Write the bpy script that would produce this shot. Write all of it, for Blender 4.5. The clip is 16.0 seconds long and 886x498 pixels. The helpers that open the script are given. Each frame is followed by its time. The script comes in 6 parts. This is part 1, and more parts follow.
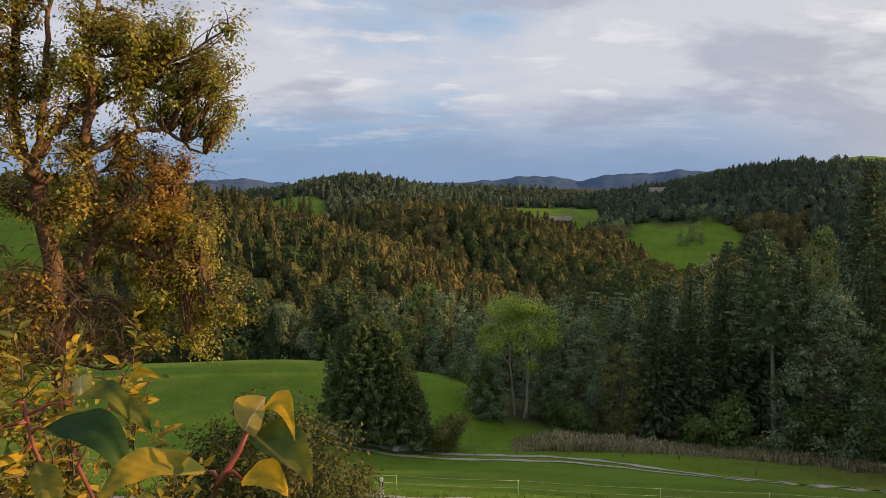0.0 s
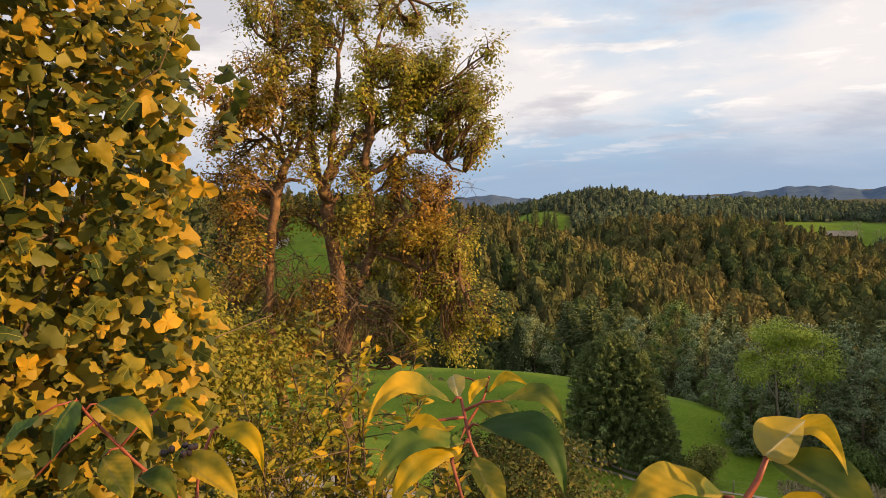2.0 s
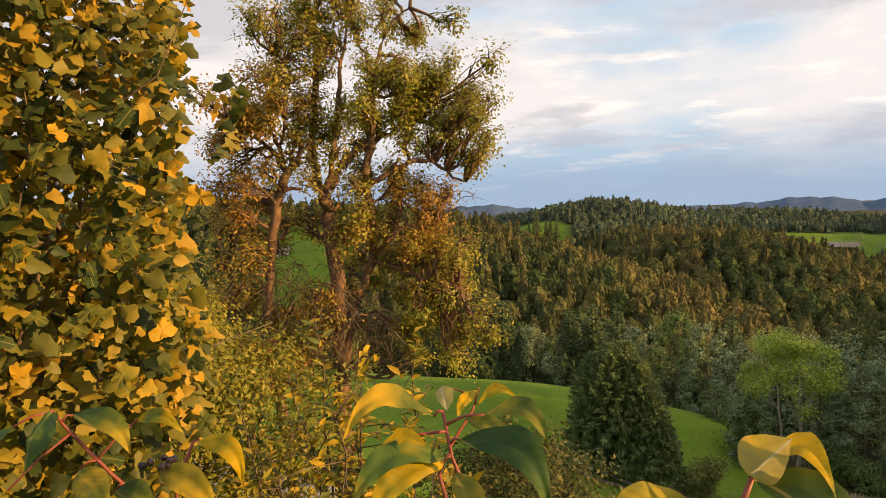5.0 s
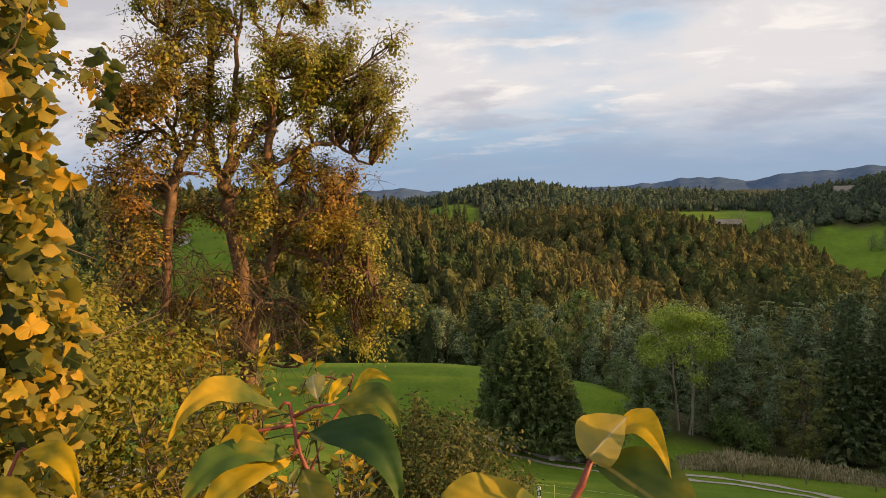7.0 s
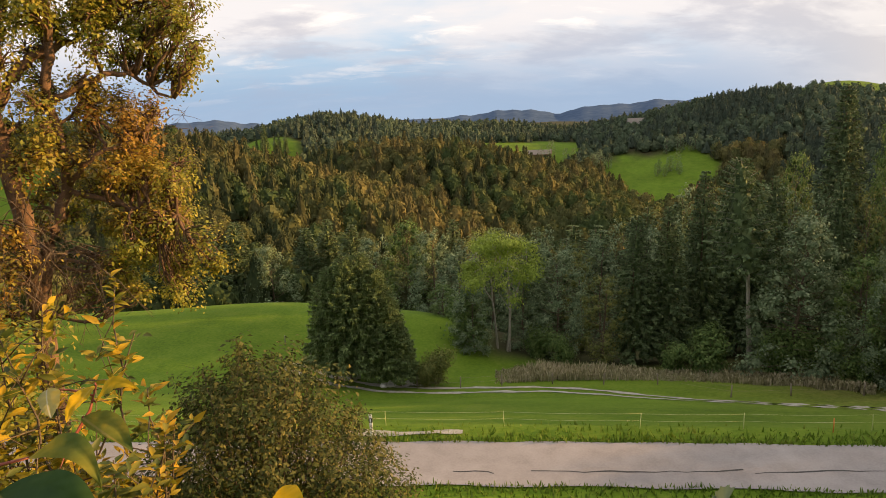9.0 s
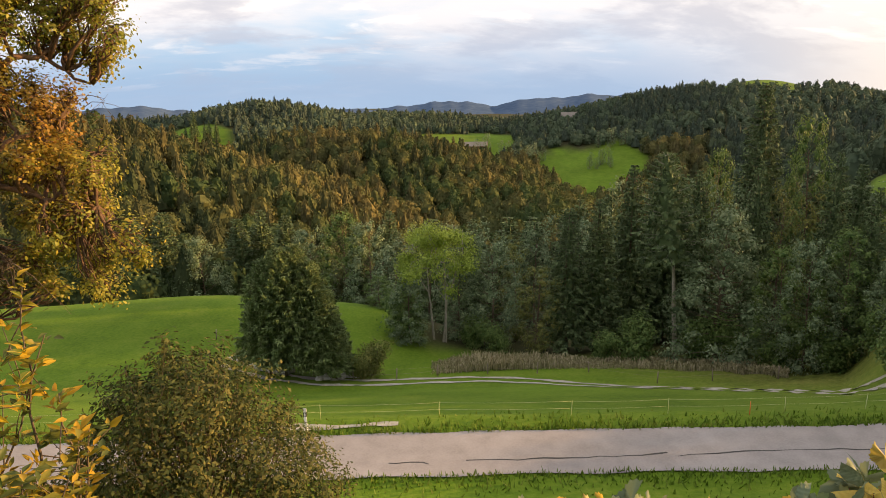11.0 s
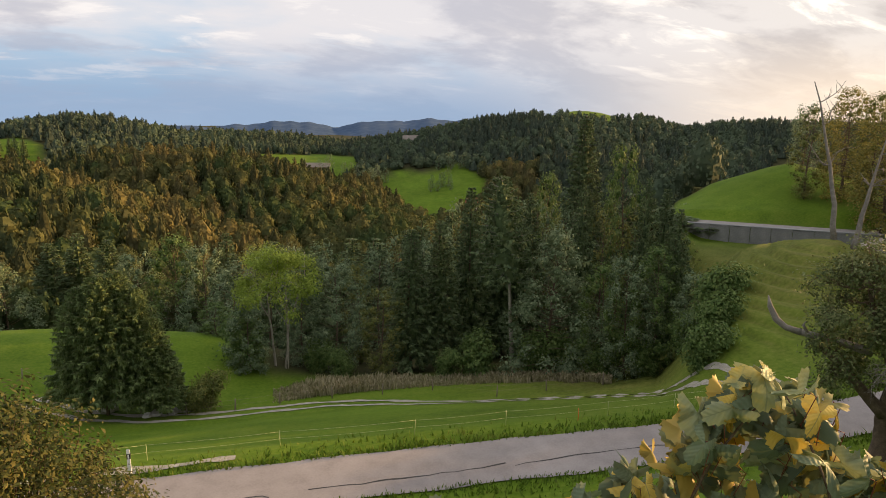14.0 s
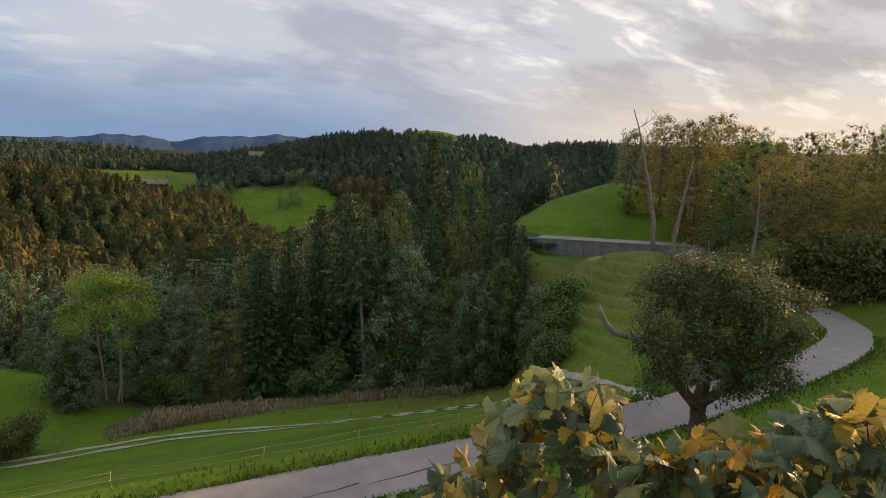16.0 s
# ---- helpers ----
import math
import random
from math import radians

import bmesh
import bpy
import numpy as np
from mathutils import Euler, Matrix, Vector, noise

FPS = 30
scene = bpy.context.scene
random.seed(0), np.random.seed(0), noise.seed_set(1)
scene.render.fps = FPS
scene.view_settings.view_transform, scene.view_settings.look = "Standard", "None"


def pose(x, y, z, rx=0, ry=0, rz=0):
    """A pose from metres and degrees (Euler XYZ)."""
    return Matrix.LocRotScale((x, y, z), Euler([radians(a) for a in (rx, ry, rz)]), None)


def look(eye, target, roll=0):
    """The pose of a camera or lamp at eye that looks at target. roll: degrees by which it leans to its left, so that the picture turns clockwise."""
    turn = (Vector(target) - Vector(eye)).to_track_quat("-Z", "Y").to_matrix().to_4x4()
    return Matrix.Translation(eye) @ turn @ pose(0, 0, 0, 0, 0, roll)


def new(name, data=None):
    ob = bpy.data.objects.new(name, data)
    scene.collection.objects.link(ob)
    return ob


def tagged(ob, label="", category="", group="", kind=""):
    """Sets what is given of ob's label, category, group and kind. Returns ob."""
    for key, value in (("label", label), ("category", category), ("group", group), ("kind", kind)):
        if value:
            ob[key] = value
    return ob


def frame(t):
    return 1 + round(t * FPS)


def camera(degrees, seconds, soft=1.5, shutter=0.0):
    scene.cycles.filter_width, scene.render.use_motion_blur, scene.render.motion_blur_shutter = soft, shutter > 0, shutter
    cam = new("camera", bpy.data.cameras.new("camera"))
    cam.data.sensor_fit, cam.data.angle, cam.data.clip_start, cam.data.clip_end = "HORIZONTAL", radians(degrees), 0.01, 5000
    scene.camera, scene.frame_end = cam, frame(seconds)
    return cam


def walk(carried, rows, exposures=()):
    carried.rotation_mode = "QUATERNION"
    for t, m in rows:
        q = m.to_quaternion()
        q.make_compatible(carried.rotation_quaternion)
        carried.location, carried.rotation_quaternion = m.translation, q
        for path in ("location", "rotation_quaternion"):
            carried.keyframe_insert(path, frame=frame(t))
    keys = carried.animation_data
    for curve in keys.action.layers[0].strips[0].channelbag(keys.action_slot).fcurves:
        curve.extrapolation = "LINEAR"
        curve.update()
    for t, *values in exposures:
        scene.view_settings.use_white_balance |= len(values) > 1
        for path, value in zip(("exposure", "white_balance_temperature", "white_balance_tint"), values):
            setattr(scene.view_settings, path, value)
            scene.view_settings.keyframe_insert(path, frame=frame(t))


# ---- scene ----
cam = camera(68.11, 16.0, soft=0.7)
PATH = [
    (0.0, 0.008, -0.053, 12.476, 83.36, 0.77, -0.93),
    (0.5, -0.043, -0.054, 12.479, 83.91, 0.96, 5.36),
    (1.0, -0.089, -0.058, 12.473, 84.29, 1.55, 12.05),
    (1.5, -0.126, -0.057, 12.472, 84.70, 1.75, 16.75),
    (2.0, -0.137, -0.048, 12.469, 85.20, 2.09, 20.14),
    (2.5, -0.143, -0.038, 12.464, 85.44, 2.07, 22.25),
    (3.0, -0.140, -0.044, 12.467, 85.65, 1.96, 22.57),
    (3.5, -0.139, -0.047, 12.468, 85.98, 2.01, 22.53),
    (6.0, -0.113, -0.006, 12.463, 85.69, 1.99, 16.67),
    (6.5, -0.106, 0.007, 12.457, 85.38, 2.35, 14.54),
    (7.0, -0.098, 0.022, 12.455, 84.31, 2.50, 12.33),
    (7.5, -0.069, 0.049, 12.455, 83.28, 1.76, 6.62),
    (8.0, -0.053, 0.063, 12.457, 81.46, 1.76, 3.12),
    (8.5, -0.032, 0.044, 12.480, 79.57, 1.28, 0.03),
    (9.0, -0.018, 0.044, 12.514, 77.85, 2.29, -2.92),
    (11.5, 0.056, 0.039, 12.550, 76.95, 0.52, -9.59),
    (12.0, 0.082, 0.038, 12.541, 77.39, 0.28, -11.50),
    (12.5, 0.113, 0.029, 12.536, 77.62, 0.01, -14.35),
    (13.0, 0.129, 0.030, 12.540, 78.06, -0.39, -17.20),
    (13.5, 0.150, 0.021, 12.541, 78.27, -0.62, -19.24),
    (14.0, 0.177, 0.011, 12.547, 78.74, -0.78, -21.74),
    (14.5, 0.206, -0.008, 12.546, 79.05, -1.29, -24.74),
    (15.0, 0.231, -0.019, 12.549, 79.56, -1.21, -27.90),
    (15.5, 0.253, -0.033, 12.546, 80.02, -1.42, -31.44),
    (16.0, 0.277, -0.063, 12.546, 80.57, -1.95, -34.59),
]
EXPOSURES = [(0.0, -0.15, 6350, 10), (1.5, 0.22, 7000, 10), (3.5, 0.36, 7450, 10), (6.5, 0.25, 7250, 10), (7.5, 0.0, 7050, 10), (9.0, 0.38, 7250, 10), (11.5, 0.5, 7150, 10), (12.5, 0.46, 7150, 10), (14.5, 0.06, 6800, 10), (16.0, -0.2, 6350, 10)]
walk(cam, [(t, pose(*p)) for t, *p in PATH], EXPOSURES)

# ---------------------------------------------------------------- world and sun
SUN_AZ, SUN_EL = 87.0, 11.5


def sun_way():
    a, e = radians(SUN_AZ), radians(SUN_EL)
    return Vector((math.sin(a) * math.cos(e), math.cos(a) * math.cos(e), math.sin(e)))


def make_world():
    w = bpy.data.worlds.new("evening_sky")
    w.use_nodes = True
    scene.world = w
    nt = w.node_tree
    nt.nodes.clear()
    N, L = nt.nodes.new, nt.links.new

    def math_node(op, a, b=None, clamp=False):
        n = N("ShaderNodeMath")
        n.operation, n.use_clamp = op, clamp
        for i, v in enumerate((a, b)):
            if v is None:
                continue
            if hasattr(v, "is_output"):
                L(v, n.inputs[i])
            else:
                n.inputs[i].default_value = v
        return n.outputs[0]

    def span(v, lo, hi):
        n = N("ShaderNodeMapRange")
        n.interpolation_type = "SMOOTHSTEP"
        L(v, n.inputs[0])
        n.inputs[1].default_value, n.inputs[2].default_value = lo, hi
        return n.outputs[0]

    def mix(f, a, b):
        n = N("ShaderNodeMix")
        n.data_type = "RGBA"
        for s, v in ((0, f), (6, a), (7, b)):
            if hasattr(v, "is_output"):
                L(v, n.inputs[s])
            else:
                n.inputs[s].default_value = v if s == 0 else (*v, 1)
        return n.outputs[2]

    tc = N("ShaderNodeTexCoord")
    sep = N("ShaderNodeSeparateXYZ")
    L(tc.outputs["Generated"], sep.inputs[0])
    up = math_node("MAXIMUM", sep.outputs[2], 0.0)
    sky = N("ShaderNodeTexSky")
    sky.sky_type, sky.sun_disc = "NISHITA", False
    sky.sun_elevation, sky.sun_rotation = radians(SUN_EL), radians(SUN_AZ)
    sky.dust_density, sky.ozone_density = 1.5, 2.0
    clear = N("ShaderNodeVectorMath")
    clear.operation = "SCALE"
    L(sky.outputs[0], clear.inputs[0])
    clear.inputs["Scale"].default_value = 0.11
    # cloud layers seen from below: the view direction laid on a flat deck
    over = math_node("ADD", up, 0.26)
    comb = N("ShaderNodeCombineXYZ")
    L(math_node("DIVIDE", sep.outputs[0], over), comb.inputs[0])
    L(math_node("DIVIDE", sep.outputs[1], over), comb.inputs[1])

    def noise_at(scale, detail, rough, off, stretch=(1, 1, 1), warp=0.0):
        mp = N("ShaderNodeMapping")
        mp.inputs["Location"].default_value, mp.inputs["Scale"].default_value = off, stretch
        mp.inputs["Rotation"].default_value = (0, 0, radians(-15))
        L(comb.outputs[0], mp.inputs[0])
        n = N("ShaderNodeTexNoise")
        n.inputs["Scale"].default_value, n.inputs["Detail"].default_value = scale, detail
        n.inputs["Roughness"].default_value, n.inputs["Distortion"].default_value = rough, warp
        L(mp.outputs[0], n.inputs["Vector"])
        return n.outputs["Fac"]

    veil = noise_at(0.66, 6, 0.5, (3.1, 1.7, 0), (0.8, 1.1, 1), 0.3)
    puffs = noise_at(1.75, 9, 0.58, (5.2, 0.4, 1), (0.75, 1.0, 1), 0.25)
    wisp = noise_at(4.6, 8, 0.6, (1.3, 8.2, 2), (0.6, 1.2, 1), 0.4)
    # nearness to the hidden sun
    dot = N("ShaderNodeVectorMath")
    dot.operation = "DOT_PRODUCT"
    L(tc.outputs["Generated"], dot.inputs[0])
    dot.inputs[1].default_value = sun_way()
    near_sun = span(dot.outputs["Value"], 0.42, 0.98)
    low = span(up, 0.13, 0.0)
    blue = mix(0.75, clear.outputs[0], (0.42, 0.63, 0.90))
    blue = mix(near_sun, blue, (1.0, 1.0, 1.02))
    light = mix(near_sun, (0.71, 0.71, 0.77), (0.80, 0.76, 0.74))
    bright = mix(near_sun, (0.88, 0.86, 0.88), (1.5, 1.4, 1.26))
    grey = mix(near_sun, (0.44, 0.46, 0.56), (0.5, 0.46, 0.45))
    full = mix(span(math_node("ADD", veil, math_node("MULTIPLY", wisp, 0.18)), 0.37, 0.6), blue, light)
    full = mix(math_node("MULTIPLY", span(math_node("ADD", wisp, math_node("MULTIPLY", near_sun, 0.05)), 0.53, 0.68), 0.75), full, bright)
    full = mix(math_node("MULTIPLY", span(math_node("ADD", puffs, math_node("MULTIPLY", wisp, 0.22)), 0.57, 0.72), 0.7), full, grey)
    haze = mix(near_sun, (0.26, 0.38, 0.58), (1.15, 0.90, 0.64))
    full = mix(math_node("MULTIPLY", low, 0.9), full, haze)
    # the unseen sky overhead is lifted to add light on the land
    lift = N("ShaderNodeVectorMath")
    lift.operation = "SCALE"
    L(full, lift.inputs[0])
    L(math_node("ADD", math_node("MULTIPLY", span(up, 0.3, 0.9), 0.3), 1.0), lift.inputs["Scale"])
    bg = N("ShaderNodeBackground")
    bg.inputs["Strength"].default_value = 1.0
    L(lift.outputs[0], bg.inputs[0])
    out = N("ShaderNodeOutputWorld")
    L(bg.outputs[0], out.inputs[0])


make_world()
sun_data = bpy.data.lights.new("sun", "SUN")
sun_data.energy, sun_data.angle, sun_data.color = 7.6, radians(0.6), (1.0, 0.62, 0.28)
sun = new("sun", sun_data)
sun.matrix_world = look(sun_way() * 500, (0, 0, 0))

# ---------------------------------------------------------------- materials


def material(name, colours, scale=5.0, rough=0.8, bump=0.0, bump_scale=40.0, fine=0.0, through_light=0.0,
             by_piece=0.0, attr="", attr_colours=(), attr2="", attr2_colours=(), spec=0.3, second=0.0, metal=0.0):
    """colours: two to four base colours along a noise. by_piece: share of the variation that goes by mesh island.
    attr: a point attribute that leads over to attr_colours. second: weight of a large-scale stain."""
    m = bpy.data.materials.new(name)
    m.use_nodes = True
    nt = m.node_tree
    N, L = nt.nodes.new, nt.links.new
    bs = nt.nodes["Principled BSDF"]
    bs.inputs["Roughness"].default_value = rough
    bs.inputs["Metallic"].default_value = metal
    bs.inputs["Specular IOR Level"].default_value = spec
    tc = N("ShaderNodeTexCoord")
    src = tc.outputs["Object"]

    def noisy(s, d=5, off=0.0):
        n = N("ShaderNodeTexNoise")
        n.inputs["Scale"].default_value, n.inputs["Detail"].default_value = s, d
        mp = N("ShaderNodeMapping")
        mp.inputs["Location"].default_value = (off, off * 0.7, off * 0.3)
        L(src, mp.inputs[0])
        L(mp.outputs[0], n.inputs["Vector"])
        return n.outputs["Fac"]

    def ramp(fac, cols):
        r = N("ShaderNodeValToRGB")
        el = r.color_ramp.elements
        k = len(cols)
        el[0].position, el[1].position = 0.3, 0.7
        for i in range(k - 2):
            el.new(0.3 + 0.4 * (i + 1) / (k - 1))
        for e, c in zip(el, cols):
            e.color = (*c, 1)
        L(fac, r.inputs[0])
        return r.outputs[0]

    def blend(f, a, b, mode="MIX"):
        n = N("ShaderNodeMix")
        n.data_type, n.blend_type = "RGBA", mode
        for s, v in ((0, f), (6, a), (7, b)):
            if hasattr(v, "is_output"):
                L(v, n.inputs[s])
            else:
                n.inputs[s].default_value = v if s == 0 else (*v, 1)
        return n.outputs[2]

    fac = noisy(scale)
    if fine:
        f2 = noisy(scale * 11, 4, 3.3)
        mm = N("ShaderNodeMix")
        mm.inputs[0].default_value = fine
        L(fac, mm.inputs[2]), L(f2, mm.inputs[3])
        fac = mm.outputs[0]
    if by_piece:
        geo = N("ShaderNodeNewGeometry")
        sh = N("ShaderNodeMapRange")
        L(geo.outputs["Random Per Island"], sh.inputs[0])
        sh.inputs[3].default_value, sh.inputs[4].default_value = 0.22, 0.78
        mm = N("ShaderNodeMix")
        mm.inputs[0].default_value = by_piece
        L(fac, mm.inputs[2]), L(sh.outputs[0], mm.inputs[3])
        fac = mm.outputs[0]
    col = ramp(fac, colours)
    if attr:
        at = N("ShaderNodeAttribute")
        at.attribute_name = attr
        col = blend(at.outputs["Fac"], col, ramp(fac, attr_colours))
    if attr2:
        at = N("ShaderNodeAttribute")
        at.attribute_name = attr2
        col = blend(at.outputs["Fac"], col, ramp(fac, attr2_colours))
    if second:
        st = ramp(noisy(scale * 0.13, 3, 9.1), ((1 - second,) * 3, (1 + second * 0.4,) * 3))
        col = blend(1.0, col, st, "MULTIPLY")
    L(col, bs.inputs["Base Color"])
    if bump:
        b = N("ShaderNodeBump")
        b.inputs["Strength"].default_value, b.inputs["Distance"].default_value = min(1.0, bump * 10), bump
        L(noisy(bump_scale, 6, 1.2), b.inputs["Height"])
        L(b.outputs[0], bs.inputs["Normal"])
    if through_light:
        tr = N("ShaderNodeBsdfTranslucent")
        L(col, tr.inputs[0])
        mx = N("ShaderNodeMixShader")
        mx.inputs[0].default_value = through_light
        L(bs.outputs[0], mx.inputs[1]), L(tr.outputs[0], mx.inputs[2])
        L(mx.outputs[0], nt.nodes["Material Output"].inputs[0])
    return m


M = {}
M["ground"] = material("meadow_grass", ((0.06, 0.11, 0.009), (0.094, 0.16, 0.012), (0.14, 0.188, 0.024)), 0.35, 0.95, 0.05, 9.0,
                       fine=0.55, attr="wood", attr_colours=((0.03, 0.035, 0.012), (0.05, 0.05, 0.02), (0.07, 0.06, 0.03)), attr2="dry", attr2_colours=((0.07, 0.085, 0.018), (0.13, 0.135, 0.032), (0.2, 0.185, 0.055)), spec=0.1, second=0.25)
M["road"] = material("worn_asphalt", ((0.22, 0.20, 0.19), (0.27, 0.245, 0.235), (0.31, 0.285, 0.27)), 1.2, 0.9, 0.004, 160, fine=0.4, second=0.2)
M["tar"] = material("crack_tar", ((0.02, 0.02, 0.02), (0.05, 0.048, 0.045)), 6, 0.7)
M["gravel"] = material("track_gravel", ((0.15, 0.14, 0.1), (0.3, 0.28, 0.23), (0.46, 0.43, 0.37)), 2.2, 0.95, 0.03, 25, fine=0.6)
M["bark"] = material("bark", ((0.05, 0.036, 0.025), (0.11, 0.08, 0.053), (0.19, 0.14, 0.095)), 6, 0.95, 0.03, 22, fine=0.5)
M["pear_bark"] = material("pear_bark", ((0.04, 0.026, 0.018), (0.12, 0.07, 0.042), (0.24, 0.14, 0.08)), 7, 0.95, 0.04, 18, fine=0.5)
M["pale_bark"] = material("pale_bark", ((0.18, 0.16, 0.13), (0.3, 0.27, 0.22), (0.42, 0.38, 0.32)), 5, 0.95, 0.02, 20, fine=0.5)
M["dead_wood"] = material("dead_wood", ((0.12, 0.105, 0.09), (0.2, 0.18, 0.155), (0.32, 0.29, 0.26)), 4, 0.9, 0.02, 18, fine=0.5)
M["spruce"] = material("spruce_needles", ((0.042, 0.068, 0.032), (0.1, 0.145, 0.062), (0.19, 0.235, 0.105)), 1.2, 0.7, by_piece=0.5, through_light=0.15, spec=0.12)
M["spruce_light"] = material("fresh_spruce_needles", ((0.06, 0.095, 0.035), (0.13, 0.18, 0.065), (0.23, 0.28, 0.11)), 1.2, 0.7, by_piece=0.5, through_light=0.2, spec=0.12)
M["leaf_pale"] = material("grey_green_leaves", ((0.075, 0.115, 0.055), (0.145, 0.195, 0.1), (0.24, 0.29, 0.165)), 0.9, 0.6, by_piece=0.6, through_light=0.25, spec=0.12)
M["leaf_green"] = material("green_leaves", ((0.05, 0.095, 0.026), (0.115, 0.175, 0.05), (0.19, 0.25, 0.08)), 0.9, 0.6, by_piece=0.6, through_light=0.3, spec=0.12)
M["leaf_dark"] = material("dark_leaves", ((0.072, 0.112, 0.056), (0.16, 0.215, 0.115), (0.27, 0.33, 0.185)), 0.9, 0.6, by_piece=0.6, through_light=0.25, spec=0.12)
M["leaf_ash"] = material("light_leaves", ((0.15, 0.22, 0.035), (0.26, 0.34, 0.055), (0.37, 0.45, 0.09)), 0.8, 0.6, by_piece=0.6, through_light=0.35, spec=0.12)
M["leaf_olive"] = material("olive_leaves", ((0.085, 0.105, 0.032), (0.15, 0.17, 0.05), (0.235, 0.225, 0.07)), 0.7, 0.6, by_piece=0.6, through_light=0.3, spec=0.12)
M["leaf_pear"] = material("pear_leaves", ((0.12, 0.155, 0.026), (0.26, 0.27, 0.04), (0.42, 0.36, 0.055)), 0.8, 0.5, by_piece=0.65, through_light=0.45,
                          attr="tint", attr_colours=((0.16, 0.095, 0.022), (0.3, 0.14, 0.028), (0.42, 0.2, 0.036)))
M["leaf_plum"] = material("plum_leaves", ((0.03, 0.045, 0.015), (0.075, 0.09, 0.028), (0.17, 0.15, 0.046)), 0.9, 0.6, by_piece=0.6, through_light=0.3, spec=0.12)
M["leaf_apple"] = material("apple_leaves", ((0.06, 0.085, 0.034), (0.12, 0.15, 0.055), (0.21, 0.23, 0.1)), 0.9, 0.55, by_piece=0.65, through_light=0.25, spec=0.12)
M["leaf_yellow"] = material("yellow_green_leaves", ((0.12, 0.14, 0.02), (0.2, 0.19, 0.026), (0.3, 0.25, 0.035)), 0.8, 0.6, by_piece=0.6, through_light=0.4)
M["far_conifer"] = material("far_conifers", ((0.024, 0.038, 0.018), (0.042, 0.06, 0.026), (0.066, 0.084, 0.036)), 0.5, 0.8, by_piece=0.3, through_light=0.2,
                            attr="tint", attr_colours=((0.068, 0.06, 0.026), (0.12, 0.104, 0.043), (0.18, 0.152, 0.064)), spec=0.1)
M["far_leaf"] = material("far_broadleaves", ((0.034, 0.055, 0.02), (0.056, 0.084, 0.029), (0.088, 0.116, 0.042)), 0.5, 0.8, by_piece=0.3, through_light=0.25,
                         attr="tint", attr_colours=((0.085, 0.076, 0.03), (0.15, 0.128, 0.046), (0.22, 0.18, 0.068)), spec=0.1)
# paler and bluer than the ridge woods: distance haze is put into these colours
M["far_hazy_conifer"] = material("far_hazy_conifer", ((0.033, 0.049, 0.036), (0.055, 0.076, 0.053), (0.083, 0.104, 0.072)), 0.5, 0.8, by_piece=0.3, through_light=0.1, attr="tint", attr_colours=((0.032, 0.040, 0.018), (0.050, 0.058, 0.025), (0.072, 0.072, 0.032)), spec=0.1)
M["far_hazy_leaf"] = material("far_hazy_broadleaves", ((0.048, 0.071, 0.043), (0.076, 0.107, 0.062), (0.112, 0.140, 0.083)), 0.5, 0.8, by_piece=0.3, through_light=0.15, attr="tint", attr_colours=((0.050, 0.050, 0.018), (0.076, 0.072, 0.025), (0.101, 0.086, 0.036)), spec=0.1)
# brighter copy of the olive leaves: golden sun glow is put into the colour
M["leaf_hill"] = material("sunlit_olive_leaves", ((0.13, 0.13, 0.036), (0.23, 0.21, 0.055), (0.34, 0.29, 0.08)), 0.7, 0.6, by_piece=0.6, through_light=0.4, spec=0.12)
M["reed"] = material("dry_reeds", ((0.17, 0.16, 0.075), (0.29, 0.26, 0.14), (0.42, 0.36, 0.24)), 1.0, 0.9, by_piece=0.7, through_light=0.2)
M["concrete"] = material("concrete", ((0.3, 0.3, 0.29), (0.4, 0.4, 0.39)), 1.0, 0.9, 0.01, 30, fine=0.4, second=0.3)
M["wall_panel"] = material("stained_concrete", ((0.13, 0.13, 0.125), (0.19, 0.19, 0.18), (0.26, 0.255, 0.24)), 0.8, 0.9, 0.01, 30, fine=0.45, second=0.35)
M["white_paint"] = material("white_plastic", ((0.72, 0.72, 0.7), (0.82, 0.82, 0.8)), 8, 0.5)
M["black_plastic"] = material("black_plastic", ((0.015, 0.015, 0.015), (0.03, 0.03, 0.03)), 8, 0.5)
M["wood_post"] = material("weathered_wood", ((0.16, 0.13, 0.1), (0.28, 0.23, 0.17)), 9, 0.9, 0.01, 40, fine=0.4)
# wooded hills whose blue is distance haze put into the base colour
M["haze_blue_hill"] = material("haze_blue_wooded_hills", ((0.045, 0.075, 0.13), (0.07, 0.105, 0.165), (0.1, 0.135, 0.185)), 0.004, 1.0, fine=0.5, spec=0.0)
M["wall_white"] = material("rendered_wall", ((0.55, 0.52, 0.47), (0.68, 0.65, 0.6)), 0.6, 0.9)
M["roof_red"] = material("clay_roof", ((0.22, 0.09, 0.05), (0.32, 0.14, 0.08)), 0.8, 0.9, fine=0.5)
M["roof_grey"] = material("grey_roof", ((0.16, 0.14, 0.12), (0.24, 0.21, 0.18)), 0.5, 0.9, fine=0.5)
M["barn_wood"] = material("barn_boards", ((0.16, 0.08, 0.045), (0.25, 0.13, 0.07)), 0.8, 0.9, fine=0.5)

# ---------------------------------------------------------------- mesh tools


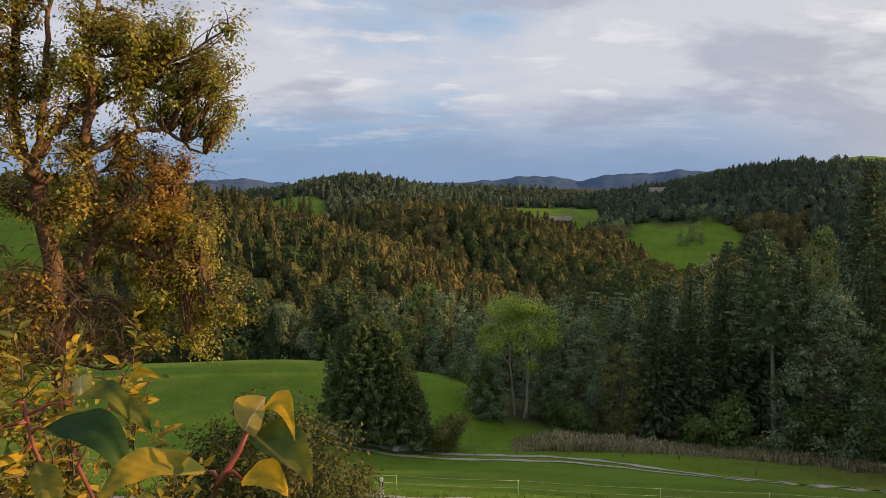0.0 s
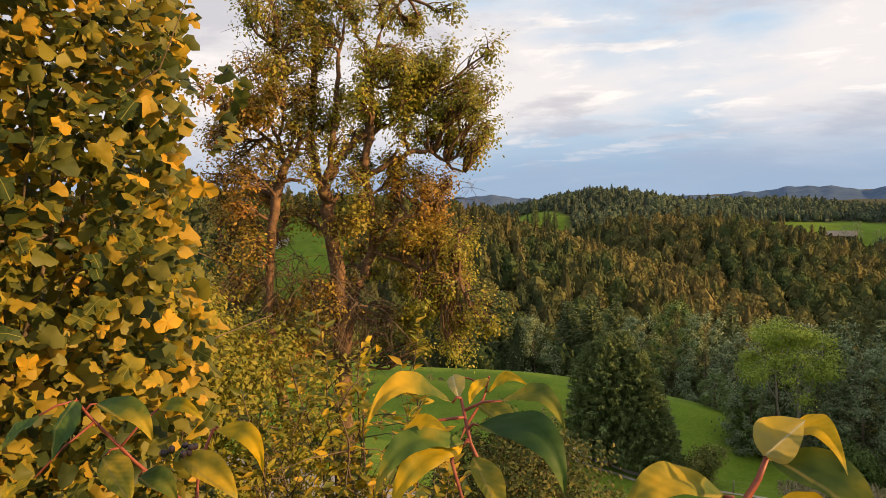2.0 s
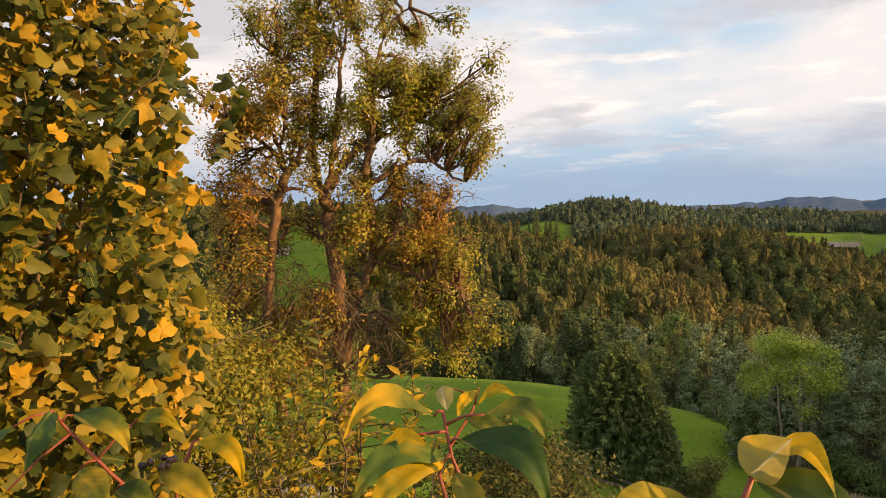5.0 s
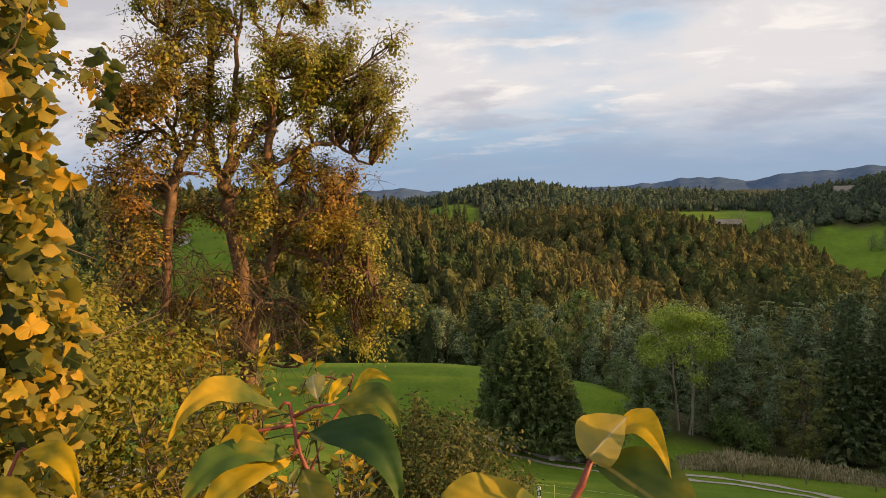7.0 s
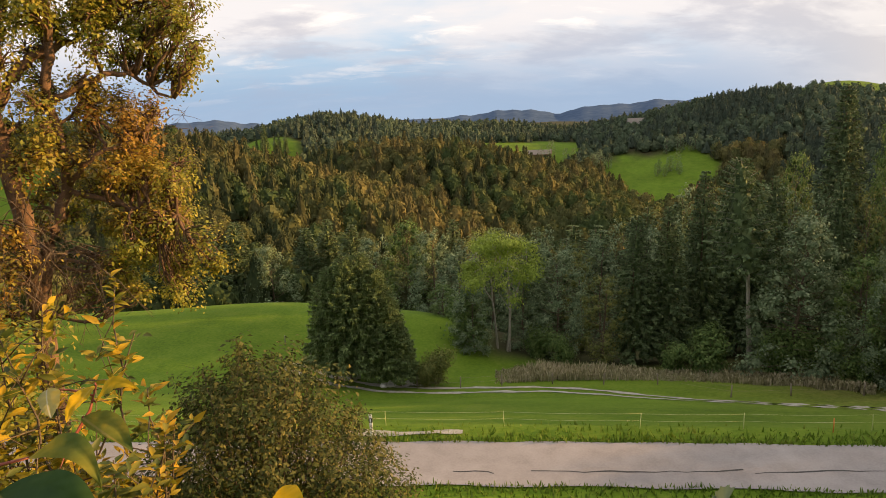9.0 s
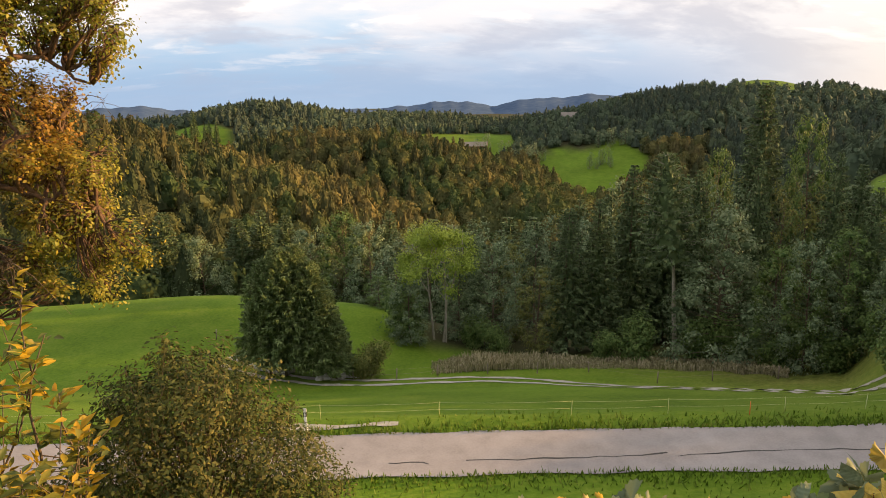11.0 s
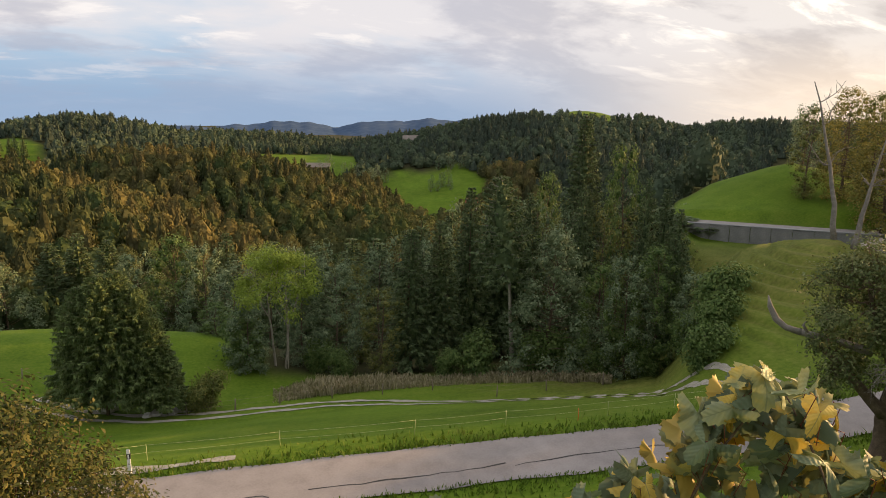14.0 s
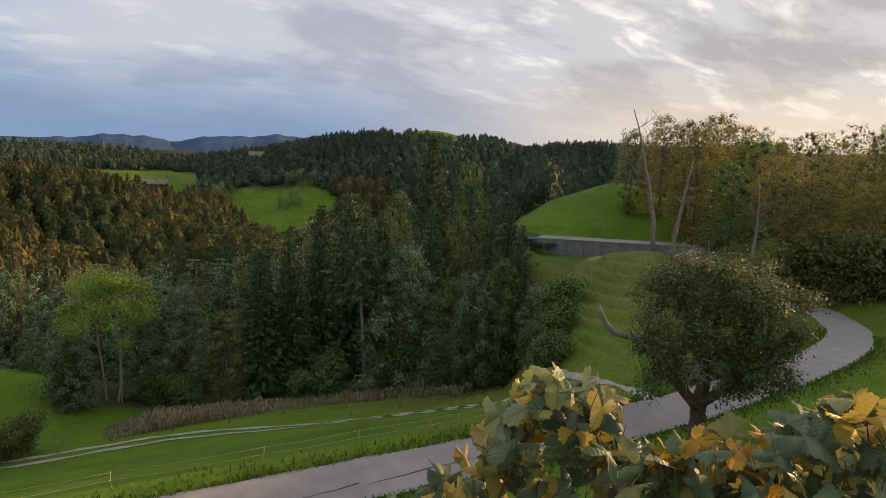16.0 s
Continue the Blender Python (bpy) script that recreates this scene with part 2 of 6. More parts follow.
class Buf:
    """Gathers vertices, quads and triangles, and turns them into one mesh."""

    def __init__(self):
        self.v, self.q, self.t, self.a, self.n = [], [], [], [], 0

    def add(self, v, q=None, t=None, tint=0.0):
        v = np.asarray(v, float).reshape(-1, 3)
        if q is not None and len(q):
            self.q.append(np.asarray(q, int).reshape(-1, 4) + self.n)
        if t is not None and len(t):
            self.t.append(np.asarray(t, int).reshape(-1, 3) + self.n)
        self.v.append(v)
        self.a.append(np.broadcast_to(np.asarray(tint, float), (len(v),)))
        self.n += len(v)

    def quads(self, v, tint=0.0):
        """v: (n, 4, 3)."""
        k = len(v)
        self.add(v.reshape(-1, 3), q=np.arange(4 * k), tint=np.repeat(tint, 4) if np.ndim(tint) else tint)

    def tube(self, pts, radii, sides=6, tint=0.0):
        pts, radii = np.asarray(pts, float), np.asarray(radii, float)
        k = len(pts)
        d = np.gradient(pts, axis=0)
        d /= np.linalg.norm(d, axis=1)[:, None] + 1e-9
        ref = np.where(np.abs(d[:, 2:3]) > 0.9, [[1.0, 0, 0]], [[0, 0, 1.0]])
        a = np.cross(d, ref)
        a /= np.linalg.norm(a, axis=1)[:, None] + 1e-9
        b = np.cross(d, a)
        th = np.arange(sides) * 2 * math.pi / sides
        ring = pts[:, None] + radii[:, None, None] * (np.cos(th)[None, :, None] * a[:, None] + np.sin(th)[None, :, None] * b[:, None])
        i = np.arange(k - 1)[:, None] * sides
        j = np.arange(sides)[None]
        j2 = (j + 1) % sides
        q = np.stack([i + j, i + j2, i + sides + j2, i + sides + j], -1).reshape(-1, 4)
        caps = [(0, s + 1, s) for s in range(1, sides - 1)] + [((k - 1) * sides, (k - 1) * sides + s, (k - 1) * sides + s + 1) for s in range(1, sides - 1)]
        self.add(ring.reshape(-1, 3), q=q, t=caps, tint=tint)

    def mesh(self, name, mat, smooth=False, attr="tint"):
        me = bpy.data.meshes.new(name)
        v = np.concatenate(self.v)
        q = np.concatenate(self.q) if self.q else np.zeros((0, 4), int)
        t = np.concatenate(self.t) if self.t else np.zeros((0, 3), int)
        me.vertices.add(len(v))
        me.vertices.foreach_set("co", v.ravel())
        me.loops.add(q.size + t.size)
        me.loops.foreach_set("vertex_index", np.concatenate([q.ravel(), t.ravel()]).astype(np.int32))
        me.polygons.add(len(q) + len(t))
        me.polygons.foreach_set("loop_start", np.concatenate([np.arange(len(q)) * 4, q.size + np.arange(len(t)) * 3]).astype(np.int32))
        if smooth:
            me.polygons.foreach_set("use_smooth", np.ones(len(q) + len(t), bool))
        at = me.attributes.new(attr, "FLOAT", "POINT")
        at.data.foreach_set("value", np.concatenate(self.a).astype(np.float32))
        me.update(calc_edges=True)
        me.validate()
        me.materials.append(mat)
        return me


def bm_mesh(name, bm, mat):
    me = bpy.data.meshes.new(name)
    bm.to_mesh(me)
    bm.free()
    me.materials.append(mat)
    return me


def part(name, me, parent, label=""):
    ob = new(name, me)
    ob.parent = parent
    return tagged(ob, label) if label else ob


def thing(name, label, category, group="", m=None, kind=""):
    e = new(name)
    e.empty_display_size = 0.2
    if m is not None:
        e.matrix_world = m
    return tagged(e, label, category, group, kind)


def box_bm(sx, sy, sz, at=(0, 0, 0), bevel=0.0):
    bm = bmesh.new()
    bmesh.ops.create_cube(bm, size=1, matrix=Matrix.Translation(at) @ Matrix.Diagonal((sx, sy, sz, 1)))
    if bevel:
        bmesh.ops.bevel(bm, geom=bm.edges[:], offset=bevel, segments=2, affect="EDGES")
    return bm


def polar(az, d):
    return d * math.sin(radians(az)), d * math.cos(radians(az))


def unit(v):
    return v / (np.linalg.norm(v, axis=-1, keepdims=True) + 1e-9)


def smooth(lo, hi, v):
    k = np.clip((v - lo) / (hi - lo), 0, 1)
    return k * k * (3 - 2 * k)


# ---------------------------------------------------------------- the lie of the land (road level is z = 0)
ROAD = np.array([(-70, 29.5), (-45, 27.2), (-22, 24.3), (-10, 22.8), (0, 21.6), (9, 20.4), (18, 18.9), (27, 18.0), (36, 18.0), (43, 18.3),
                 (49.2, 19.6), (53.5, 23.0), (55.8, 27.5), (57.5, 33.0), (60.0, 40.0), (66.5, 46.0), (77, 48.5), (90, 48)])
UPPER = np.array([(94, 42), (87, 47), (79, 54), (71, 61.5), (66, 66.5), (61, 71.5)])


def chaikin(p, n=3):
    for _ in range(n):
        a, b = p[:-1], p[1:]
        p = np.concatenate([p[:1], np.stack([0.75 * a + 0.25 * b, 0.25 * a + 0.75 * b], 1).reshape(-1, 2), p[-1:]])
    return p


ROAD_LINE = chaikin(ROAD)
UPPER_LINE = chaikin(UPPER)


def line_distance(x, y, line):
    best = np.full(np.shape(x), 1e9)
    for a, b in zip(line[:-1], line[1:]):
        ab = b - a
        k = np.clip(((x - a[0]) * ab[0] + (y - a[1]) * ab[1]) / (ab @ ab), 0, 1)
        best = np.minimum(best, np.hypot(x - a[0] - k * ab[0], y - a[1] - k * ab[1]))
    return best


SLOPE_S = (-60, -22.5, -20.6, -15, -8, -3.2, -1.7, 1.7, 3.2, 8, 23, 30, 40, 60, 120, 170, 300, 1000, 6000)
SLOPE_Z = (14, 11.0, 10.8, 6.2, 2.2, 0.25, 0, 0, -0.3, -2.3, -8.2, -9.8, -12.6, -17.5, -33, -49, -50, -42, -70)
RIDGES = [  # azimuth, distance, crest height; then the fall on both sides
    ([(-12, 350, -56), (-9.8, 385, -44), (-8.6, 385, -23), (-6, 375, -18), (-3.6, 370, -13), (-1.2, 370, -11), (1.7, 365, -12), (3.6, 355, -19), (6, 345, -31), (10.8, 325, -39), (15.6, 300, -40), (20.2, 262, -41)], 0.40),
    ([(-75, 420, 18), (-55, 380, 8), (-38, 350, 6), (-29, 310, 6), (-25, 275, 5), (-21.8, 255, -4), (-19.5, 250, -11), (-17.5, 245, -16), (-15.5, 240, -23), (-14.3, 230, -33), (-12.1, 220, -36), (-9.4, 205, -39), (-6.7, 190, -43)], 0.42),
    ([(-40, 640, -4), (-25, 640, -7), (-17, 620, -7), (-10, 600, -7), (-6, 580, 4), (-2, 590, -4), (3, 610, -5), (8, 630, -9), (16, 640, -19)], 0.22),
    ([(15, 620, -20), (20, 590, -6), (25, 590, 2), (29, 600, 11), (32, 600, 14), (36, 600, 10), (40, 600, -1), (47, 580, 7), (60, 520, 8), (85, 480, 16), (110, 450, 20)], 0.24),
]


HUMP_AZ, HUMP_Z = (43.5, 44.9, 47.7, 50.5, 53.3, 57, 60), (0, 0.9, 2.4, 3.2, 3.3, 2.4, 0.6)
BANK_AZ, BANK_Z = (40.5, 42.3, 44.1, 45.8, 48.1, 49.7, 51.8, 56, 62), (-1.9, -0.6, 1.9, 3.1, 4.7, 5.5, 4.2, 0.5, 0)


def lumps(x, y, s, seed):
    """A soft roll of the ground from a few sines."""
    r = np.random.RandomState(seed)
    out = 0
    for _ in range(6):
        a, p = r.uniform(0, 6.28), r.uniform(0, 6.28)
        k = r.uniform(0.5, 1.6) / s
        out = out + np.sin((x * math.cos(a) + y * math.sin(a)) * k + p)
    return out / 3


def terraces(x, y, z):
    """Steps that cattle have trodden along the hump, and where they lie."""
    return z * 13.0 + 0.1 * x + 1.0 * lumps(x, y, 5, 2), np.minimum(1, 1.6 * np.exp(-((x - 43) / 14) ** 2 - ((y - 38) / 13) ** 2))


def land(x, y):
    x, y = np.asarray(x, float), np.asarray(y, float)
    d = np.hypot(x, y)
    az = np.degrees(np.arctan2(x, y))
    line = np.interp(x, ROAD[:10, 0], ROAD[:10, 1])
    s = y - line
    z = sum(np.interp(s + o, SLOPE_S, SLOPE_Z) for o in (-1.2, -0.4, 0.4, 1.2)) / 4
    z = z + 5.8 * np.exp(-((x + 15) / 23) ** 2 - ((y - 73) / 16) ** 2)
    z = z + 4.6 * np.exp(-((x + 50) / 24) ** 2 - ((y - 72) / 18) ** 2)
    z = z + 2.0 * np.exp(-((x - 2) / 8) ** 2 - ((y - 66) / 8) ** 2)
    # the shelf on the far side of the bend, its hump, and the wooded hill above it
    w = smooth(41, 47, az + 5 * smooth(68, 95, d)) * smooth(24, 34, d) * smooth(20, 34, x)
    shelf = np.interp(az, HUMP_AZ, HUMP_Z) * smooth(38, 56, d) * smooth(69, 57, d) - 1.5 * np.exp(-((x - 63) / 15) ** 2 - ((y - 56) / 9) ** 2)
    shelf = shelf + np.interp(az, BANK_AZ, BANK_Z) * smooth(94, 118, d) * smooth(190, 130, d)
    # the last swell lies out of view, raised to help shade the land
    shelf = shelf + 5 * smooth(78, 150, d) * smooth(50, 62, az) + 5 * np.exp(-((x - 150) / 70) ** 2 - ((y - 10) / 60) ** 2)
    shelf = shelf - 34 * smooth(118, 250, d) * smooth(60, 46, az)
    before = smooth(-1.2, -1.9, (x - 79) * 0.67 + (y - 54) * 0.74) * smooth(64, 74, d) * smooth(40, 44, az) * smooth(62, 56, az)
    shelf = shelf * (1 - before) - 2.7 * before
    z = z * (1 - w) + shelf * w
    for n, (pts, fall) in enumerate(RIDGES):
        line = [polar(a, r) for a, r, _ in pts]
        best = np.full(x.shape, -1e9)
        for (a, b), (za, zb) in zip(zip(line[:-1], line[1:]), zip([p[2] for p in pts[:-1]], [p[2] for p in pts[1:]])):
            a, b = np.array(a), np.array(b)
            ab = b - a
            k = np.clip(((x - a[0]) * ab[0] + (y - a[1]) * ab[1]) / (ab @ ab), 0, 1)
            r = np.hypot(x - a[0] - k * ab[0], y - a[1] - k * ab[1])
            best = np.maximum(best, za + (zb - za) * k - fall * (np.sqrt(r * r + 900) - 30))
        if n == 0:
            best = best - 40 * smooth(-8.7, -10.4, az)  # a gully cuts the ridge off on this side
        z = np.maximum(z, best) + 4 * np.log1p(np.exp(-np.abs(z - best) / 4))
    # shoulders of the far hill that carry the meadows
    z = z + 6.5 * np.exp(-((az - 10) / 5) ** 2 - ((d - 495) / 50) ** 2) + 8 * np.exp(-((az + 12) / 4) ** 2 - ((d - 480) / 50) ** 2)
    z = z + 14 * np.exp(-((az - 34) / 4) ** 2 - ((d - 655) / 50) ** 2)
    step, trod = terraces(x, y, z)
    z = z + 0.2 * trod * (np.sin(step) + 0.3 * np.sin(2 * step + 0.6))
    far = smooth(90, 200, d)
    z = z + 2.5 * far * lumps(x, y, 40, 3) + 0.25 * smooth(26, 40, d) * lumps(x, y, 7, 5)
    r = line_distance(x, y, ROAD_LINE)
    z = z + (0 - z) * smooth(5.0, 1.6, r) * smooth(118, 104, d)
    r = line_distance(x, y, UPPER_LINE)
    side = smooth(-1.2, -1.7, (x - 79) * 0.67 + (y - 54) * 0.74)
    z = z + (-0.55 - z) * smooth(5.0 - 3.35 * side, 1.75 - 0.6 * side, r)
    return z


CLEAR = [(-33, 250, 22, 60), (19, 560, 12, 12)]  # azimuth, distance, half across, half deep
FIELDS = [  # azimuths of the edge, far side, near side
    ((-14.8, -13, -11, -9.4), (498, 512, 506, 482), (450, 424, 422, 450)),
    ((5.9, 9, 12, 14.4), (505, 528, 532, 515), (450, 405, 400, 460)),
    ((16.2, 18, 20.2, 23, 25.9), (440, 452, 446, 462, 420), (425, 380, 350, 345, 400)),
    ((29.6, 31, 35, 38), (690, 700, 700, 690), (600, 585, 580, 600)),
]


def wooded(x, y):
    """1 where trees cover the land."""
    d = np.hypot(x, y)
    az = np.degrees(np.arctan2(x, y))
    f = smooth(84, 96, d) * smooth(46, 42, az) * np.maximum(smooth(-42, -28, az), smooth(130, 160, d))
    f = np.maximum(f, smooth(56, 62, d) * smooth(4, 7, az) * smooth(45, 43.5, az))
    f = f * (1 - smooth(40.5, 42, az) * smooth(128, 116, d))
    f = np.maximum(f, smooth(200, 230, d))
    f = np.maximum(f, smooth(100, 112, d - 1.2 * np.abs(az - 62)) * smooth(50, 56, az))
    for a, far, near in FIELDS:
        rag = 7 * lumps(x, y, 9, 6)
        inside = smooth(-6, 4, np.minimum(np.interp(az, a, far) - d, d - np.interp(az, a, near)) + rag)
        f = f * (1 - inside * smooth(a[0] - 0.3, a[0] + 0.3, az) * smooth(a[-1] + 0.3, a[-1] - 0.3, az))
    for a, r, wx, wy in CLEAR:
        cx, cy = polar(a, r)
        u = (x * math.cos(radians(a)) - y * math.sin(radians(a)))
        v = d - r
        f = f * (1 - smooth(1.15, 0.85, np.hypot(u / wx, v / wy)))
    return f


def make_ground():
    az = np.concatenate([np.arange(-84, 40, 1.0), np.arange(40, 62, 0.35), np.arange(62, 96, 0.8), np.arange(96, 276, 5.0)])
    r = np.concatenate([[0.01], 0.8 * 1.034 ** np.arange(118), np.geomspace(40.6, 64, 104), np.geomspace(64.7, 80, 22), np.linspace(80.6, 100, 48), 101.5 * 1.033 ** np.arange(130)])
    A, R = np.meshgrid(np.radians(az), r)
    X, Y = R * np.sin(A), R * np.cos(A)
    Z = land(X, Y)
    step, trod = terraces(X, Y, Z)
    n, k = len(az), len(r)
    i, j = np.meshgrid(np.arange(k - 1), np.arange(n), indexing="ij")
    j2 = (j + 1) % n
    q = np.stack([i * n + j, (i + 1) * n + j, (i + 1) * n + j2, i * n + j2], -1).reshape(-1, 4)[:, ::-1]
    b = Buf()
    # wood also browns the trodden steps and paints tree shade on the pasture behind
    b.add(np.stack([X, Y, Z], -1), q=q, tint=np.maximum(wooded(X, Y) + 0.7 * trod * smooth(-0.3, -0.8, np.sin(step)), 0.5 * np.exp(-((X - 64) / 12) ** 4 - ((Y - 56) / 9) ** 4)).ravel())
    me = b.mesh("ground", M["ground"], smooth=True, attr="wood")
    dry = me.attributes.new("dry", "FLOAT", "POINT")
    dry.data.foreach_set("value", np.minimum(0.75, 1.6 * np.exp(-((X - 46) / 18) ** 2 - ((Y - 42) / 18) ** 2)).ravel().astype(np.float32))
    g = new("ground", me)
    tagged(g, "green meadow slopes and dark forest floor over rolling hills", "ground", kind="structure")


make_ground()


def strip(line, half, lift, edge=0.0, seed=0):
    """A band along a plan line that lies on the land. edge: how ragged its sides are."""
    rnd = np.random.RandomState(seed)
    seg = np.concatenate([[0], np.cumsum(np.hypot(*np.diff(line, axis=0).T))])
    u = np.arange(0, seg[-1], 0.5)
    p = np.stack([np.interp(u, seg, line[:, 0]), np.interp(u, seg, line[:, 1])], 1)
    d = unit(np.gradient(p, axis=0))
    nrm = np.stack([-d[:, 1], d[:, 0]], 1)
    cols = np.linspace(-1, 1, 7)
    rag = edge * np.sin(np.stack([u * 1.3 + seed, u * 1.7 + 2 * seed], 1)) + edge * 0.6 * rnd.uniform(-1, 1, (len(u), 2))
    off = cols[None] * half + np.where(cols[None] < 0, rag[:, :1], rag[:, 1:]) * np.abs(cols[None])
    x, y = p[:, :1] + nrm[:, :1] * off, p[:, 1:] + nrm[:, 1:] * off
    z = land(x, y) + lift
    k, c = x.shape
    i, j = np.meshgrid(np.arange(k - 1), np.arange(c - 1), indexing="ij")
    q = np.stack([i * c + j, i * c + j + 1, (i + 1) * c + j + 1, (i + 1) * c + j], -1).reshape(-1, 4)[:, ::-1]
    b = Buf()
    b.add(np.stack([x, y, z], -1), q=q)
    return b


tagged(new("road_upper", strip(UPPER_LINE, 1.5, 0.05, 0.05, 5).mesh("road_upper", M["road"], smooth=True)), "grey asphalt lane above the retaining wall", "road", kind="structure")
road = tagged(new("road", strip(ROAD_LINE, 1.5, 0.05, 0.05, 3).mesh("road", M["road"], smooth=True)), "narrow grey asphalt lane with tar-filled cracks", "road", kind="structure")
# ---------------------------------------------------------------- trees


def leaf_quads(rnd, c, out, size, slim=0.5, fold=0.25, droop=0.3):
    """Folded lozenge leaves at c; out: the way each roughly grows."""
    n = len(c)
    nrm = unit(out * 0.95 + [0, 0, 0.45] + rnd.normal(0, 0.38, (n, 3)))
    way = rnd.normal(0, 0.8, (n, 3)) + out * 0.5 - [0, 0, droop]
    tip = unit(way - nrm * np.sum(way * nrm, 1, keepdims=True))
    side = np.cross(nrm, tip)
    ln = size * rnd.uniform(0.65, 1.3, (n, 1))
    mid = c + tip * ln * 0.45
    drop = nrm * ln * fold * 0.5
    return np.stack([c, mid + side * ln * slim * 0.5 + drop, c + tip * ln, mid - side * ln * slim * 0.5 + drop], 1)


def bend(rnd, a, b, k=6, sag=0.12):
    """A wandering line from a to b."""
    a, b = np.asarray(a, float), np.asarray(b, float)
    t = np.linspace(0, 1, k)[:, None]
    ln = np.linalg.norm(b - a)
    p = a + (b - a) * t
    p += np.sin(t * math.pi) * rnd.normal(0, sag * ln, 3)
    p[1:-1] += rnd.normal(0, 0.2 * sag * ln, (k - 2, 3))
    return p


def lump(rnd, c, r, rings=4, sides=7, rough=0.22):
    """A rough closed clump that fills the inside of a crown."""
    v, q, t = [(0, 0, 1.0)], [], []
    for i in range(1, rings):
        p = math.pi * i / rings
        for j in range(sides):
            a = 2 * math.pi * (j + 0.5 * (i % 2)) / sides
            v.append((math.sin(p) * math.cos(a), math.sin(p) * math.sin(a), math.cos(p)))
    v.append((0, 0, -1.0))
    n = len(v) - 1
    for j in range(sides):
        k = (j + 1) % sides
        t.append((0, 1 + j, 1 + k))
        t.append((n, n - sides + k, n - sides + j))
        for i in range(rings - 2):
            b = 1 + i * sides
            q.append((b + j, b + sides + j, b + sides + k, b + k))
    v = np.array(v) * (1 + rnd.uniform(-rough, rough, (len(v), 1)))
    return np.asarray(c) + v * np.asarray(r), q, t


def broadleaf(seed, h, spread, trunk_r, clear=0.3, lobes=9, clusters=10, leaves=40, leaf=0.13, lobe_r=None, puff=0.35,
              slim=0.55, flat=0.8, top=1.0, droop=0.3, stems=1, tints=None, shape=None, sides=7, twigs=True, core=0.0):
    """Trunk and crown of a leafy tree that stands at the origin. shape: half-width of the crown along its height."""
    rnd = np.random.RandomState(seed)
    wood, crown = Buf(), Buf()
    lobe_r = lobe_r or spread * 0.42
    shape = shape or (lambda t: math.sin(math.pi * (0.15 + 0.75 * t)) ** 0.7)
    trunks = []
    for s in range(stems):
        lean = rnd.normal(0, 0.05 * h, 2) + (rnd.normal(0, spread * 0.25, 2) if stems > 1 else 0)
        base = np.array([*(rnd.normal(0, trunk_r * 1.6, 2) if stems > 1 else (0, 0)), -0.4])
        t = bend(rnd, base, (lean[0], lean[1], h * 0.8), 9, 0.025)
        rr = trunk_r / math.sqrt(stems) * (1 - 0.85 * np.linspace(0, 1, 9)) + 0.01
        rr[0] *= 1.5
        wood.tube(t, rr, sides)
        trunks.append(t)
    for i in range(lobes):
        t = (i + 0.5) / lobes
        z = h * (clear + (1 - clear) * (0.04 + 0.9 * t ** 0.85 * top))
        a = i * 2.4 + rnd.uniform(-0.5, 0.5)
        rad = max(0.12 * spread, spread * shape(t) - lobe_r * 0.75) * rnd.uniform(0.45, 1.1)
        tr = trunks[i % stems]
        on = tr[min(8, max(1, int((z / h - 0.16) * 9)))]
        c = np.array([on[0] + rad * math.cos(a), on[1] + rad * math.sin(a), min(z, h - lobe_r * rnd.uniform(0.45, 0.8))])
        limb = bend(rnd, on, c, 6, 0.1)
        r0 = trunk_r * 0.45 * (1 - 0.5 * t)
        wood.tube(limb, np.linspace(r0, r0 * 0.2, 6), 5)
        lr = lobe_r * rnd.uniform(0.65, 1.2)
        way = unit(rnd.normal(0, 1, (clusters, 3)))
        cc = c + way * lr * np.array([1, 1, flat]) * rnd.uniform(0.25, 1.0, (clusters, 1)) ** 0.5
        tint = 0.0 if tints is None else float(np.clip(tints(c, rnd), 0, 1))
        if core:
            v, fq, ft = lump(rnd, c, lr * core * np.array([1, 1, flat]), 4, 6)
            crown.add(v, q=fq, t=ft, tint=tint)
        for q in cc:
            if twigs:
                wood.tube(bend(rnd, limb[rnd.randint(2, 6)], q, 4, 0.1), (r0 * 0.22, r0 * 0.16, r0 * 0.1, r0 * 0.04), 3)
            n = max(3, int(leaves * rnd.uniform(0.5, 1.4)))
            o = rnd.normal(0, 1, (n, 3)) * lr * puff * np.array([1, 1, 0.75])
            crown.quads(leaf_quads(rnd, q + o, unit(q + o - c), leaf, slim, droop=droop), tint)
    return wood, crown


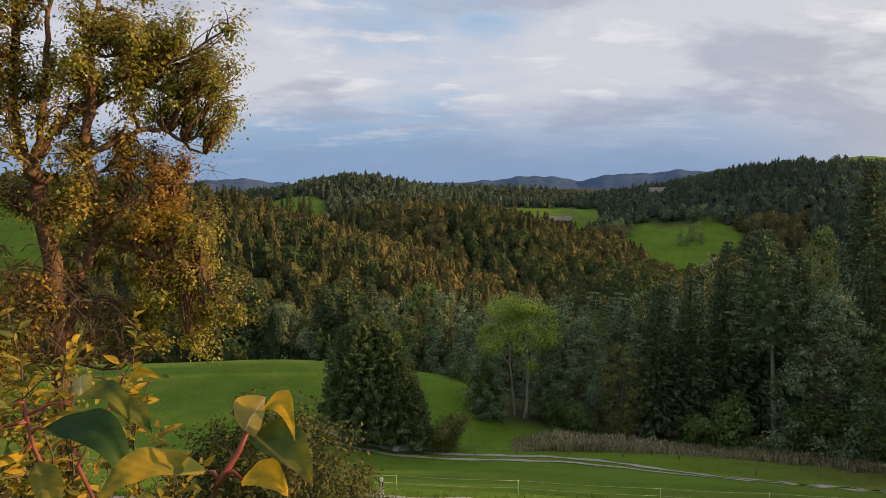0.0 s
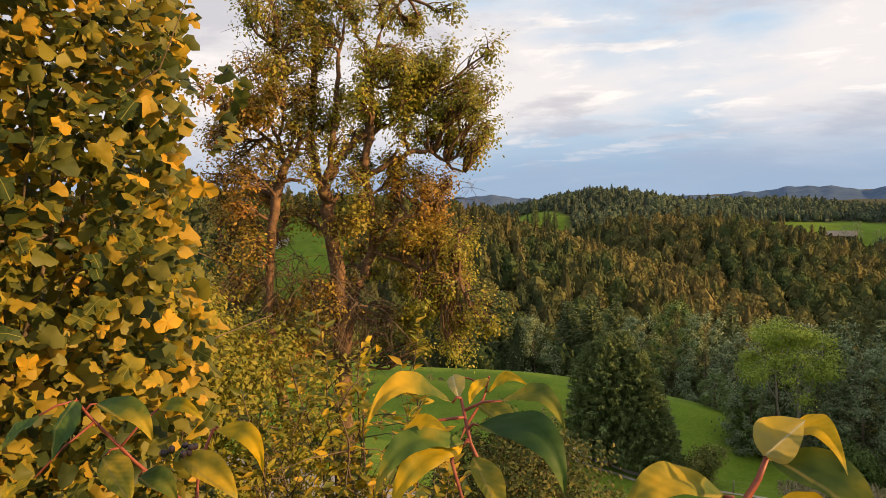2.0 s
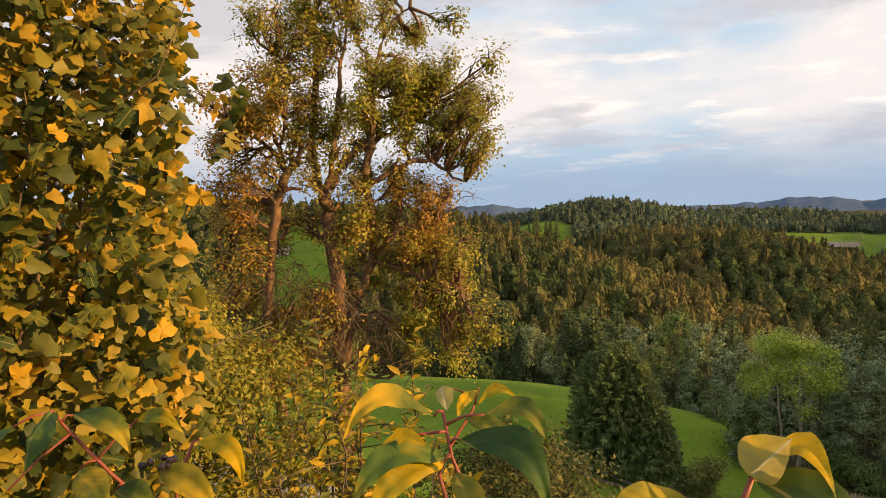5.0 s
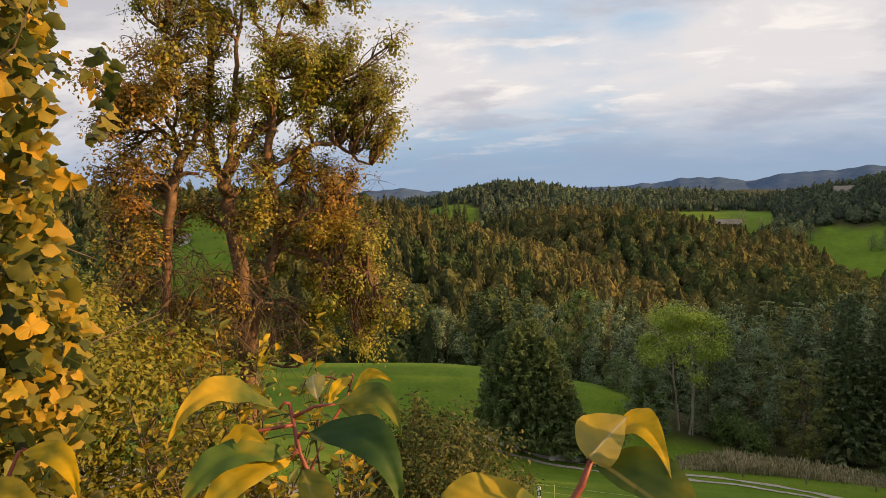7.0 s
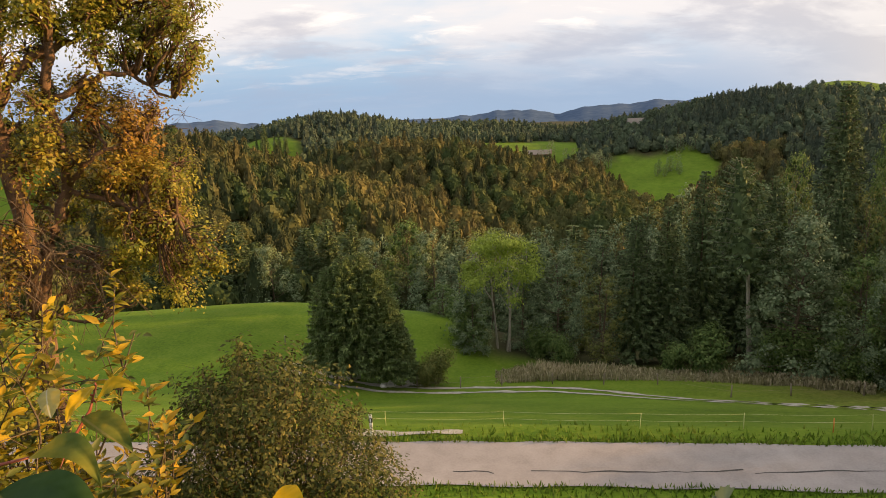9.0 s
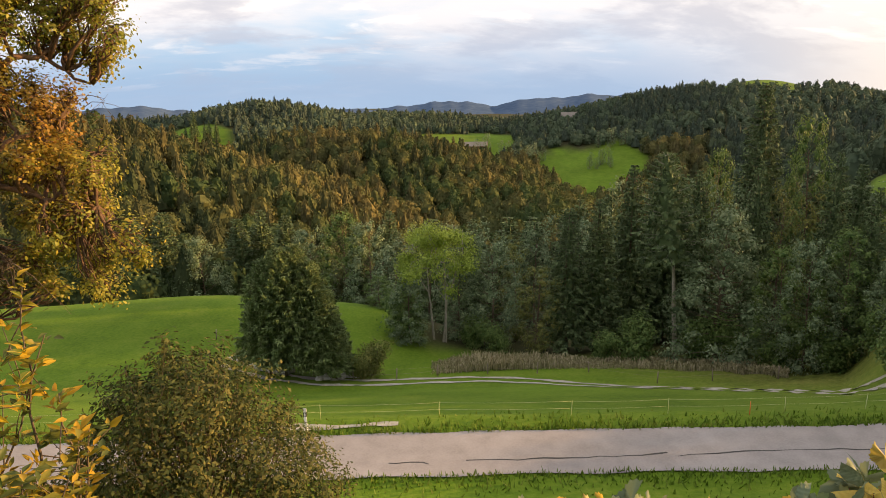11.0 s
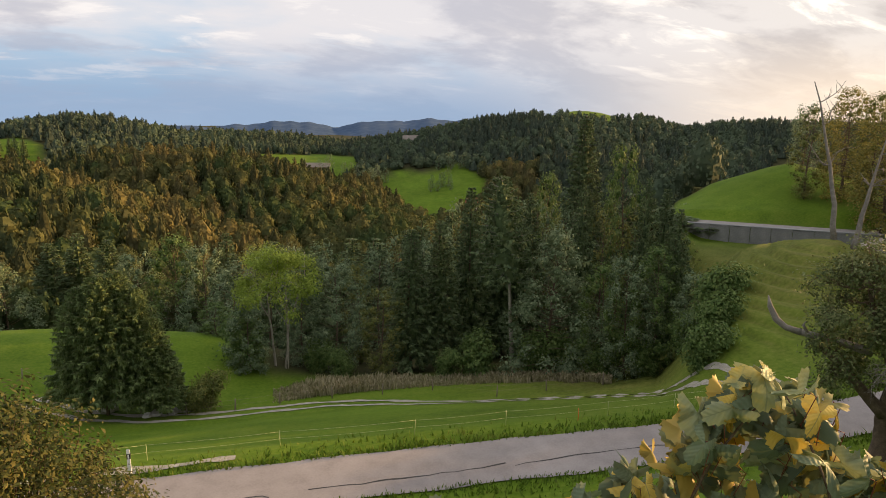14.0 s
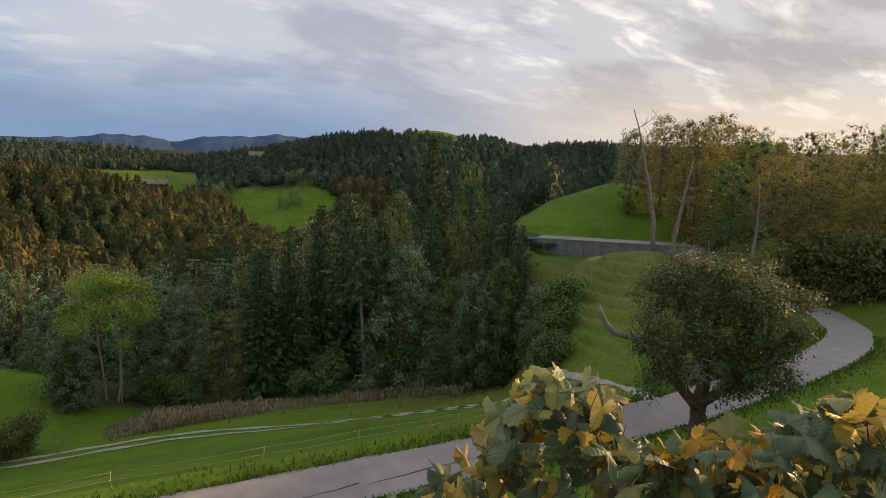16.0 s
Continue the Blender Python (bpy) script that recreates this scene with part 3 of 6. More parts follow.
def lobed_tree(seed, h, spread, trunk_r, clear=0.1, lobes=30, lobe_r=1.0, n=150, leaf=0.24, shape=None, flat=0.85, core=0.46):
    """A leafy tree whose crown is built of many leaf-covered boughs with dark gaps between them."""
    rnd = np.random.RandomState(seed)
    wood, crown = Buf(), Buf()
    shape = shape or (lambda t: math.sin(math.pi * (0.14 + 0.78 * t)) ** 0.65)
    trunk = bend(rnd, (0, 0, -0.4), (rnd.normal(0, 0.03 * h), rnd.normal(0, 0.03 * h), h * 0.86), 9, 0.02)
    wood.tube(trunk, trunk_r * (1 - 0.85 * np.linspace(0, 1, 9)) + 0.01, 6)
    for i in range(lobes):
        t = (i + rnd.uniform(0.1, 0.9)) / lobes
        a = i * 2.4 + rnd.uniform(-0.6, 0.6)
        lr = lobe_r * rnd.uniform(0.6, 1.25) * (1.1 - 0.35 * t)
        rad = max(0.0, spread * shape(t) * rnd.uniform(0.8, 1.12) - lr * 0.7)
        z = min(h * (clear + (1 - clear) * t), h - lr * 0.7)
        on = np.array([np.interp(min(z * 0.85, h * 0.84), trunk[:, 2], trunk[:, k]) for k in range(3)])
        out = np.array([math.cos(a), math.sin(a), 0.35])
        c = np.array([on[0] + rad * out[0], on[1] + rad * out[1], z])
        wood.tube(bend(rnd, on, c, 5, 0.1), np.linspace(trunk_r * 0.3 * (1 - 0.6 * t), 0.012, 5), 4)
        v, fq, ft = lump(rnd, c - out * lr * 0.15, lr * core * np.array([1, 1, flat]), 4, 6)
        crown.add(v, q=fq, t=ft)
        m = max(12, int(n * (lr / lobe_r) ** 2))
        d = unit(rnd.normal(0, 1, (m, 3)) + out * 0.55 + [0, 0, 0.15])
        pos = c + d * lr * np.array([1, 1, flat]) * rnd.uniform(0.5, 1.45, (m, 1))
        crown.quads(leaf_quads(rnd, pos, d, leaf, 0.62, droop=0.45))
    return wood, crown


def spruce(seed, h, spread, trunk_r, clear=0.08, whorls=18, arms=7, sprays=9, droop=0.35, blunt=1.0, fine=1.0, heart=0.42, broad=0.3):
    """Whorls of drooping branches; each carries flat sprays along its sides and short curtains below."""
    rnd = np.random.RandomState(seed)
    wood, crown = Buf(), Buf()
    wood.tube(bend(rnd, (0, 0, -0.4), (rnd.normal(0, 0.01 * h), rnd.normal(0, 0.01 * h), h), 8, 0.008), trunk_r * (1 - 0.97 * np.linspace(0, 1, 8)), 7)
    rings = []
    th = np.arange(9) * 2 * math.pi / 9
    for t in np.linspace(0.02, 0.98, 14):
        r = (spread * (1 - t ** 1.15) ** blunt * heart + 0.02) * rnd.uniform(0.75, 1.2, 9)
        rings.append(np.stack([r * np.cos(th), r * np.sin(th), h * (clear + (1 - clear) * t) + rnd.uniform(-0.02, 0.02, 9) * h], 1))
    for a, b in zip(rings[:-1], rings[1:]):
        crown.quads(np.stack([a, np.roll(a, -1, 0), np.roll(b, -1, 0), b], 1))
    for w in range(whorls):
        t = (w + rnd.uniform(0, 0.7)) / whorls
        z = h * (clear + (1 - clear) * t)
        reach = spread * (1 - t ** 1.15) ** blunt + 0.012 * h
        for k in range(arms):
            a = 2 * math.pi * (k + rnd.uniform(-0.35, 0.35)) / arms + w * 1.3
            ln = reach * rnd.uniform(0.7, 1.12)
            u = np.linspace(0, 1, 5)
            hang = -droop * ln * u ** 1.4 * (1 - 0.75 * t) + 0.2 * ln * u ** 3 + 0.32 * ln * u * t
            line = np.stack([math.cos(a) * ln * u, math.sin(a) * ln * u, z + hang], 1)
            if k % 2 == 0:
                wood.tube(line[::2], np.linspace(trunk_r * 0.16, 0.006, 3), 3)
            n = max(5, int(sprays * (0.35 + 0.85 * ln / spread)))
            v = rnd.uniform(0.25, 1.0, n) ** 0.8
            c = np.stack([np.interp(v, u, line[:, i]) for i in range(3)], 1)
            sgn = rnd.choice([-1, 1], n)
            side = np.stack([-math.sin(a) * sgn, math.cos(a) * sgn, np.full(n, -0.1)], 1)
            fwd = np.array([math.cos(a), math.sin(a), 0.05 + 0.3 * t])
            curtain = (rnd.uniform(0, 1, (n, 1)) < 0.35) * np.array([[0, 0, -1.3]])
            tip = unit(side * rnd.uniform(0.2, 0.9, (n, 1)) + fwd * rnd.uniform(0.5, 1.1, (n, 1)) + curtain + rnd.normal(0, 0.15, (n, 3)))
            size = fine * (0.13 * ln + 0.09 * spread) * rnd.uniform(0.6, 1.35, (n, 1))
            wide = unit(np.cross(tip, [[0, 0, 1.0]]) + rnd.normal(0, 0.45, (n, 3))) * size * broad
            m = c + tip * size * 0.45
            crown.quads(np.stack([c, m + wide, c + tip * size - np.array([0, 0, 1]) * size * 0.15, m - wide], 1))
    return wood, crown


TREES = {}


def tree_meshes(key, bufs, wood_mat, leaf_mat):
    TREES[key] = (bufs[0].mesh(key + "_trunk", wood_mat, True), bufs[1].mesh(key + "_crown", leaf_mat))


def plant(name, key, x, y, label, category, group="", scale=1.0, turn=0.0, tall=1.0, sink=0.1, z=None, lean=(0, 0)):
    e = thing(name, label, category, group)
    e.matrix_world = pose(x, y, (land(x, y) if z is None else z) - sink, lean[0], lean[1], turn) @ Matrix.Diagonal((scale, scale, scale * tall, 1))
    for n, me in zip(("trunk", "crown"), TREES[key]):
        part(n, me, e)
    return e


# far woods: low trees, joined
def shingles(rnd, c, nrm, size, hang=0.5, jitter=0.5):
    """Clumps of twigs that lie like loose shingles on a crown's surface."""
    n = len(c)
    nrm = unit(nrm + rnd.normal(0, jitter, (n, 3)))
    way = rnd.normal(0, 0.5, (n, 3)) - [0, 0, hang]
    tip = unit(way - nrm * np.sum(way * nrm, 1, keepdims=True))
    side = np.cross(nrm, tip)
    s = size * rnd.uniform(0.6, 1.35, (n, 1))
    return np.stack([c - tip * s * 0.5, c + side * s * 0.36 + nrm * s * 0.1, c + tip * s * 0.6 + nrm * s * 0.12, c - side * s * 0.36 + nrm * s * 0.1], 1)


def far_crown(seed, conifer, rings, sides, n, size):
    """Quads of a far tree one unit tall and about one unit wide: a lumpy heart under loose clumps of twigs."""
    rnd = np.random.RandomState(seed)
    ph = rnd.uniform(0, 6.28, 4)
    fat = rnd.uniform(0.75, 1.1)

    def radius(t, a):
        if conifer:
            r = 0.5 * (1 - t ** (1.2 + 0.6 * fat)) ** 0.85 * (1 + 0.14 * np.sin(t * 34 + ph[0]))
        else:
            r = 0.5 * np.sin(np.pi * np.clip(0.16 + 0.84 * t, 0, 1) ** (0.8 + 0.4 * fat)) ** 0.6
        return r * (1 + 0.16 * np.sin(2 * a + ph[1] + 5 * t) + 0.13 * np.sin(3 * a + ph[2] - 8 * t) + 0.1 * np.sin(5 * a + 13 * t + ph[3]))

    foot = 0.1
    tt, aa = np.linspace(0, 0.97, rings), np.arange(sides) * 2 * np.pi / sides
    T, A = np.meshgrid(tt, aa, indexing="ij")
    r = radius(T, A) * (0.62 if conifer else 0.74)
    v = np.stack([r * np.cos(A), r * np.sin(A), foot + (1 - foot) * T * 0.95], -1)
    quads = [np.stack([a, np.roll(a, -1, 0), np.roll(b, -1, 0), b], 1) for a, b in zip(v[:-1], v[1:])]
    t, a = rnd.uniform(0, 1, n) ** 0.9, rnd.uniform(0, 6.28, n)
    e = 0.02
    r = radius(t, a)
    slope = (radius(np.minimum(t + e, 1), a) - radius(np.maximum(t - e, 0), a)) / (2 * e) * 0.45
    nrm = unit(np.stack([np.cos(a), np.sin(a), np.clip(-slope, -0.3, 2.5)], 1))
    k = r * rnd.uniform(0.74, 1.06, n)
    c = np.stack([k * np.cos(a), k * np.sin(a), foot + (1 - foot) * t], 1)
    quads.append(shingles(rnd, c, nrm, size * (1.2 - 0.6 * t[:, None] if conifer else 1.0), 1.0 if conifer else 0.4))
    return np.concatenate(quads).reshape(-1, 3)


def far_templates():
    """Three levels of detail; each a list of (kind, vertices)."""
    kinds = []
    for rings, sides, n, size in ((7, 8, 420, 0.085), (5, 6, 170, 0.125), (4, 5, 46, 0.2)):
        kinds.append([("conifer", far_crown(40 + i, True, rings, sides, n, size)) for i in range(6)] + [("leaf", far_crown(50 + i, False, rings, sides, n, size)) for i in range(7)])
    return kinds


def far_woods():
    rnd = np.random.RandomState(11)
    temps = far_templates()
    az_grid = np.arange(-72, 92, 0.5)
    dist = np.arange(60, 760, 6.0)
    A, D = np.meshgrid(np.radians(az_grid), dist, indexing="ij")
    el = (land(D * np.sin(A), D * np.cos(A)) + 7 * (wooded(D * np.sin(A), D * np.cos(A)) > 0.5) - 12.5) / D
    horizon = np.maximum.accumulate(el, 1)
    bufs = {}
    pts = []
    for step, lo, hi in ((6.6, 96, 200), (6.6, 200, 430), (7.4, 430, 720)):
        gx, gy = np.meshgrid(np.arange(-hi, hi, step), np.arange(0, hi, step))
        gx, gy = gx.ravel() + rnd.uniform(-0.36, 0.36, gx.size) * step, gy.ravel() + rnd.uniform(-0.36, 0.36, gx.size) * step
        r = np.hypot(gx, gy)
        k = (r > lo) & (r <= hi)
        pts.append(np.stack([gx[k], gy[k]], 1))
    x, y = np.concatenate(pts).T
    d, az = np.hypot(x, y), np.degrees(np.arctan2(x, y))
    ok = (wooded(x, y) > rnd.uniform(0.3, 0.9, len(x))) & (az > -66) & (az < 88)
    ok &= ~((az > 3) & (az < 46) & (d < 118)) & ~((az > 38.5) & (d < 128))
    ok &= ~((az > 48) & (d < 440)) & ~((az > 62) & (d > 440))
    z = land(x, y)
    hh = (10.5 + 4.5 * rnd.uniform(0, 1, len(x)) ** 1.5) * np.where(d > 430, 0.75, 1.0) * np.where(d < 200, 0.9, 1.0)
    i = np.clip(((az + 72) / 0.5).astype(int), 0, len(az_grid) - 1)
    j = np.clip(((d - 12 - 60) / 6).astype(int), 0, len(dist) - 1)
    ok &= (z + hh - 12.5) / d > horizon[i, j]
    for k in np.flatnonzero(ok):
        mix_here = (0.3 if d[k] < 430 else 0.45) + 0.3 * lumps(np.array(x[k]), np.array(y[k]), 26, 8)
        kind = "conifer" if rnd.uniform() < mix_here else "leaf"
        choice = [v for kk, v in temps[0 if d[k] < 200 else 1 if d[k] < 430 else 2] if kk == kind]
        v = choice[rnd.randint(len(choice))]
        a, c = rnd.uniform(0, 6.28), hh[k]
        s = rnd.uniform(6.0, 8.2) if kind == "conifer" else rnd.uniform(6.8, 9.4)
        if kind == "leaf":
            c = c * 0.82
        w = v * [s, s * rnd.uniform(0.85, 1.15), c]
        w = np.stack([w[:, 0] * math.cos(a) - w[:, 1] * math.sin(a) + x[k], w[:, 0] * math.sin(a) + w[:, 1] * math.cos(a) + y[k], w[:, 2] + z[k] - 0.5], 1)
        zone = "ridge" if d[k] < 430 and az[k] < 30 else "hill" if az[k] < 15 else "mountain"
        b = bufs.setdefault((zone, kind), Buf())
        # the ridge's brown tint holds autumn colour and painted-in warm low sun
        warm = 0.5 + 0.5 * math.tanh(1.5 * float(lumps(np.array(x[k]), np.array(y[k]), 18, 12)))
        turn = ((0.1 + 0.6 * warm + rnd.uniform(-0.35, 0.4)) * smooth(150, 215, d[k]) if zone == "ridge" and d[k] > 170 else rnd.uniform() ** 2 * (0.4 if zone == "ridge" else 0.2))
        turn = min(1.0, max(0.0, turn))
        b.quads(w.reshape(-1, 4, 3), np.full(len(w) // 4, turn))
    says = {"ridge": "mixed forest on the near ridge, autumn and low-sun tint in its colour", "hill": "dark forest on the hill beyond the ridge, haze put into its colour", "mountain": "dark wooded hillside beyond the valley, haze put into its colour"}
    for (zone, kind), b in bufs.items():
        name = "conifer_forest" if kind == "conifer" else "broadleaf_forest"
        o = new(name, b.mesh(name, M[("far_conifer" if zone == "ridge" else "far_hazy_conifer") if kind == "conifer" else "far_leaf" if zone == "ridge" else "far_hazy_leaf"]))
        tagged(o, says[zone] + (", conifers" if kind == "conifer" else ", leafy trees"), "forest", kind="stuff")


far_woods()


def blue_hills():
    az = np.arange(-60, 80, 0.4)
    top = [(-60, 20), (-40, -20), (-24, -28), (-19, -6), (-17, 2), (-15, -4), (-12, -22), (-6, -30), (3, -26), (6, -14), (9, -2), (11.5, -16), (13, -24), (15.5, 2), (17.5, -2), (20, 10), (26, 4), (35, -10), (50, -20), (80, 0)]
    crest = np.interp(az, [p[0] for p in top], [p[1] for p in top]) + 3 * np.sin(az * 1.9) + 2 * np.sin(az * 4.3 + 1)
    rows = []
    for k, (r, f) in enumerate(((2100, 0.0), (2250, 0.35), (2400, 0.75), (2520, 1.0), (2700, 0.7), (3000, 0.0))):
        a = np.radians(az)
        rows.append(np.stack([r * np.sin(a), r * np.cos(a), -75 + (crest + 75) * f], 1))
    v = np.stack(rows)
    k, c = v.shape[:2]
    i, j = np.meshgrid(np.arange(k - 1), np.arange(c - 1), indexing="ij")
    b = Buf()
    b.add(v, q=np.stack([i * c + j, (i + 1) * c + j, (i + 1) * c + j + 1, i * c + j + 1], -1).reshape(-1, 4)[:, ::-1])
    tagged(new("backdrop", b.mesh("backdrop", M["haze_blue_hill"], True)), "wooded mountain chain on the horizon, distance haze in its blue", "mountains", kind="structure")


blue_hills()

# spruces by the track
tree_meshes("spruce_a", spruce(1, 10.0, 2.5, 0.13, 0.2, 40, 10, 90, 0.36, 0.58, 0.66, 0.3, 0.15), M["bark"], M["spruce_light"])
tree_meshes("spruce_b", spruce(2, 24.0, 3.2, 0.3, 0.1, 46, 8, 34, 0.5, 0.72, 0.85, 0.3), M["bark"], M["spruce"])
tree_meshes("spruce_d", spruce(17, 22.0, 3.0, 0.26, 0.12, 28, 7, 16, 0.45, 0.75, 1.3, 0.3), M["bark"], M["spruce"])
tree_meshes("spruce_c", spruce(3, 20.0, 2.8, 0.26, 0.15, 42, 8, 34, 0.45, 0.72, 0.85, 0.3), M["bark"], M["spruce"])
tree_meshes("spruce_tall", spruce(13, 40.0, 4.4, 0.4, 0.15, 60, 9, 34, 0.5, 0.7, 0.75, 0.3), M["bark"], M["spruce"])
tree_meshes("leafy_a", lobed_tree(4, 16, 4.2, 0.22, 0.02, 54, 1.05, 130, 0.3), M["bark"], M["leaf_dark"])
tree_meshes("leafy_b", lobed_tree(5, 17, 3.8, 0.22, 0.04, 54, 1.0, 130, 0.3), M["bark"], M["leaf_green"])
tree_meshes("leafy_c", lobed_tree(6, 15, 3.0, 0.2, 0.05, 44, 0.85, 110, 0.25, lambda t: math.sin(math.pi * (0.1 + 0.8 * t)) ** 0.9), M["bark"], M["leaf_olive"])
tree_meshes("leafy_pale", lobed_tree(28, 16, 4.6, 0.24, 0.03, 70, 1.05, 150, 0.31, lambda t: min(1.0, 1.45 - 1.15 * t)), M["bark"], M["leaf_pale"])
tree_meshes("leafy_f", lobed_tree(16, 16, 3.9, 0.2, 0.03, 80, 0.9, 90, 0.27, core=0.3), M["bark"], M["leaf_hill"])
tree_meshes("leafy_d", lobed_tree(8, 16, 3.8, 0.22, 0.05, 44, 1.0, 44, 0.36, core=0.3), M["bark"], M["leaf_dark"])
tree_meshes("leafy_e", lobed_tree(9, 16, 3.8, 0.22, 0.05, 44, 1.0, 44, 0.36, core=0.3), M["bark"], M["leaf_olive"])
for i, (az, d, s, tl) in enumerate(((-7.8, 50.5, 0.95, 1.0), (-6.5, 49.8, 1.0, 1.04), (-5.2, 50.4, 1.02, 1.04), (-4.0, 49.6, 0.95, 1.0), (-2.9, 48.8, 0.78, 0.95), (-2.0, 48.4, 0.6, 0.9))):
    x, y = polar(az, d)
    plant("spruce_tree", "spruce_a", x, y, "dense dark green spruce standing by the farm track", "spruce", "spruces by the track", s, 70 * i, tl)

# light green ash with two bare stems: a flat crown of airy sprays held high
def ash():
    rnd = np.random.RandomState(7)
    wood, crown = Buf(), Buf()
    tops = []
    for u0, u1, top, r in ((-0.1, -0.95, 8.4, 0.13), (0.25, 0.7, 9.0, 0.13), (0.6, 0.95, 7.2, 0.08)):
        line = bend(rnd, (u0, 0, -0.4), (u1, rnd.normal(0, 0.3), top), 9, 0.02)
        wood.tube(line, np.linspace(r, r * 0.5, 9), 7)
        for k in range(5):
            a = k * 1.26 + rnd.uniform(-0.4, 0.4)
            end = line[-1] + [1.9 * math.cos(a), 1.9 * math.sin(a), rnd.uniform(1.2, 3.4)]
            arm = bend(rnd, line[rnd.randint(5, 9)], end, 6, 0.1)
            wood.tube(arm, np.linspace(r * 0.45, 0.015, 6), 5)
            tops.append(arm)
    for i in range(46):
        a = i * 2.4
        k = math.sqrt((i + 0.5) / 46)
        rad = 4.0 * k * rnd.uniform(0.85, 1.1)
        c = np.array([rad * math.cos(a), rad * math.sin(a), 12.6 - 2.8 * k ** 2.2 + rnd.uniform(-3.4, 0.2) * (0.35 + 0.65 * k)])
        near = min((q for arm in tops for q in arm[2:]), key=lambda q: np.linalg.norm(q - c))
        wood.tube(bend(rnd, near, c, 4, 0.1), (0.03, 0.022, 0.016, 0.01), 4)
        m = 230
        d = unit(rnd.normal(0, 1, (m, 3)) + [0, 0, 0.3])
        pos = c + d * 1.0 * np.array([1, 1, 0.75]) * rnd.uniform(0.2, 1.15, (m, 1))
        crown.quads(leaf_quads(rnd, pos, d, 0.24, 0.5, droop=0.6))
    return wood, crown


tree_meshes("ash", ash(), M["pale_bark"], M["leaf_ash"])
x, y = polar(7.5, 61)
plant("ash_tree", "ash", x, y, "light green ash tree with two pale bare stems", "ash tree", z=-12.6, tall=(12.5 - 61 * math.tan(radians(10.6)) + 12.6) / 12.9, turn=-8)

# the wood below the track: the single trees along its edge
LEAFY = "dark green leafy tree at the edge of the wood", "broadleaf_tree", "tree"
PALE = "broad grey green leafy tree at the edge of the wood", "broadleaf_tree", "tree"
OLIVE = "slender olive brown tree at the edge of the wood", "broadleaf_tree", "tree"
DARK = "tall dark spruce in the shaded wood", "spruce_tree", "spruce"
HEIGHTS = {"leafy_a": 16.0, "leafy_b": 17.0, "leafy_c": 15.0, "leafy_pale": 16.0, "leafy_f": 16.0, "leafy_d": 16.0, "leafy_e": 16.0, "spruce_b": 24.0, "spruce_c": 20.0, "spruce_d": 22.0, "spruce_tall": 40.0}
WIDTHS = {"leafy_a": 8.4, "leafy_b": 7.6, "leafy_c": 6.0, "leafy_pale": 9.2, "leafy_f": 7.6, "leafy_d": 7.6, "leafy_e": 7.6, "spruce_b": 6.4, "spruce_c": 5.6, "spruce_d": 6.0, "spruce_tall": 8.8}


def edge_tree(says, key, az, d, el, wide, turn):
    """A tree whose top shows at the elevation el and whose crown spans wide degrees."""
    x, y = polar(az, d)
    h = 12.5 + d * math.tan(radians(el)) - float(land(x, y)) + 0.2
    s = 2 * d * math.tan(radians(wide / 2)) / WIDTHS[key]
    label, name, category = says
    plant(name, key, x, y, label, category, "trees of the wood", s, turn, h / (HEIGHTS[key] * s), 0.2)


for row in ((LEAFY, "leafy_a", 5.0, 59, -16.0, 4.0), (LEAFY, "leafy_b", 2.4, 68, -15.2, 2.4), (LEAFY, "leafy_a", 9.6, 63, -14.6, 4.0), (LEAFY, "leafy_a", 12.3, 62, -12.2, 5.0),
            (OLIVE, "leafy_c", 16.6, 60, -14.6, 4.0), (OLIVE, "leafy_c", 14.6, 66, -12.4, 3.6), (DARK, "spruce_b", 19.3, 62, -9.5, 4.2), (DARK, "spruce_c", 21.8, 63, -8.7, 4.2),
            (DARK, "spruce_b", 24.5, 67, -5.8, 4.2), (DARK, "spruce_b", 27.4, 70, -4.8, 4.4), (DARK, "spruce_c", 29.6, 72, -6.2, 3.8), (PALE, "leafy_pale", 31.7, 58, -9.4, 7.8)):
    edge_tree(*row, row[2] * 77)
for row in ((DARK, "spruce_c", 34.1, 66, -5.6, 3.4), (("tallest spruce rising above the wood", "spruce_tree", "spruce"), "spruce_tall", 34.0, 86, 0.5, 4.6),
            (("tall light olive tree behind the wood", "broadleaf_tree", "tree"), "leafy_b", 37.1, 84, -2.1, 3.6), (("tall light olive tree behind the wood", "broadleaf_tree", "tree"), "leafy_b", 31.1, 92, -4.5, 3.0),
            (LEAFY, "leafy_b", 36.2, 57, -12.0, 4.4), (LEAFY, "leafy_a", 38.4, 56, -11.2, 4.8), (LEAFY, "leafy_b", 40.7, 57, -10.1, 4.8), (DARK, "spruce_c", 42.1, 57, -7.0, 3.4),
            (LEAFY, "leafy_a", 43.8, 53, -12.0, 3.8), (LEAFY, "leafy_b", 44.9, 50, -14.8, 3.0), (DARK, "spruce_c", 39.4, 70, -4.6, 3.2), (DARK, "spruce_b", 40.9, 74, -5.4, 3.4)):
    edge_tree(*row, row[2] * 77)
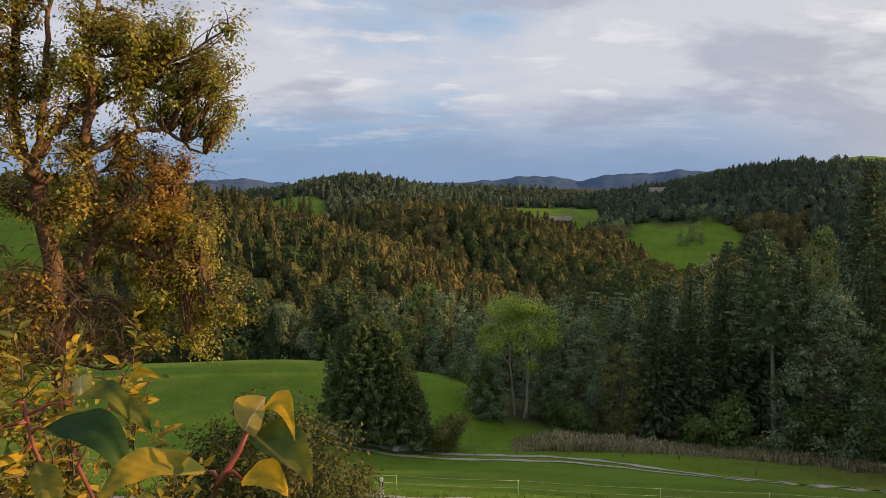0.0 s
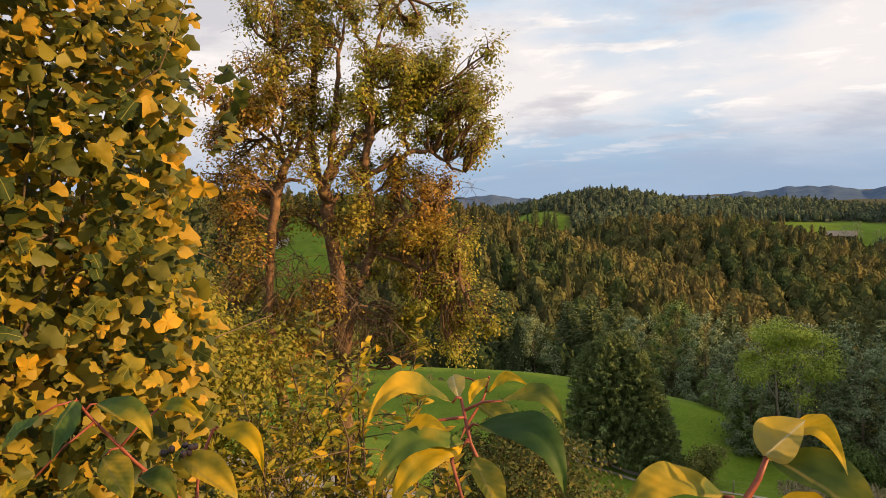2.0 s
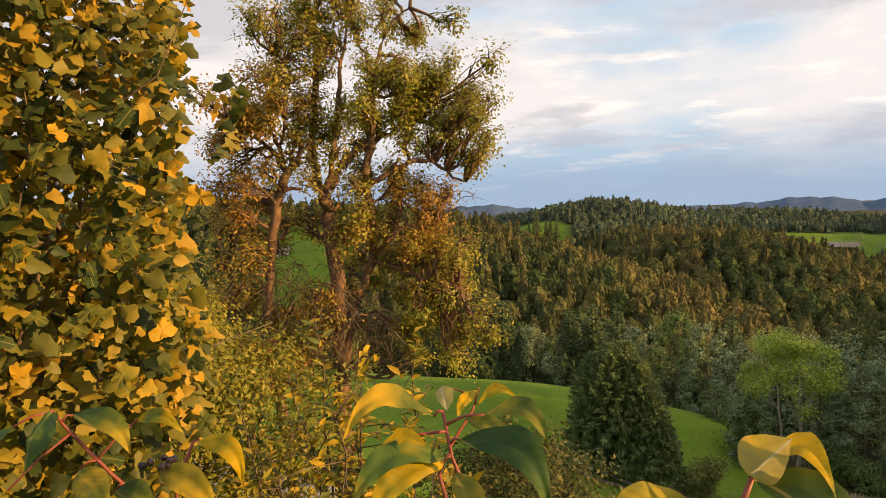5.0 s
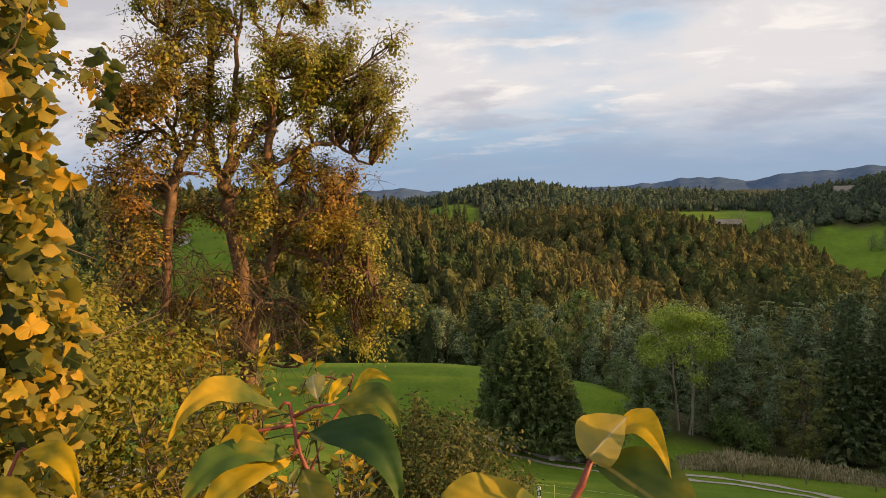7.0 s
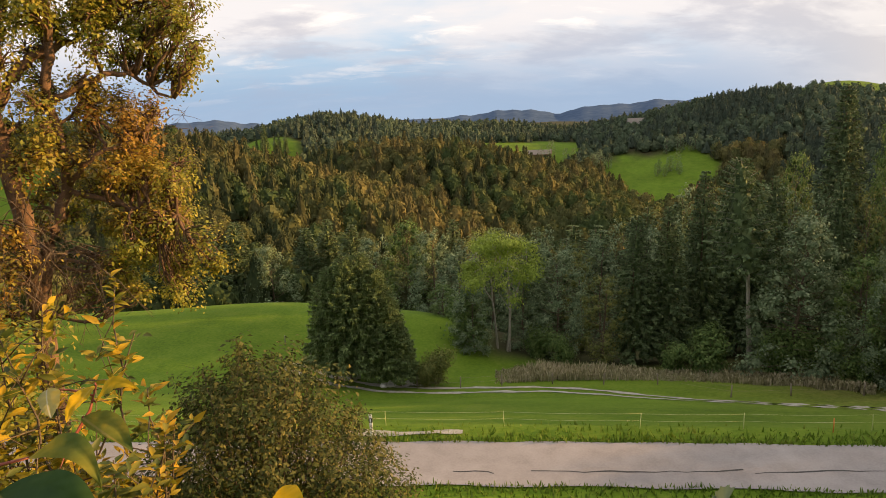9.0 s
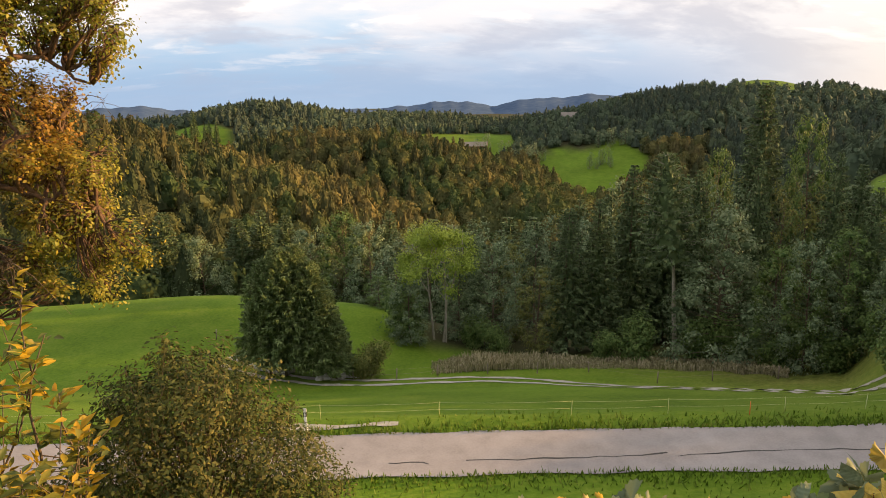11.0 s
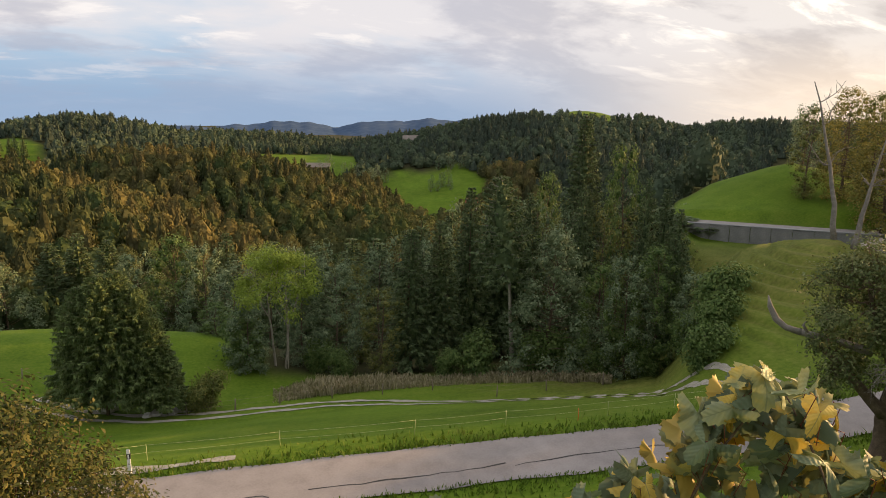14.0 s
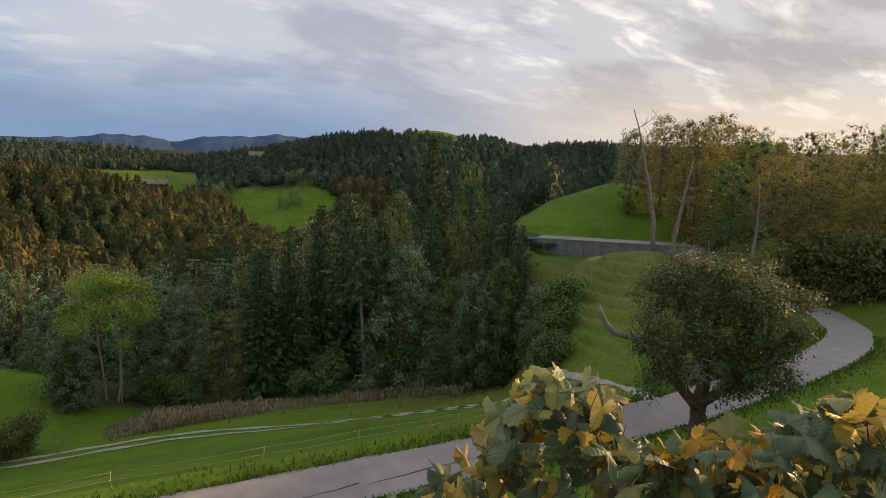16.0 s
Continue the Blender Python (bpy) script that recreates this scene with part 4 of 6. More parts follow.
# the trees behind the crest of the meadow
for row in ((("round leafy tree behind the meadow's crest", "broadleaf_tree", "tree"), "leafy_pale", -12.6, 98, -10.9, 4.8), (DARK, "spruce_b", -15.4, 104, -8.6, 4.2), (DARK, "spruce_c", -17.6, 100, -9.0, 3.8), (DARK, "spruce_b", -9.6, 106, -9.6, 4.0),
            (DARK, "spruce_c", -7.7, 108, -9.0, 4.0), (DARK, "spruce_b", -5.6, 104, -9.6, 4.2), (LEAFY, "leafy_a", -3.4, 100, -10.8, 4.6), (LEAFY, "leafy_b", -0.8, 98, -9.6, 4.6), (LEAFY, "leafy_a", 1.6, 92, -10.4, 4.6), (DARK, "spruce_c", 3.4, 96, -9.6, 3.6)):
    edge_tree(*row, row[2] * 77)

# the trees further inside the wood
WOOD = random.Random(5)
TOP_AZ = (2, 7.2, 14, 17.6, 20, 22.5, 25, 26.3, 29.5, 31.8, 34, 39.9, 42.5, 44.3)
TOP_EL = (-10, -9.5, -10.3, -9.3, -7.9, -7.4, -6.2, -5.6, -5.6, -5.6, -5.6, -5.6, -7, -9.5)


def wood_trees():
    for ring, (d0, step, low) in enumerate(((75, 3.2, 1.4), (85, 2.8, 0.8), (96, 2.6, 0.3), (108, 2.4, 0.0))):
        az = 4.0 + ring * 0.7
        while az < 44.0:
            x, y = polar(az, d0 + WOOD.uniform(-3, 3))
            key = ("spruce_d" if WOOD.random() < (0.62 if 11 < az < 29 else 0.4) else ("leafy_d", "leafy_e", "leafy_d")[WOOD.randrange(3)])
            el = float(np.interp(az, TOP_AZ, TOP_EL)) - low - WOOD.uniform(0, 1.3)
            says = DARK if key == "spruce_d" else ("dark green leafy tree in the shaded wood", "broadleaf_tree", "tree")
            edge_tree(says, key, az, math.hypot(x, y), el, WOOD.uniform(3.4, 4.6), WOOD.uniform(0, 360))
            az += step * WOOD.uniform(0.8, 1.25)


wood_trees()

# trees on the hill over the bend; past azimuth 72 unseen, added to cast shade
HILL = random.Random(9)
HILL_AZ, HILL_EL = (49, 52, 56, 60, 64, 68, 72, 77, 95), (1.2, 2.8, 3.7, 2.2, 1.9, 2.6, 3.2, 5.6, 6.5)
for ring, (d0, step) in enumerate(((66, 2.5), (75, 2.5), (93, 2.4), (106, 2.3), (120, 2.2), (136, 2.0))):
    az = (62.5, 58.5, 56.0, 50.8, 50.4, 50.4)[ring]
    while az < 94:
        d = d0 + HILL.uniform(-3, 3)
        x, y = polar(az, d)
        key, full = ((("leafy_f", 16.0), ("leafy_b", 17.0), ("leafy_c", 15.0), ("leafy_f", 16.0)) if az < 71 and ring < 4 else (("leafy_d", 16.0), ("leafy_e", 16.0)) * 2)[HILL.randrange(4)]
        top = 12.5 + d * math.tan(radians(float(np.interp(az, HILL_AZ, HILL_EL)) - HILL.uniform(0, 1.4) - (3.0, 2.0, 1.0, 0.2, 0, 0)[ring]))
        h = max(6.0, top - float(land(x, y)))
        s = max(0.6, min(1.1, h / full * HILL.uniform(0.9, 1.15)))
        plant("broadleaf_tree", key, x, y, "olive green leafy tree in low evening sun, hill wood extended unseen for shade", "tree", "trees on the hill", s, HILL.uniform(0, 360), h / (full * s), 0.2)
        az += step * HILL.uniform(0.8, 1.25)

# single trees in and round the far fields
FAR = random.Random(19)
for az, d, n, wide in ((21.2, 408, 7, 1.3), (15.6, 425, 12, 1.6), (-12.9, 458, 5, 1.6), (-10.6, 455, 4, 1.0), (11.8, 452, 5, 2.2), (22.6, 452, 6, 1.2)):
    for _ in range(n):
        x, y = polar(az + FAR.uniform(-wide, wide), d + FAR.uniform(-7, 7))
        fir = FAR.random() < (0.9 if az < 0 else 0.0)
        plant("spruce_tree" if fir else "broadleaf_tree", "spruce_d" if fir else "leafy_d", x, y, "dark tree standing alone by a far meadow", "tree", "trees by the far meadows",
              FAR.uniform(0.55, 0.95) * (0.75 if 20 < az < 22 else 1.0), FAR.uniform(0, 360), 1.0, 0.2)

# ---------------------------------------------------------------- garden trees


def limbed_tree(seed, limbs, lobes, depth, clusters, leaves, leaf, puff, slim=0.6, droop=0.3, front=1.0, girth=1.0):
    """limbs: lines of (across, up, radius) in the tree's own plane; lobes: (across, up, radius, tint) masses of leaves."""
    rnd = np.random.RandomState(seed)
    wood, crown = Buf(), Buf()
    spots = []
    for line in limbs:
        p = np.array([(u, 0, w) for u, w, _ in line], float)
        p[1:, 1] += rnd.normal(0, depth * 0.25, len(p) - 1).cumsum() * 0.5
        t = np.linspace(0, 1, len(p))
        k = np.linspace(0, 1, 4 * len(p))
        q = np.stack([np.interp(k, t, p[:, i]) for i in range(3)], 1)
        for _ in range(3):
            q[1:-1] = (q[:-2] + 2 * q[1:-1] + q[2:]) / 4
        q[1:-1] += rnd.normal(0, 0.018, (len(q) - 2, 3))
        wood.tube(q, np.interp(k, t, [r for *_, r in line]) * girth, 9)
        spots.append(q[3:])
    spots = np.concatenate(spots)
    for u, w, r, tint in lobes:
        c = np.array([u, rnd.uniform(-depth * front, depth), w])
        near = spots[np.argmin(np.linalg.norm((spots - c) * [1, 0.5, 1] + [0, 0, 0.25], axis=1))]
        limb = bend(rnd, near, c, 6, 0.1)
        wood.tube(limb, np.linspace(0.035, 0.012, 6), 5)
        way = unit(rnd.normal(0, 1, (clusters, 3)))
        cc = c + way * r * rnd.uniform(0.1, 1.0, (clusters, 1)) ** 0.5
        for q in cc:
            wood.tube(bend(rnd, limb[rnd.randint(2, 6)], q, 4, 0.12), (0.016, 0.012, 0.008, 0.004), 3)
            n = max(4, int(leaves * rnd.uniform(0.4, 1.5)))
            o = rnd.normal(0, 1, (n, 3)) * r * puff * np.array([1, 1, 0.8])
            crown.quads(leaf_quads(rnd, q + o, unit(q + o - c + [0, 0, 0.1]), leaf, slim, droop=droop), float(np.clip(tint + rnd.normal(0, 0.18), 0, 1)))
    return wood, crown


PEAR_TRUNK = [(0.0, -0.3, 0.27), (-0.05, 1.6, 0.23), (-0.08, 3.6, 0.21), (-0.03, 4.9, 0.19), (-0.06, 6.6, 0.17), (-0.17, 7.6, 0.15), (-0.21, 8.1, 0.145)]
PEAR_LEADER = [(-0.21, 8.05, 0.12), (-0.33, 8.33, 0.10), (-0.41, 8.94, 0.08), (-0.35, 9.45, 0.08), (-0.26, 10.4, 0.075), (-0.27, 11.6, 0.05), (-0.27, 12.5, 0.02)]
PEAR_FORK = [(-0.21, 8.0, 0.125), (0.02, 8.5, 0.115), (0.24, 8.8, 0.10), (0.6, 9.02, 0.08), (0.97, 9.16, 0.05), (1.4, 9.46, 0.03)]
PEAR_MIDDLE = [(-0.23, 8.1, 0.08), (-0.06, 8.63, 0.06), (0.06, 9.5, 0.06), (0.11, 10.0, 0.05), (0.31, 11.2, 0.02)]
PEAR_SECOND = [(-0.03, 4.9, 0.14), (0.25, 6.15, 0.11), (0.64, 6.96, 0.10), (0.59, 7.95, 0.09), (0.5, 8.4, 0.09), (0.68, 9.03, 0.08), (0.7, 10.2, 0.05), (0.97, 11.0, 0.03), (1.4, 11.3, 0.02)]
PEAR_SPUR = [(0.71, 10.4, 0.04), (0.57, 10.6, 0.03), (0.36, 11.0, 0.01)]
PEAR_ARCH = [(0.51, 8.2, 0.07), (1.05, 8.52, 0.06), (1.6, 8.69, 0.05), (1.85, 8.63, 0.04), (2.19, 8.31, 0.03), (2.37, 8.27, 0.015)]
PEAR_DARK = [(-0.95, -0.3, 0.17), (-1.0, 2.0, 0.14), (-1.09, 4.0, 0.13), (-1.34, 5.2, 0.10), (-1.2, 6.9, 0.09), (-1.1, 7.7, 0.105), (-0.96, 8.2, 0.11), (-0.83, 8.5, 0.09), (-0.4, 9.05, 0.02)]
PEAR_DARK_ARMS = [[(-0.85, 8.5, 0.08), (-1.13, 9.0, 0.05), (-1.6, 9.25, 0.02)], [(-0.9, 8.65, 0.06), (-1.04, 9.24, 0.04), (-1.5, 9.16, 0.02)], [(-0.94, 9.0, 0.04), (-0.8, 9.9, 0.02), (-0.93, 10.5, 0.01)], [(-0.96, 8.2, 0.05), (-0.6, 8.2, 0.03)]]
PEAR_STUMP = [(-1.65, -0.2, 0.12), (-1.7, 3.5, 0.10), (-1.85, 5.85, 0.08), (-2.0, 6.96, 0.05)]
PEAR_SKIRT_ARMS = [[(0.64, 6.96, 0.06), (0.95, 7.37, 0.05), (1.75, 7.75, 0.02)], [(0.63, 6.86, 0.06), (1.55, 6.5, 0.04), (2.1, 6.35, 0.02)]]
PEAR_LIMBS = [PEAR_TRUNK, PEAR_LEADER, PEAR_FORK, PEAR_MIDDLE, PEAR_SECOND, PEAR_SPUR, PEAR_ARCH, PEAR_DARK, *PEAR_DARK_ARMS, PEAR_STUMP, *PEAR_SKIRT_ARMS]
# masses of leaves: across, up, half-width, half-height, boughs, share of russet
PEAR_CROWN = [(0.1, 12.1, 1.2, 0.55, 16, .1), (-0.6, 11.1, .75, .4, 11, .15), (0.3, 11.2, .35, .35, 5, .1), (-0.7, 10.45, .6, .33, 9, .2), (1.5, 11.15, .55, .2, 6, .05), (1.5, 10.3, .85, .25, 11, .05),
              (0.95, 9.85, .75, .4, 13, .05), (1.9, 9.7, .85, .45, 15, .02), (2.5, 9.3, .35, .4, 6, .05), (1.7, 9.25, .8, .25, 8, .05), (0.35, 9.35, .4, .35, 6, .1), (-.35, 9.4, .3, .35, 5, .15), (2.45, 8.7, .2, .2, 4, .15)]
PEAR_RUSSET = [(-1.2, 9.75, .5, .35, 8, .62), (-1.65, 9.4, .45, .35, 8, .78), (-.75, 9.5, .3, .4, 5, .45), (-1.9, 8.9, .25, .35, 4, .5), (-1.75, 8.05, .5, .3, 7, .82), (1.4, 8.1, .55, .25, 7, .7), (1.75, 7.6, .3, .35, 5, .78), (-1.0, 5.1, .7, .4, 8, .85), (-1.8, 4.9, .2, .3, 3, .7)]
PEAR_SKIRT = [(1.4, 7.2, .5, .35, 8, .5), (1.95, 6.7, .45, .45, 9, .2), (2.1, 5.9, .45, .55, 11, .06), (1.4, 5.9, .5, .45, 9, .12), (1.0, 6.7, .35, .4, 5, .3), (1.1, 5.2, .4, .3, 5, .15), (1.95, 5.1, .25, .25, 3, .05), (.5, 7.4, .35, .45, 5, .4), (-1.65, 7.2, .45, .4, 7, .5), (-1.7, 6.3, .5, .4, 6, .4), (-.7, 7.5, .3, .3, 3, .45), (0.9, 8.35, .5, .35, 6, .3), (0.25, 8.7, .3, .4, 4, .15), (0.2, 7.8, .35, .4, 4, .25)]
PEAR_THIN = [(-0.55, 8.7, .3, .35, 3, .3), (0.2, 6.2, .5, .6, 5, .5), (-0.6, 5.9, .5, .5, 5, .6), (-1.3, 8.5, .5, .3, 4, .6), (2.3, 9.95, .7, .3, 4, .05)]


def boughs(masses, seed, low, high):
    """Single leafy boughs spread over masses of foliage."""
    rnd = np.random.RandomState(seed)
    made = []
    for u, w, ru, rw, n, tint in masses:
        for i in range(n):
            a, k = i * 2.4 + rnd.uniform(0, 0.6), math.sqrt((i + 0.5) / n)
            made.append((u + 1.15 * ru * k * math.cos(a) + rnd.normal(0, 0.3 * low), w + 1.15 * rw * k * math.sin(a) + rnd.normal(0, 0.3 * low), rnd.uniform(low, high), tint))
    return made


tree_meshes("pear", limbed_tree(21, PEAR_LIMBS, boughs(PEAR_CROWN + PEAR_RUSSET + PEAR_SKIRT + PEAR_THIN, 4, 0.2, 0.36), 1.0, 18, 18, 0.066, 0.34, 0.62, front=0.8, girth=0.82), M["pear_bark"], M["leaf_pear"])
x, y = polar(-30, 12)
pear = plant("pear_tree", "pear", x, y, "old pear tree with yellowing leaves lit by low sun", "pear tree", z=4.7, turn=30)


def bare_twigs(seed, n, spots, spread, drop, r):
    rnd = np.random.RandomState(seed)
    b = Buf()
    for _ in range(n):
        a = np.array(spots[rnd.randint(len(spots))], float) + rnd.normal(0, 0.15, 3)
        e = a + np.array([rnd.normal(0, spread), rnd.normal(0, spread), -rnd.normal(drop, abs(drop) * 0.5)])
        m = (a + e) / 2 + [0, 0, 0.3 * spread]
        q = np.array([a, (a + m) / 2 + [0, 0, 0.05], m, (m + e) / 2 + rnd.normal(0, 0.04, 3), e])
        b.tube(q, np.linspace(r, r * 0.25, 5), 3)
        for _ in range(3):
            i = rnd.randint(1, 5)
            b.tube(np.array([q[i], q[i] + rnd.normal(0, 0.16, 3) - [0, 0, 0.12]]), (r * 0.5, r * 0.2), 3)
    return b


part("twig_tangle", bare_twigs(5, 210, [(-0.1, -0.3, 6.6), (0.1, -0.3, 6.0), (-0.5, -0.2, 6.4), (-0.9, 0, 6.7), (-1.3, 0, 6.6), (0.5, -0.2, 5.8), (0.8, -0.2, 5.6), (-1.6, 0, 7.9), (-1.5, 0, 7.1), (-0.2, -0.3, 5.8)], 0.5, 0.7, 0.010).mesh("twig_tangle", M["bark"]), pear, "tangle of bare brown twigs")
part("bare_limb", bare_twigs(6, 14, [(-1.25, 0, 9.95), (-1.35, 0, 10.05)], 0.34, -0.28, 0.011).mesh("bare_limb", M["bark"]), pear, "leafless grey twig ends")
part("bare_limb", bare_twigs(7, 8, [(2.1, 0, 8.0), (2.0, 0, 7.8)], 0.3, 0.02, 0.008).mesh("bare_limb", M["bark"]), pear, "leafless grey twig ends")
def plum(seed):
    """A broad bush of upright shoots, densely leaved, that stand higher in its middle."""
    rnd = np.random.RandomState(seed)
    wood, crown = Buf(), Buf()
    for i in range(300):
        a, k = i * 2.4 + rnd.uniform(-0.2, 0.2), math.sqrt((i + 0.5) / 300)
        rad = 2.75 * k
        top = 4.95 - 3.3 * k ** 1.9 + rnd.uniform(-0.45, 0.1) + (0.35 if i % 11 == 0 else 0)
        end = np.array([rad * math.cos(a), rad * math.sin(a), top])
        foot = np.array([0.35 * rad * math.cos(a), 0.35 * rad * math.sin(a), max(0.0, top - 2.3)])
        line = bend(rnd, foot, end, 6, 0.05)
        wood.tube(line, np.linspace(0.014, 0.003, 6), 4)
        n = 150
        t = 1 - rnd.uniform(0, 1, n) ** 1.6 * 0.75
        c = np.stack([np.interp(t, np.linspace(0, 1, 6), line[:, q]) for q in range(3)], 1)
        o = rnd.normal(0, 1, (n, 3)) * (0.07 + 0.2 * (1 - t[:, None]) ** 0.6)
        out = unit(o + np.array([math.cos(a), math.sin(a), 0.5]) * 0.12)
        crown.quads(leaf_quads(rnd, c + o, out, 0.085, 0.48, droop=-0.1))
    return wood, crown


tree_meshes("bush", plum(22), M["bark"], M["leaf_plum"])
x, y = polar(-15.3, 10.5)
plant("plum_tree", "bush", x, y, "small bushy plum tree with dull olive leaves", "plum tree", z=4.0, turn=200)
APPLE_LIMBS = [[(0.0, -0.3, 0.42), (0.1, 1.0, 0.33), (0.0, 2.0, 0.3), (0.3, 4.0, 0.2), (0.4, 6.6, 0.06)], [(0.0, 2.0, 0.24), (-1.2, 3.2, 0.16), (-2.2, 4.0, 0.09)],
               [(0.1, 2.2, 0.22), (1.4, 3.4, 0.15), (2.6, 4.2, 0.07)], [(0.2, 3.4, 0.16), (-0.6, 5.2, 0.1), (-1.0, 6.6, 0.05)], [(0.3, 3.8, 0.15), (1.3, 5.4, 0.1), (1.9, 6.6, 0.04)]]
APPLE_MASSES = [(0.2, 7.4, 1.9, 0.6, 16, 0), (-1.2, 6.4, 1.2, 0.8, 12, 0), (1.8, 6.5, 1.6, 0.8, 15, 0), (0.3, 5.6, 1.6, 0.9, 14, 0), (2.5, 5.0, 1.0, 0.8, 9, 0), (-1.7, 4.6, 0.7, 0.8, 7, 0), (-1.3, 3.2, 0.8, 0.5, 7, 0), (0.9, 4.2, 1.2, 0.6, 9, 0), (2.4, 3.8, 0.8, 0.4, 6, 0), (1.3, 2.9, 0.6, 0.4, 4, 0)]
tree_meshes("apple", limbed_tree(23, APPLE_LIMBS, boughs(APPLE_MASSES, 6, 0.4, 0.65), 1.8, 15, 34, 0.115, 0.4, 0.62), M["bark"], M["leaf_apple"])
x, y = polar(58.0, 27)
apple = plant("apple_tree", "apple", x, y, "old apple tree beside the lane with a dead limb", "apple tree", turn=-58)
b = Buf()
b.tube(bend(np.random.RandomState(3), (-0.6, -0.3, 4.3), (-2.9, -0.8, 4.75), 7, 0.04), (0.17, 0.16, 0.14, 0.14, 0.13, 0.13, 0.12), 8)
b.tube([(-2.8, -0.8, 4.72), (-3.3, -0.8, 4.8), (-3.65, -0.8, 5.05), (-3.9, -0.8, 5.5), (-4.0, -0.8, 5.9)], (0.13, 0.12, 0.13, 0.1, 0.02), 8)
b.tube([(-2.6, -0.8, 4.75), (-2.75, -0.8, 5.0), (-2.7, -0.8, 5.15)], (0.06, 0.05, 0.02), 6)
part("dead_limb", b.mesh("dead_limb", M["dead_wood"], True), apple, "broken grey dead limb")
part("twig_tangle", bare_twigs(8, 26, [(0.1, -2.2, 4.5), (-0.1, -2.3, 4.1)], 0.5, 0.35, 0.02).mesh("dead_twigs", M["dead_wood"]), apple, "bare pale twigs")

tree_meshes("lilac", broadleaf(25, 4.6, 1.7, 0.08, 0.1, 22, 14, 50, 0.085, lobe_r=0.55, puff=0.34, slim=0.5, stems=3), M["bark"], M["leaf_yellow"])
for az, d, top in ((-45, 9.0, 11.7), (-40.5, 9.5, 10.9), (-51, 8.5, 11.9)):
    x, y = polar(az, d)
    plant("garden_shrub", "lilac", x, y, "sunlit yellow green shrub behind the maple", "shrub", "shrubs behind the maple", 1.0, az * 30, 1.0, z=top - 4.6)

# ---------------------------------------------------------------- wood's edge, track, fences
tree_meshes("pine", spruce(12, 19.0, 3.0, 0.24, 0.5, 24, 8, 44, 0.2, 0.6, 0.6), M["pale_bark"], M["spruce"])
x, y = polar(28.6, 60)
plant("pine_tree", "pine", x, y, "leaning pine with a long bare pale trunk", "pine", tall=1.0, lean=(0, -6))
tree_meshes("shrub", broadleaf(14, 3.2, 1.5, 0.06, 0.02, 10, 12, 28, 0.2, lobe_r=0.8, puff=0.34, slim=0.5, stems=3), M["bark"], M["leaf_olive"])
tree_meshes("shrub_green", broadleaf(15, 3.6, 1.8, 0.06, 0.02, 11, 12, 28, 0.26, lobe_r=0.9, puff=0.34, slim=0.6, stems=3), M["bark"], M["leaf_green"])
for az, d, s in ((1.3, 48.6, 0.95), (0.2, 48.0, 0.7), (-10.2, 54, 0.4)):
    x, y = polar(az, d)
    plant("shrub", "shrub", x, y, "olive grey willow shrub beside the spruces", "shrub", scale=s, turn=az * 40)
for az, d, s in ((4.6, 60, 1.3), (10.8, 61, 0.9), (13, 59, 0.8), (22.5, 57.5, 0.8), (25.4, 57, 1.1), (30.5, 58, 1.2), (33.5, 58, 0.9), (37, 57, 1.1), (40.3, 56, 1.0), (43.2, 53, 0.8), (45.2, 47, 1.0), (45.4, 43.5, 0.8), (44.6, 40.5, 0.8)):
    x, y = polar(az, d)
    plant("shrub", "shrub_green", x, y, "green shrub at the edge of the wood", "shrub", "shrubs at the wood's edge", s, az * 50)
for az, d, s in ((60.5, 66, 1.3), (62.5, 63, 1.6), (64.6, 64, 1.9), (66.8, 63, 1.5), (69, 62, 1.8), (71.5, 61, 1.6), (61.5, 72, 1.7), (57.5, 80, 1.5), (74, 61, 1.8)):
    x, y = polar(az, d)
    plant("shrub", "shrub", x, y, "olive shrub at the foot of the wooded hill", "shrub", "shrubs under the hill", s, az * 50)

TRACK = chaikin(np.array([(-11.3, 53.7), (-9.4, 51.6), (-6.6, 49.3), (-3.0, 47.5), (1.3, 46.6), (6.5, 46.4), (10.7, 45.5), (13.6, 43.8), (17.0, 41.4), (20.6, 39.2),
                          (24.0, 36.0), (26.6, 32.6), (27.4, 29.0), (27.0, 25.0), (26.4, 19.6)]))


def beside(line, off):
    d = unit(np.gradient(line, axis=0))
    return line + np.stack([-d[:, 1], d[:, 0]], 1) * off


for off, half, sd in ((0.75, 0.3, 5), (-0.75, 0.27, 9)):
    b = strip(beside(TRACK, off), half, 0.035, 0.13, sd)
    tagged(new("wheel_rut", b.mesh("wheel_rut", M["gravel"], True)), "pale gravel wheel rut worn into the grass", "track", kind="structure")
b = strip(chaikin(np.array([(-8.5, 24.6), (-5, 24.35), (-2, 24.2), (1.6, 23.6)])), 0.2, 0.03, 0.14, 2)
tagged(new("gravel_verge", b.mesh("gravel_verge", M["gravel"], True)), "strip of pale gravel along the lane", "gravel", kind="structure")
b = strip(chaikin(np.array([(24.5, 20.4), (26.2, 22.5), (27.1, 25.0)])), 0.45, 0.025, 0.2, 4)
tagged(new("gravel_apron", b.mesh("gravel_apron", M["gravel"], True)), "worn gravel where the track meets the lane", "gravel", kind="structure")

# tar-filled cracks in the lane
CRACK_AT = (((0.9, 20.85), (2.0, 20.72), (2.35, 20.52)), ((3.6, 20.55), (4.6, 20.4), (6.2, 20.25), (9.0, 19.8), (11.2, 19.75)), ((11.0, 19.5), (13.2, 19.45), (16.9, 18.95), (20.0, 18.3)), ((-12, 22.8), (-7, 22.3), (-4.5, 21.9)))
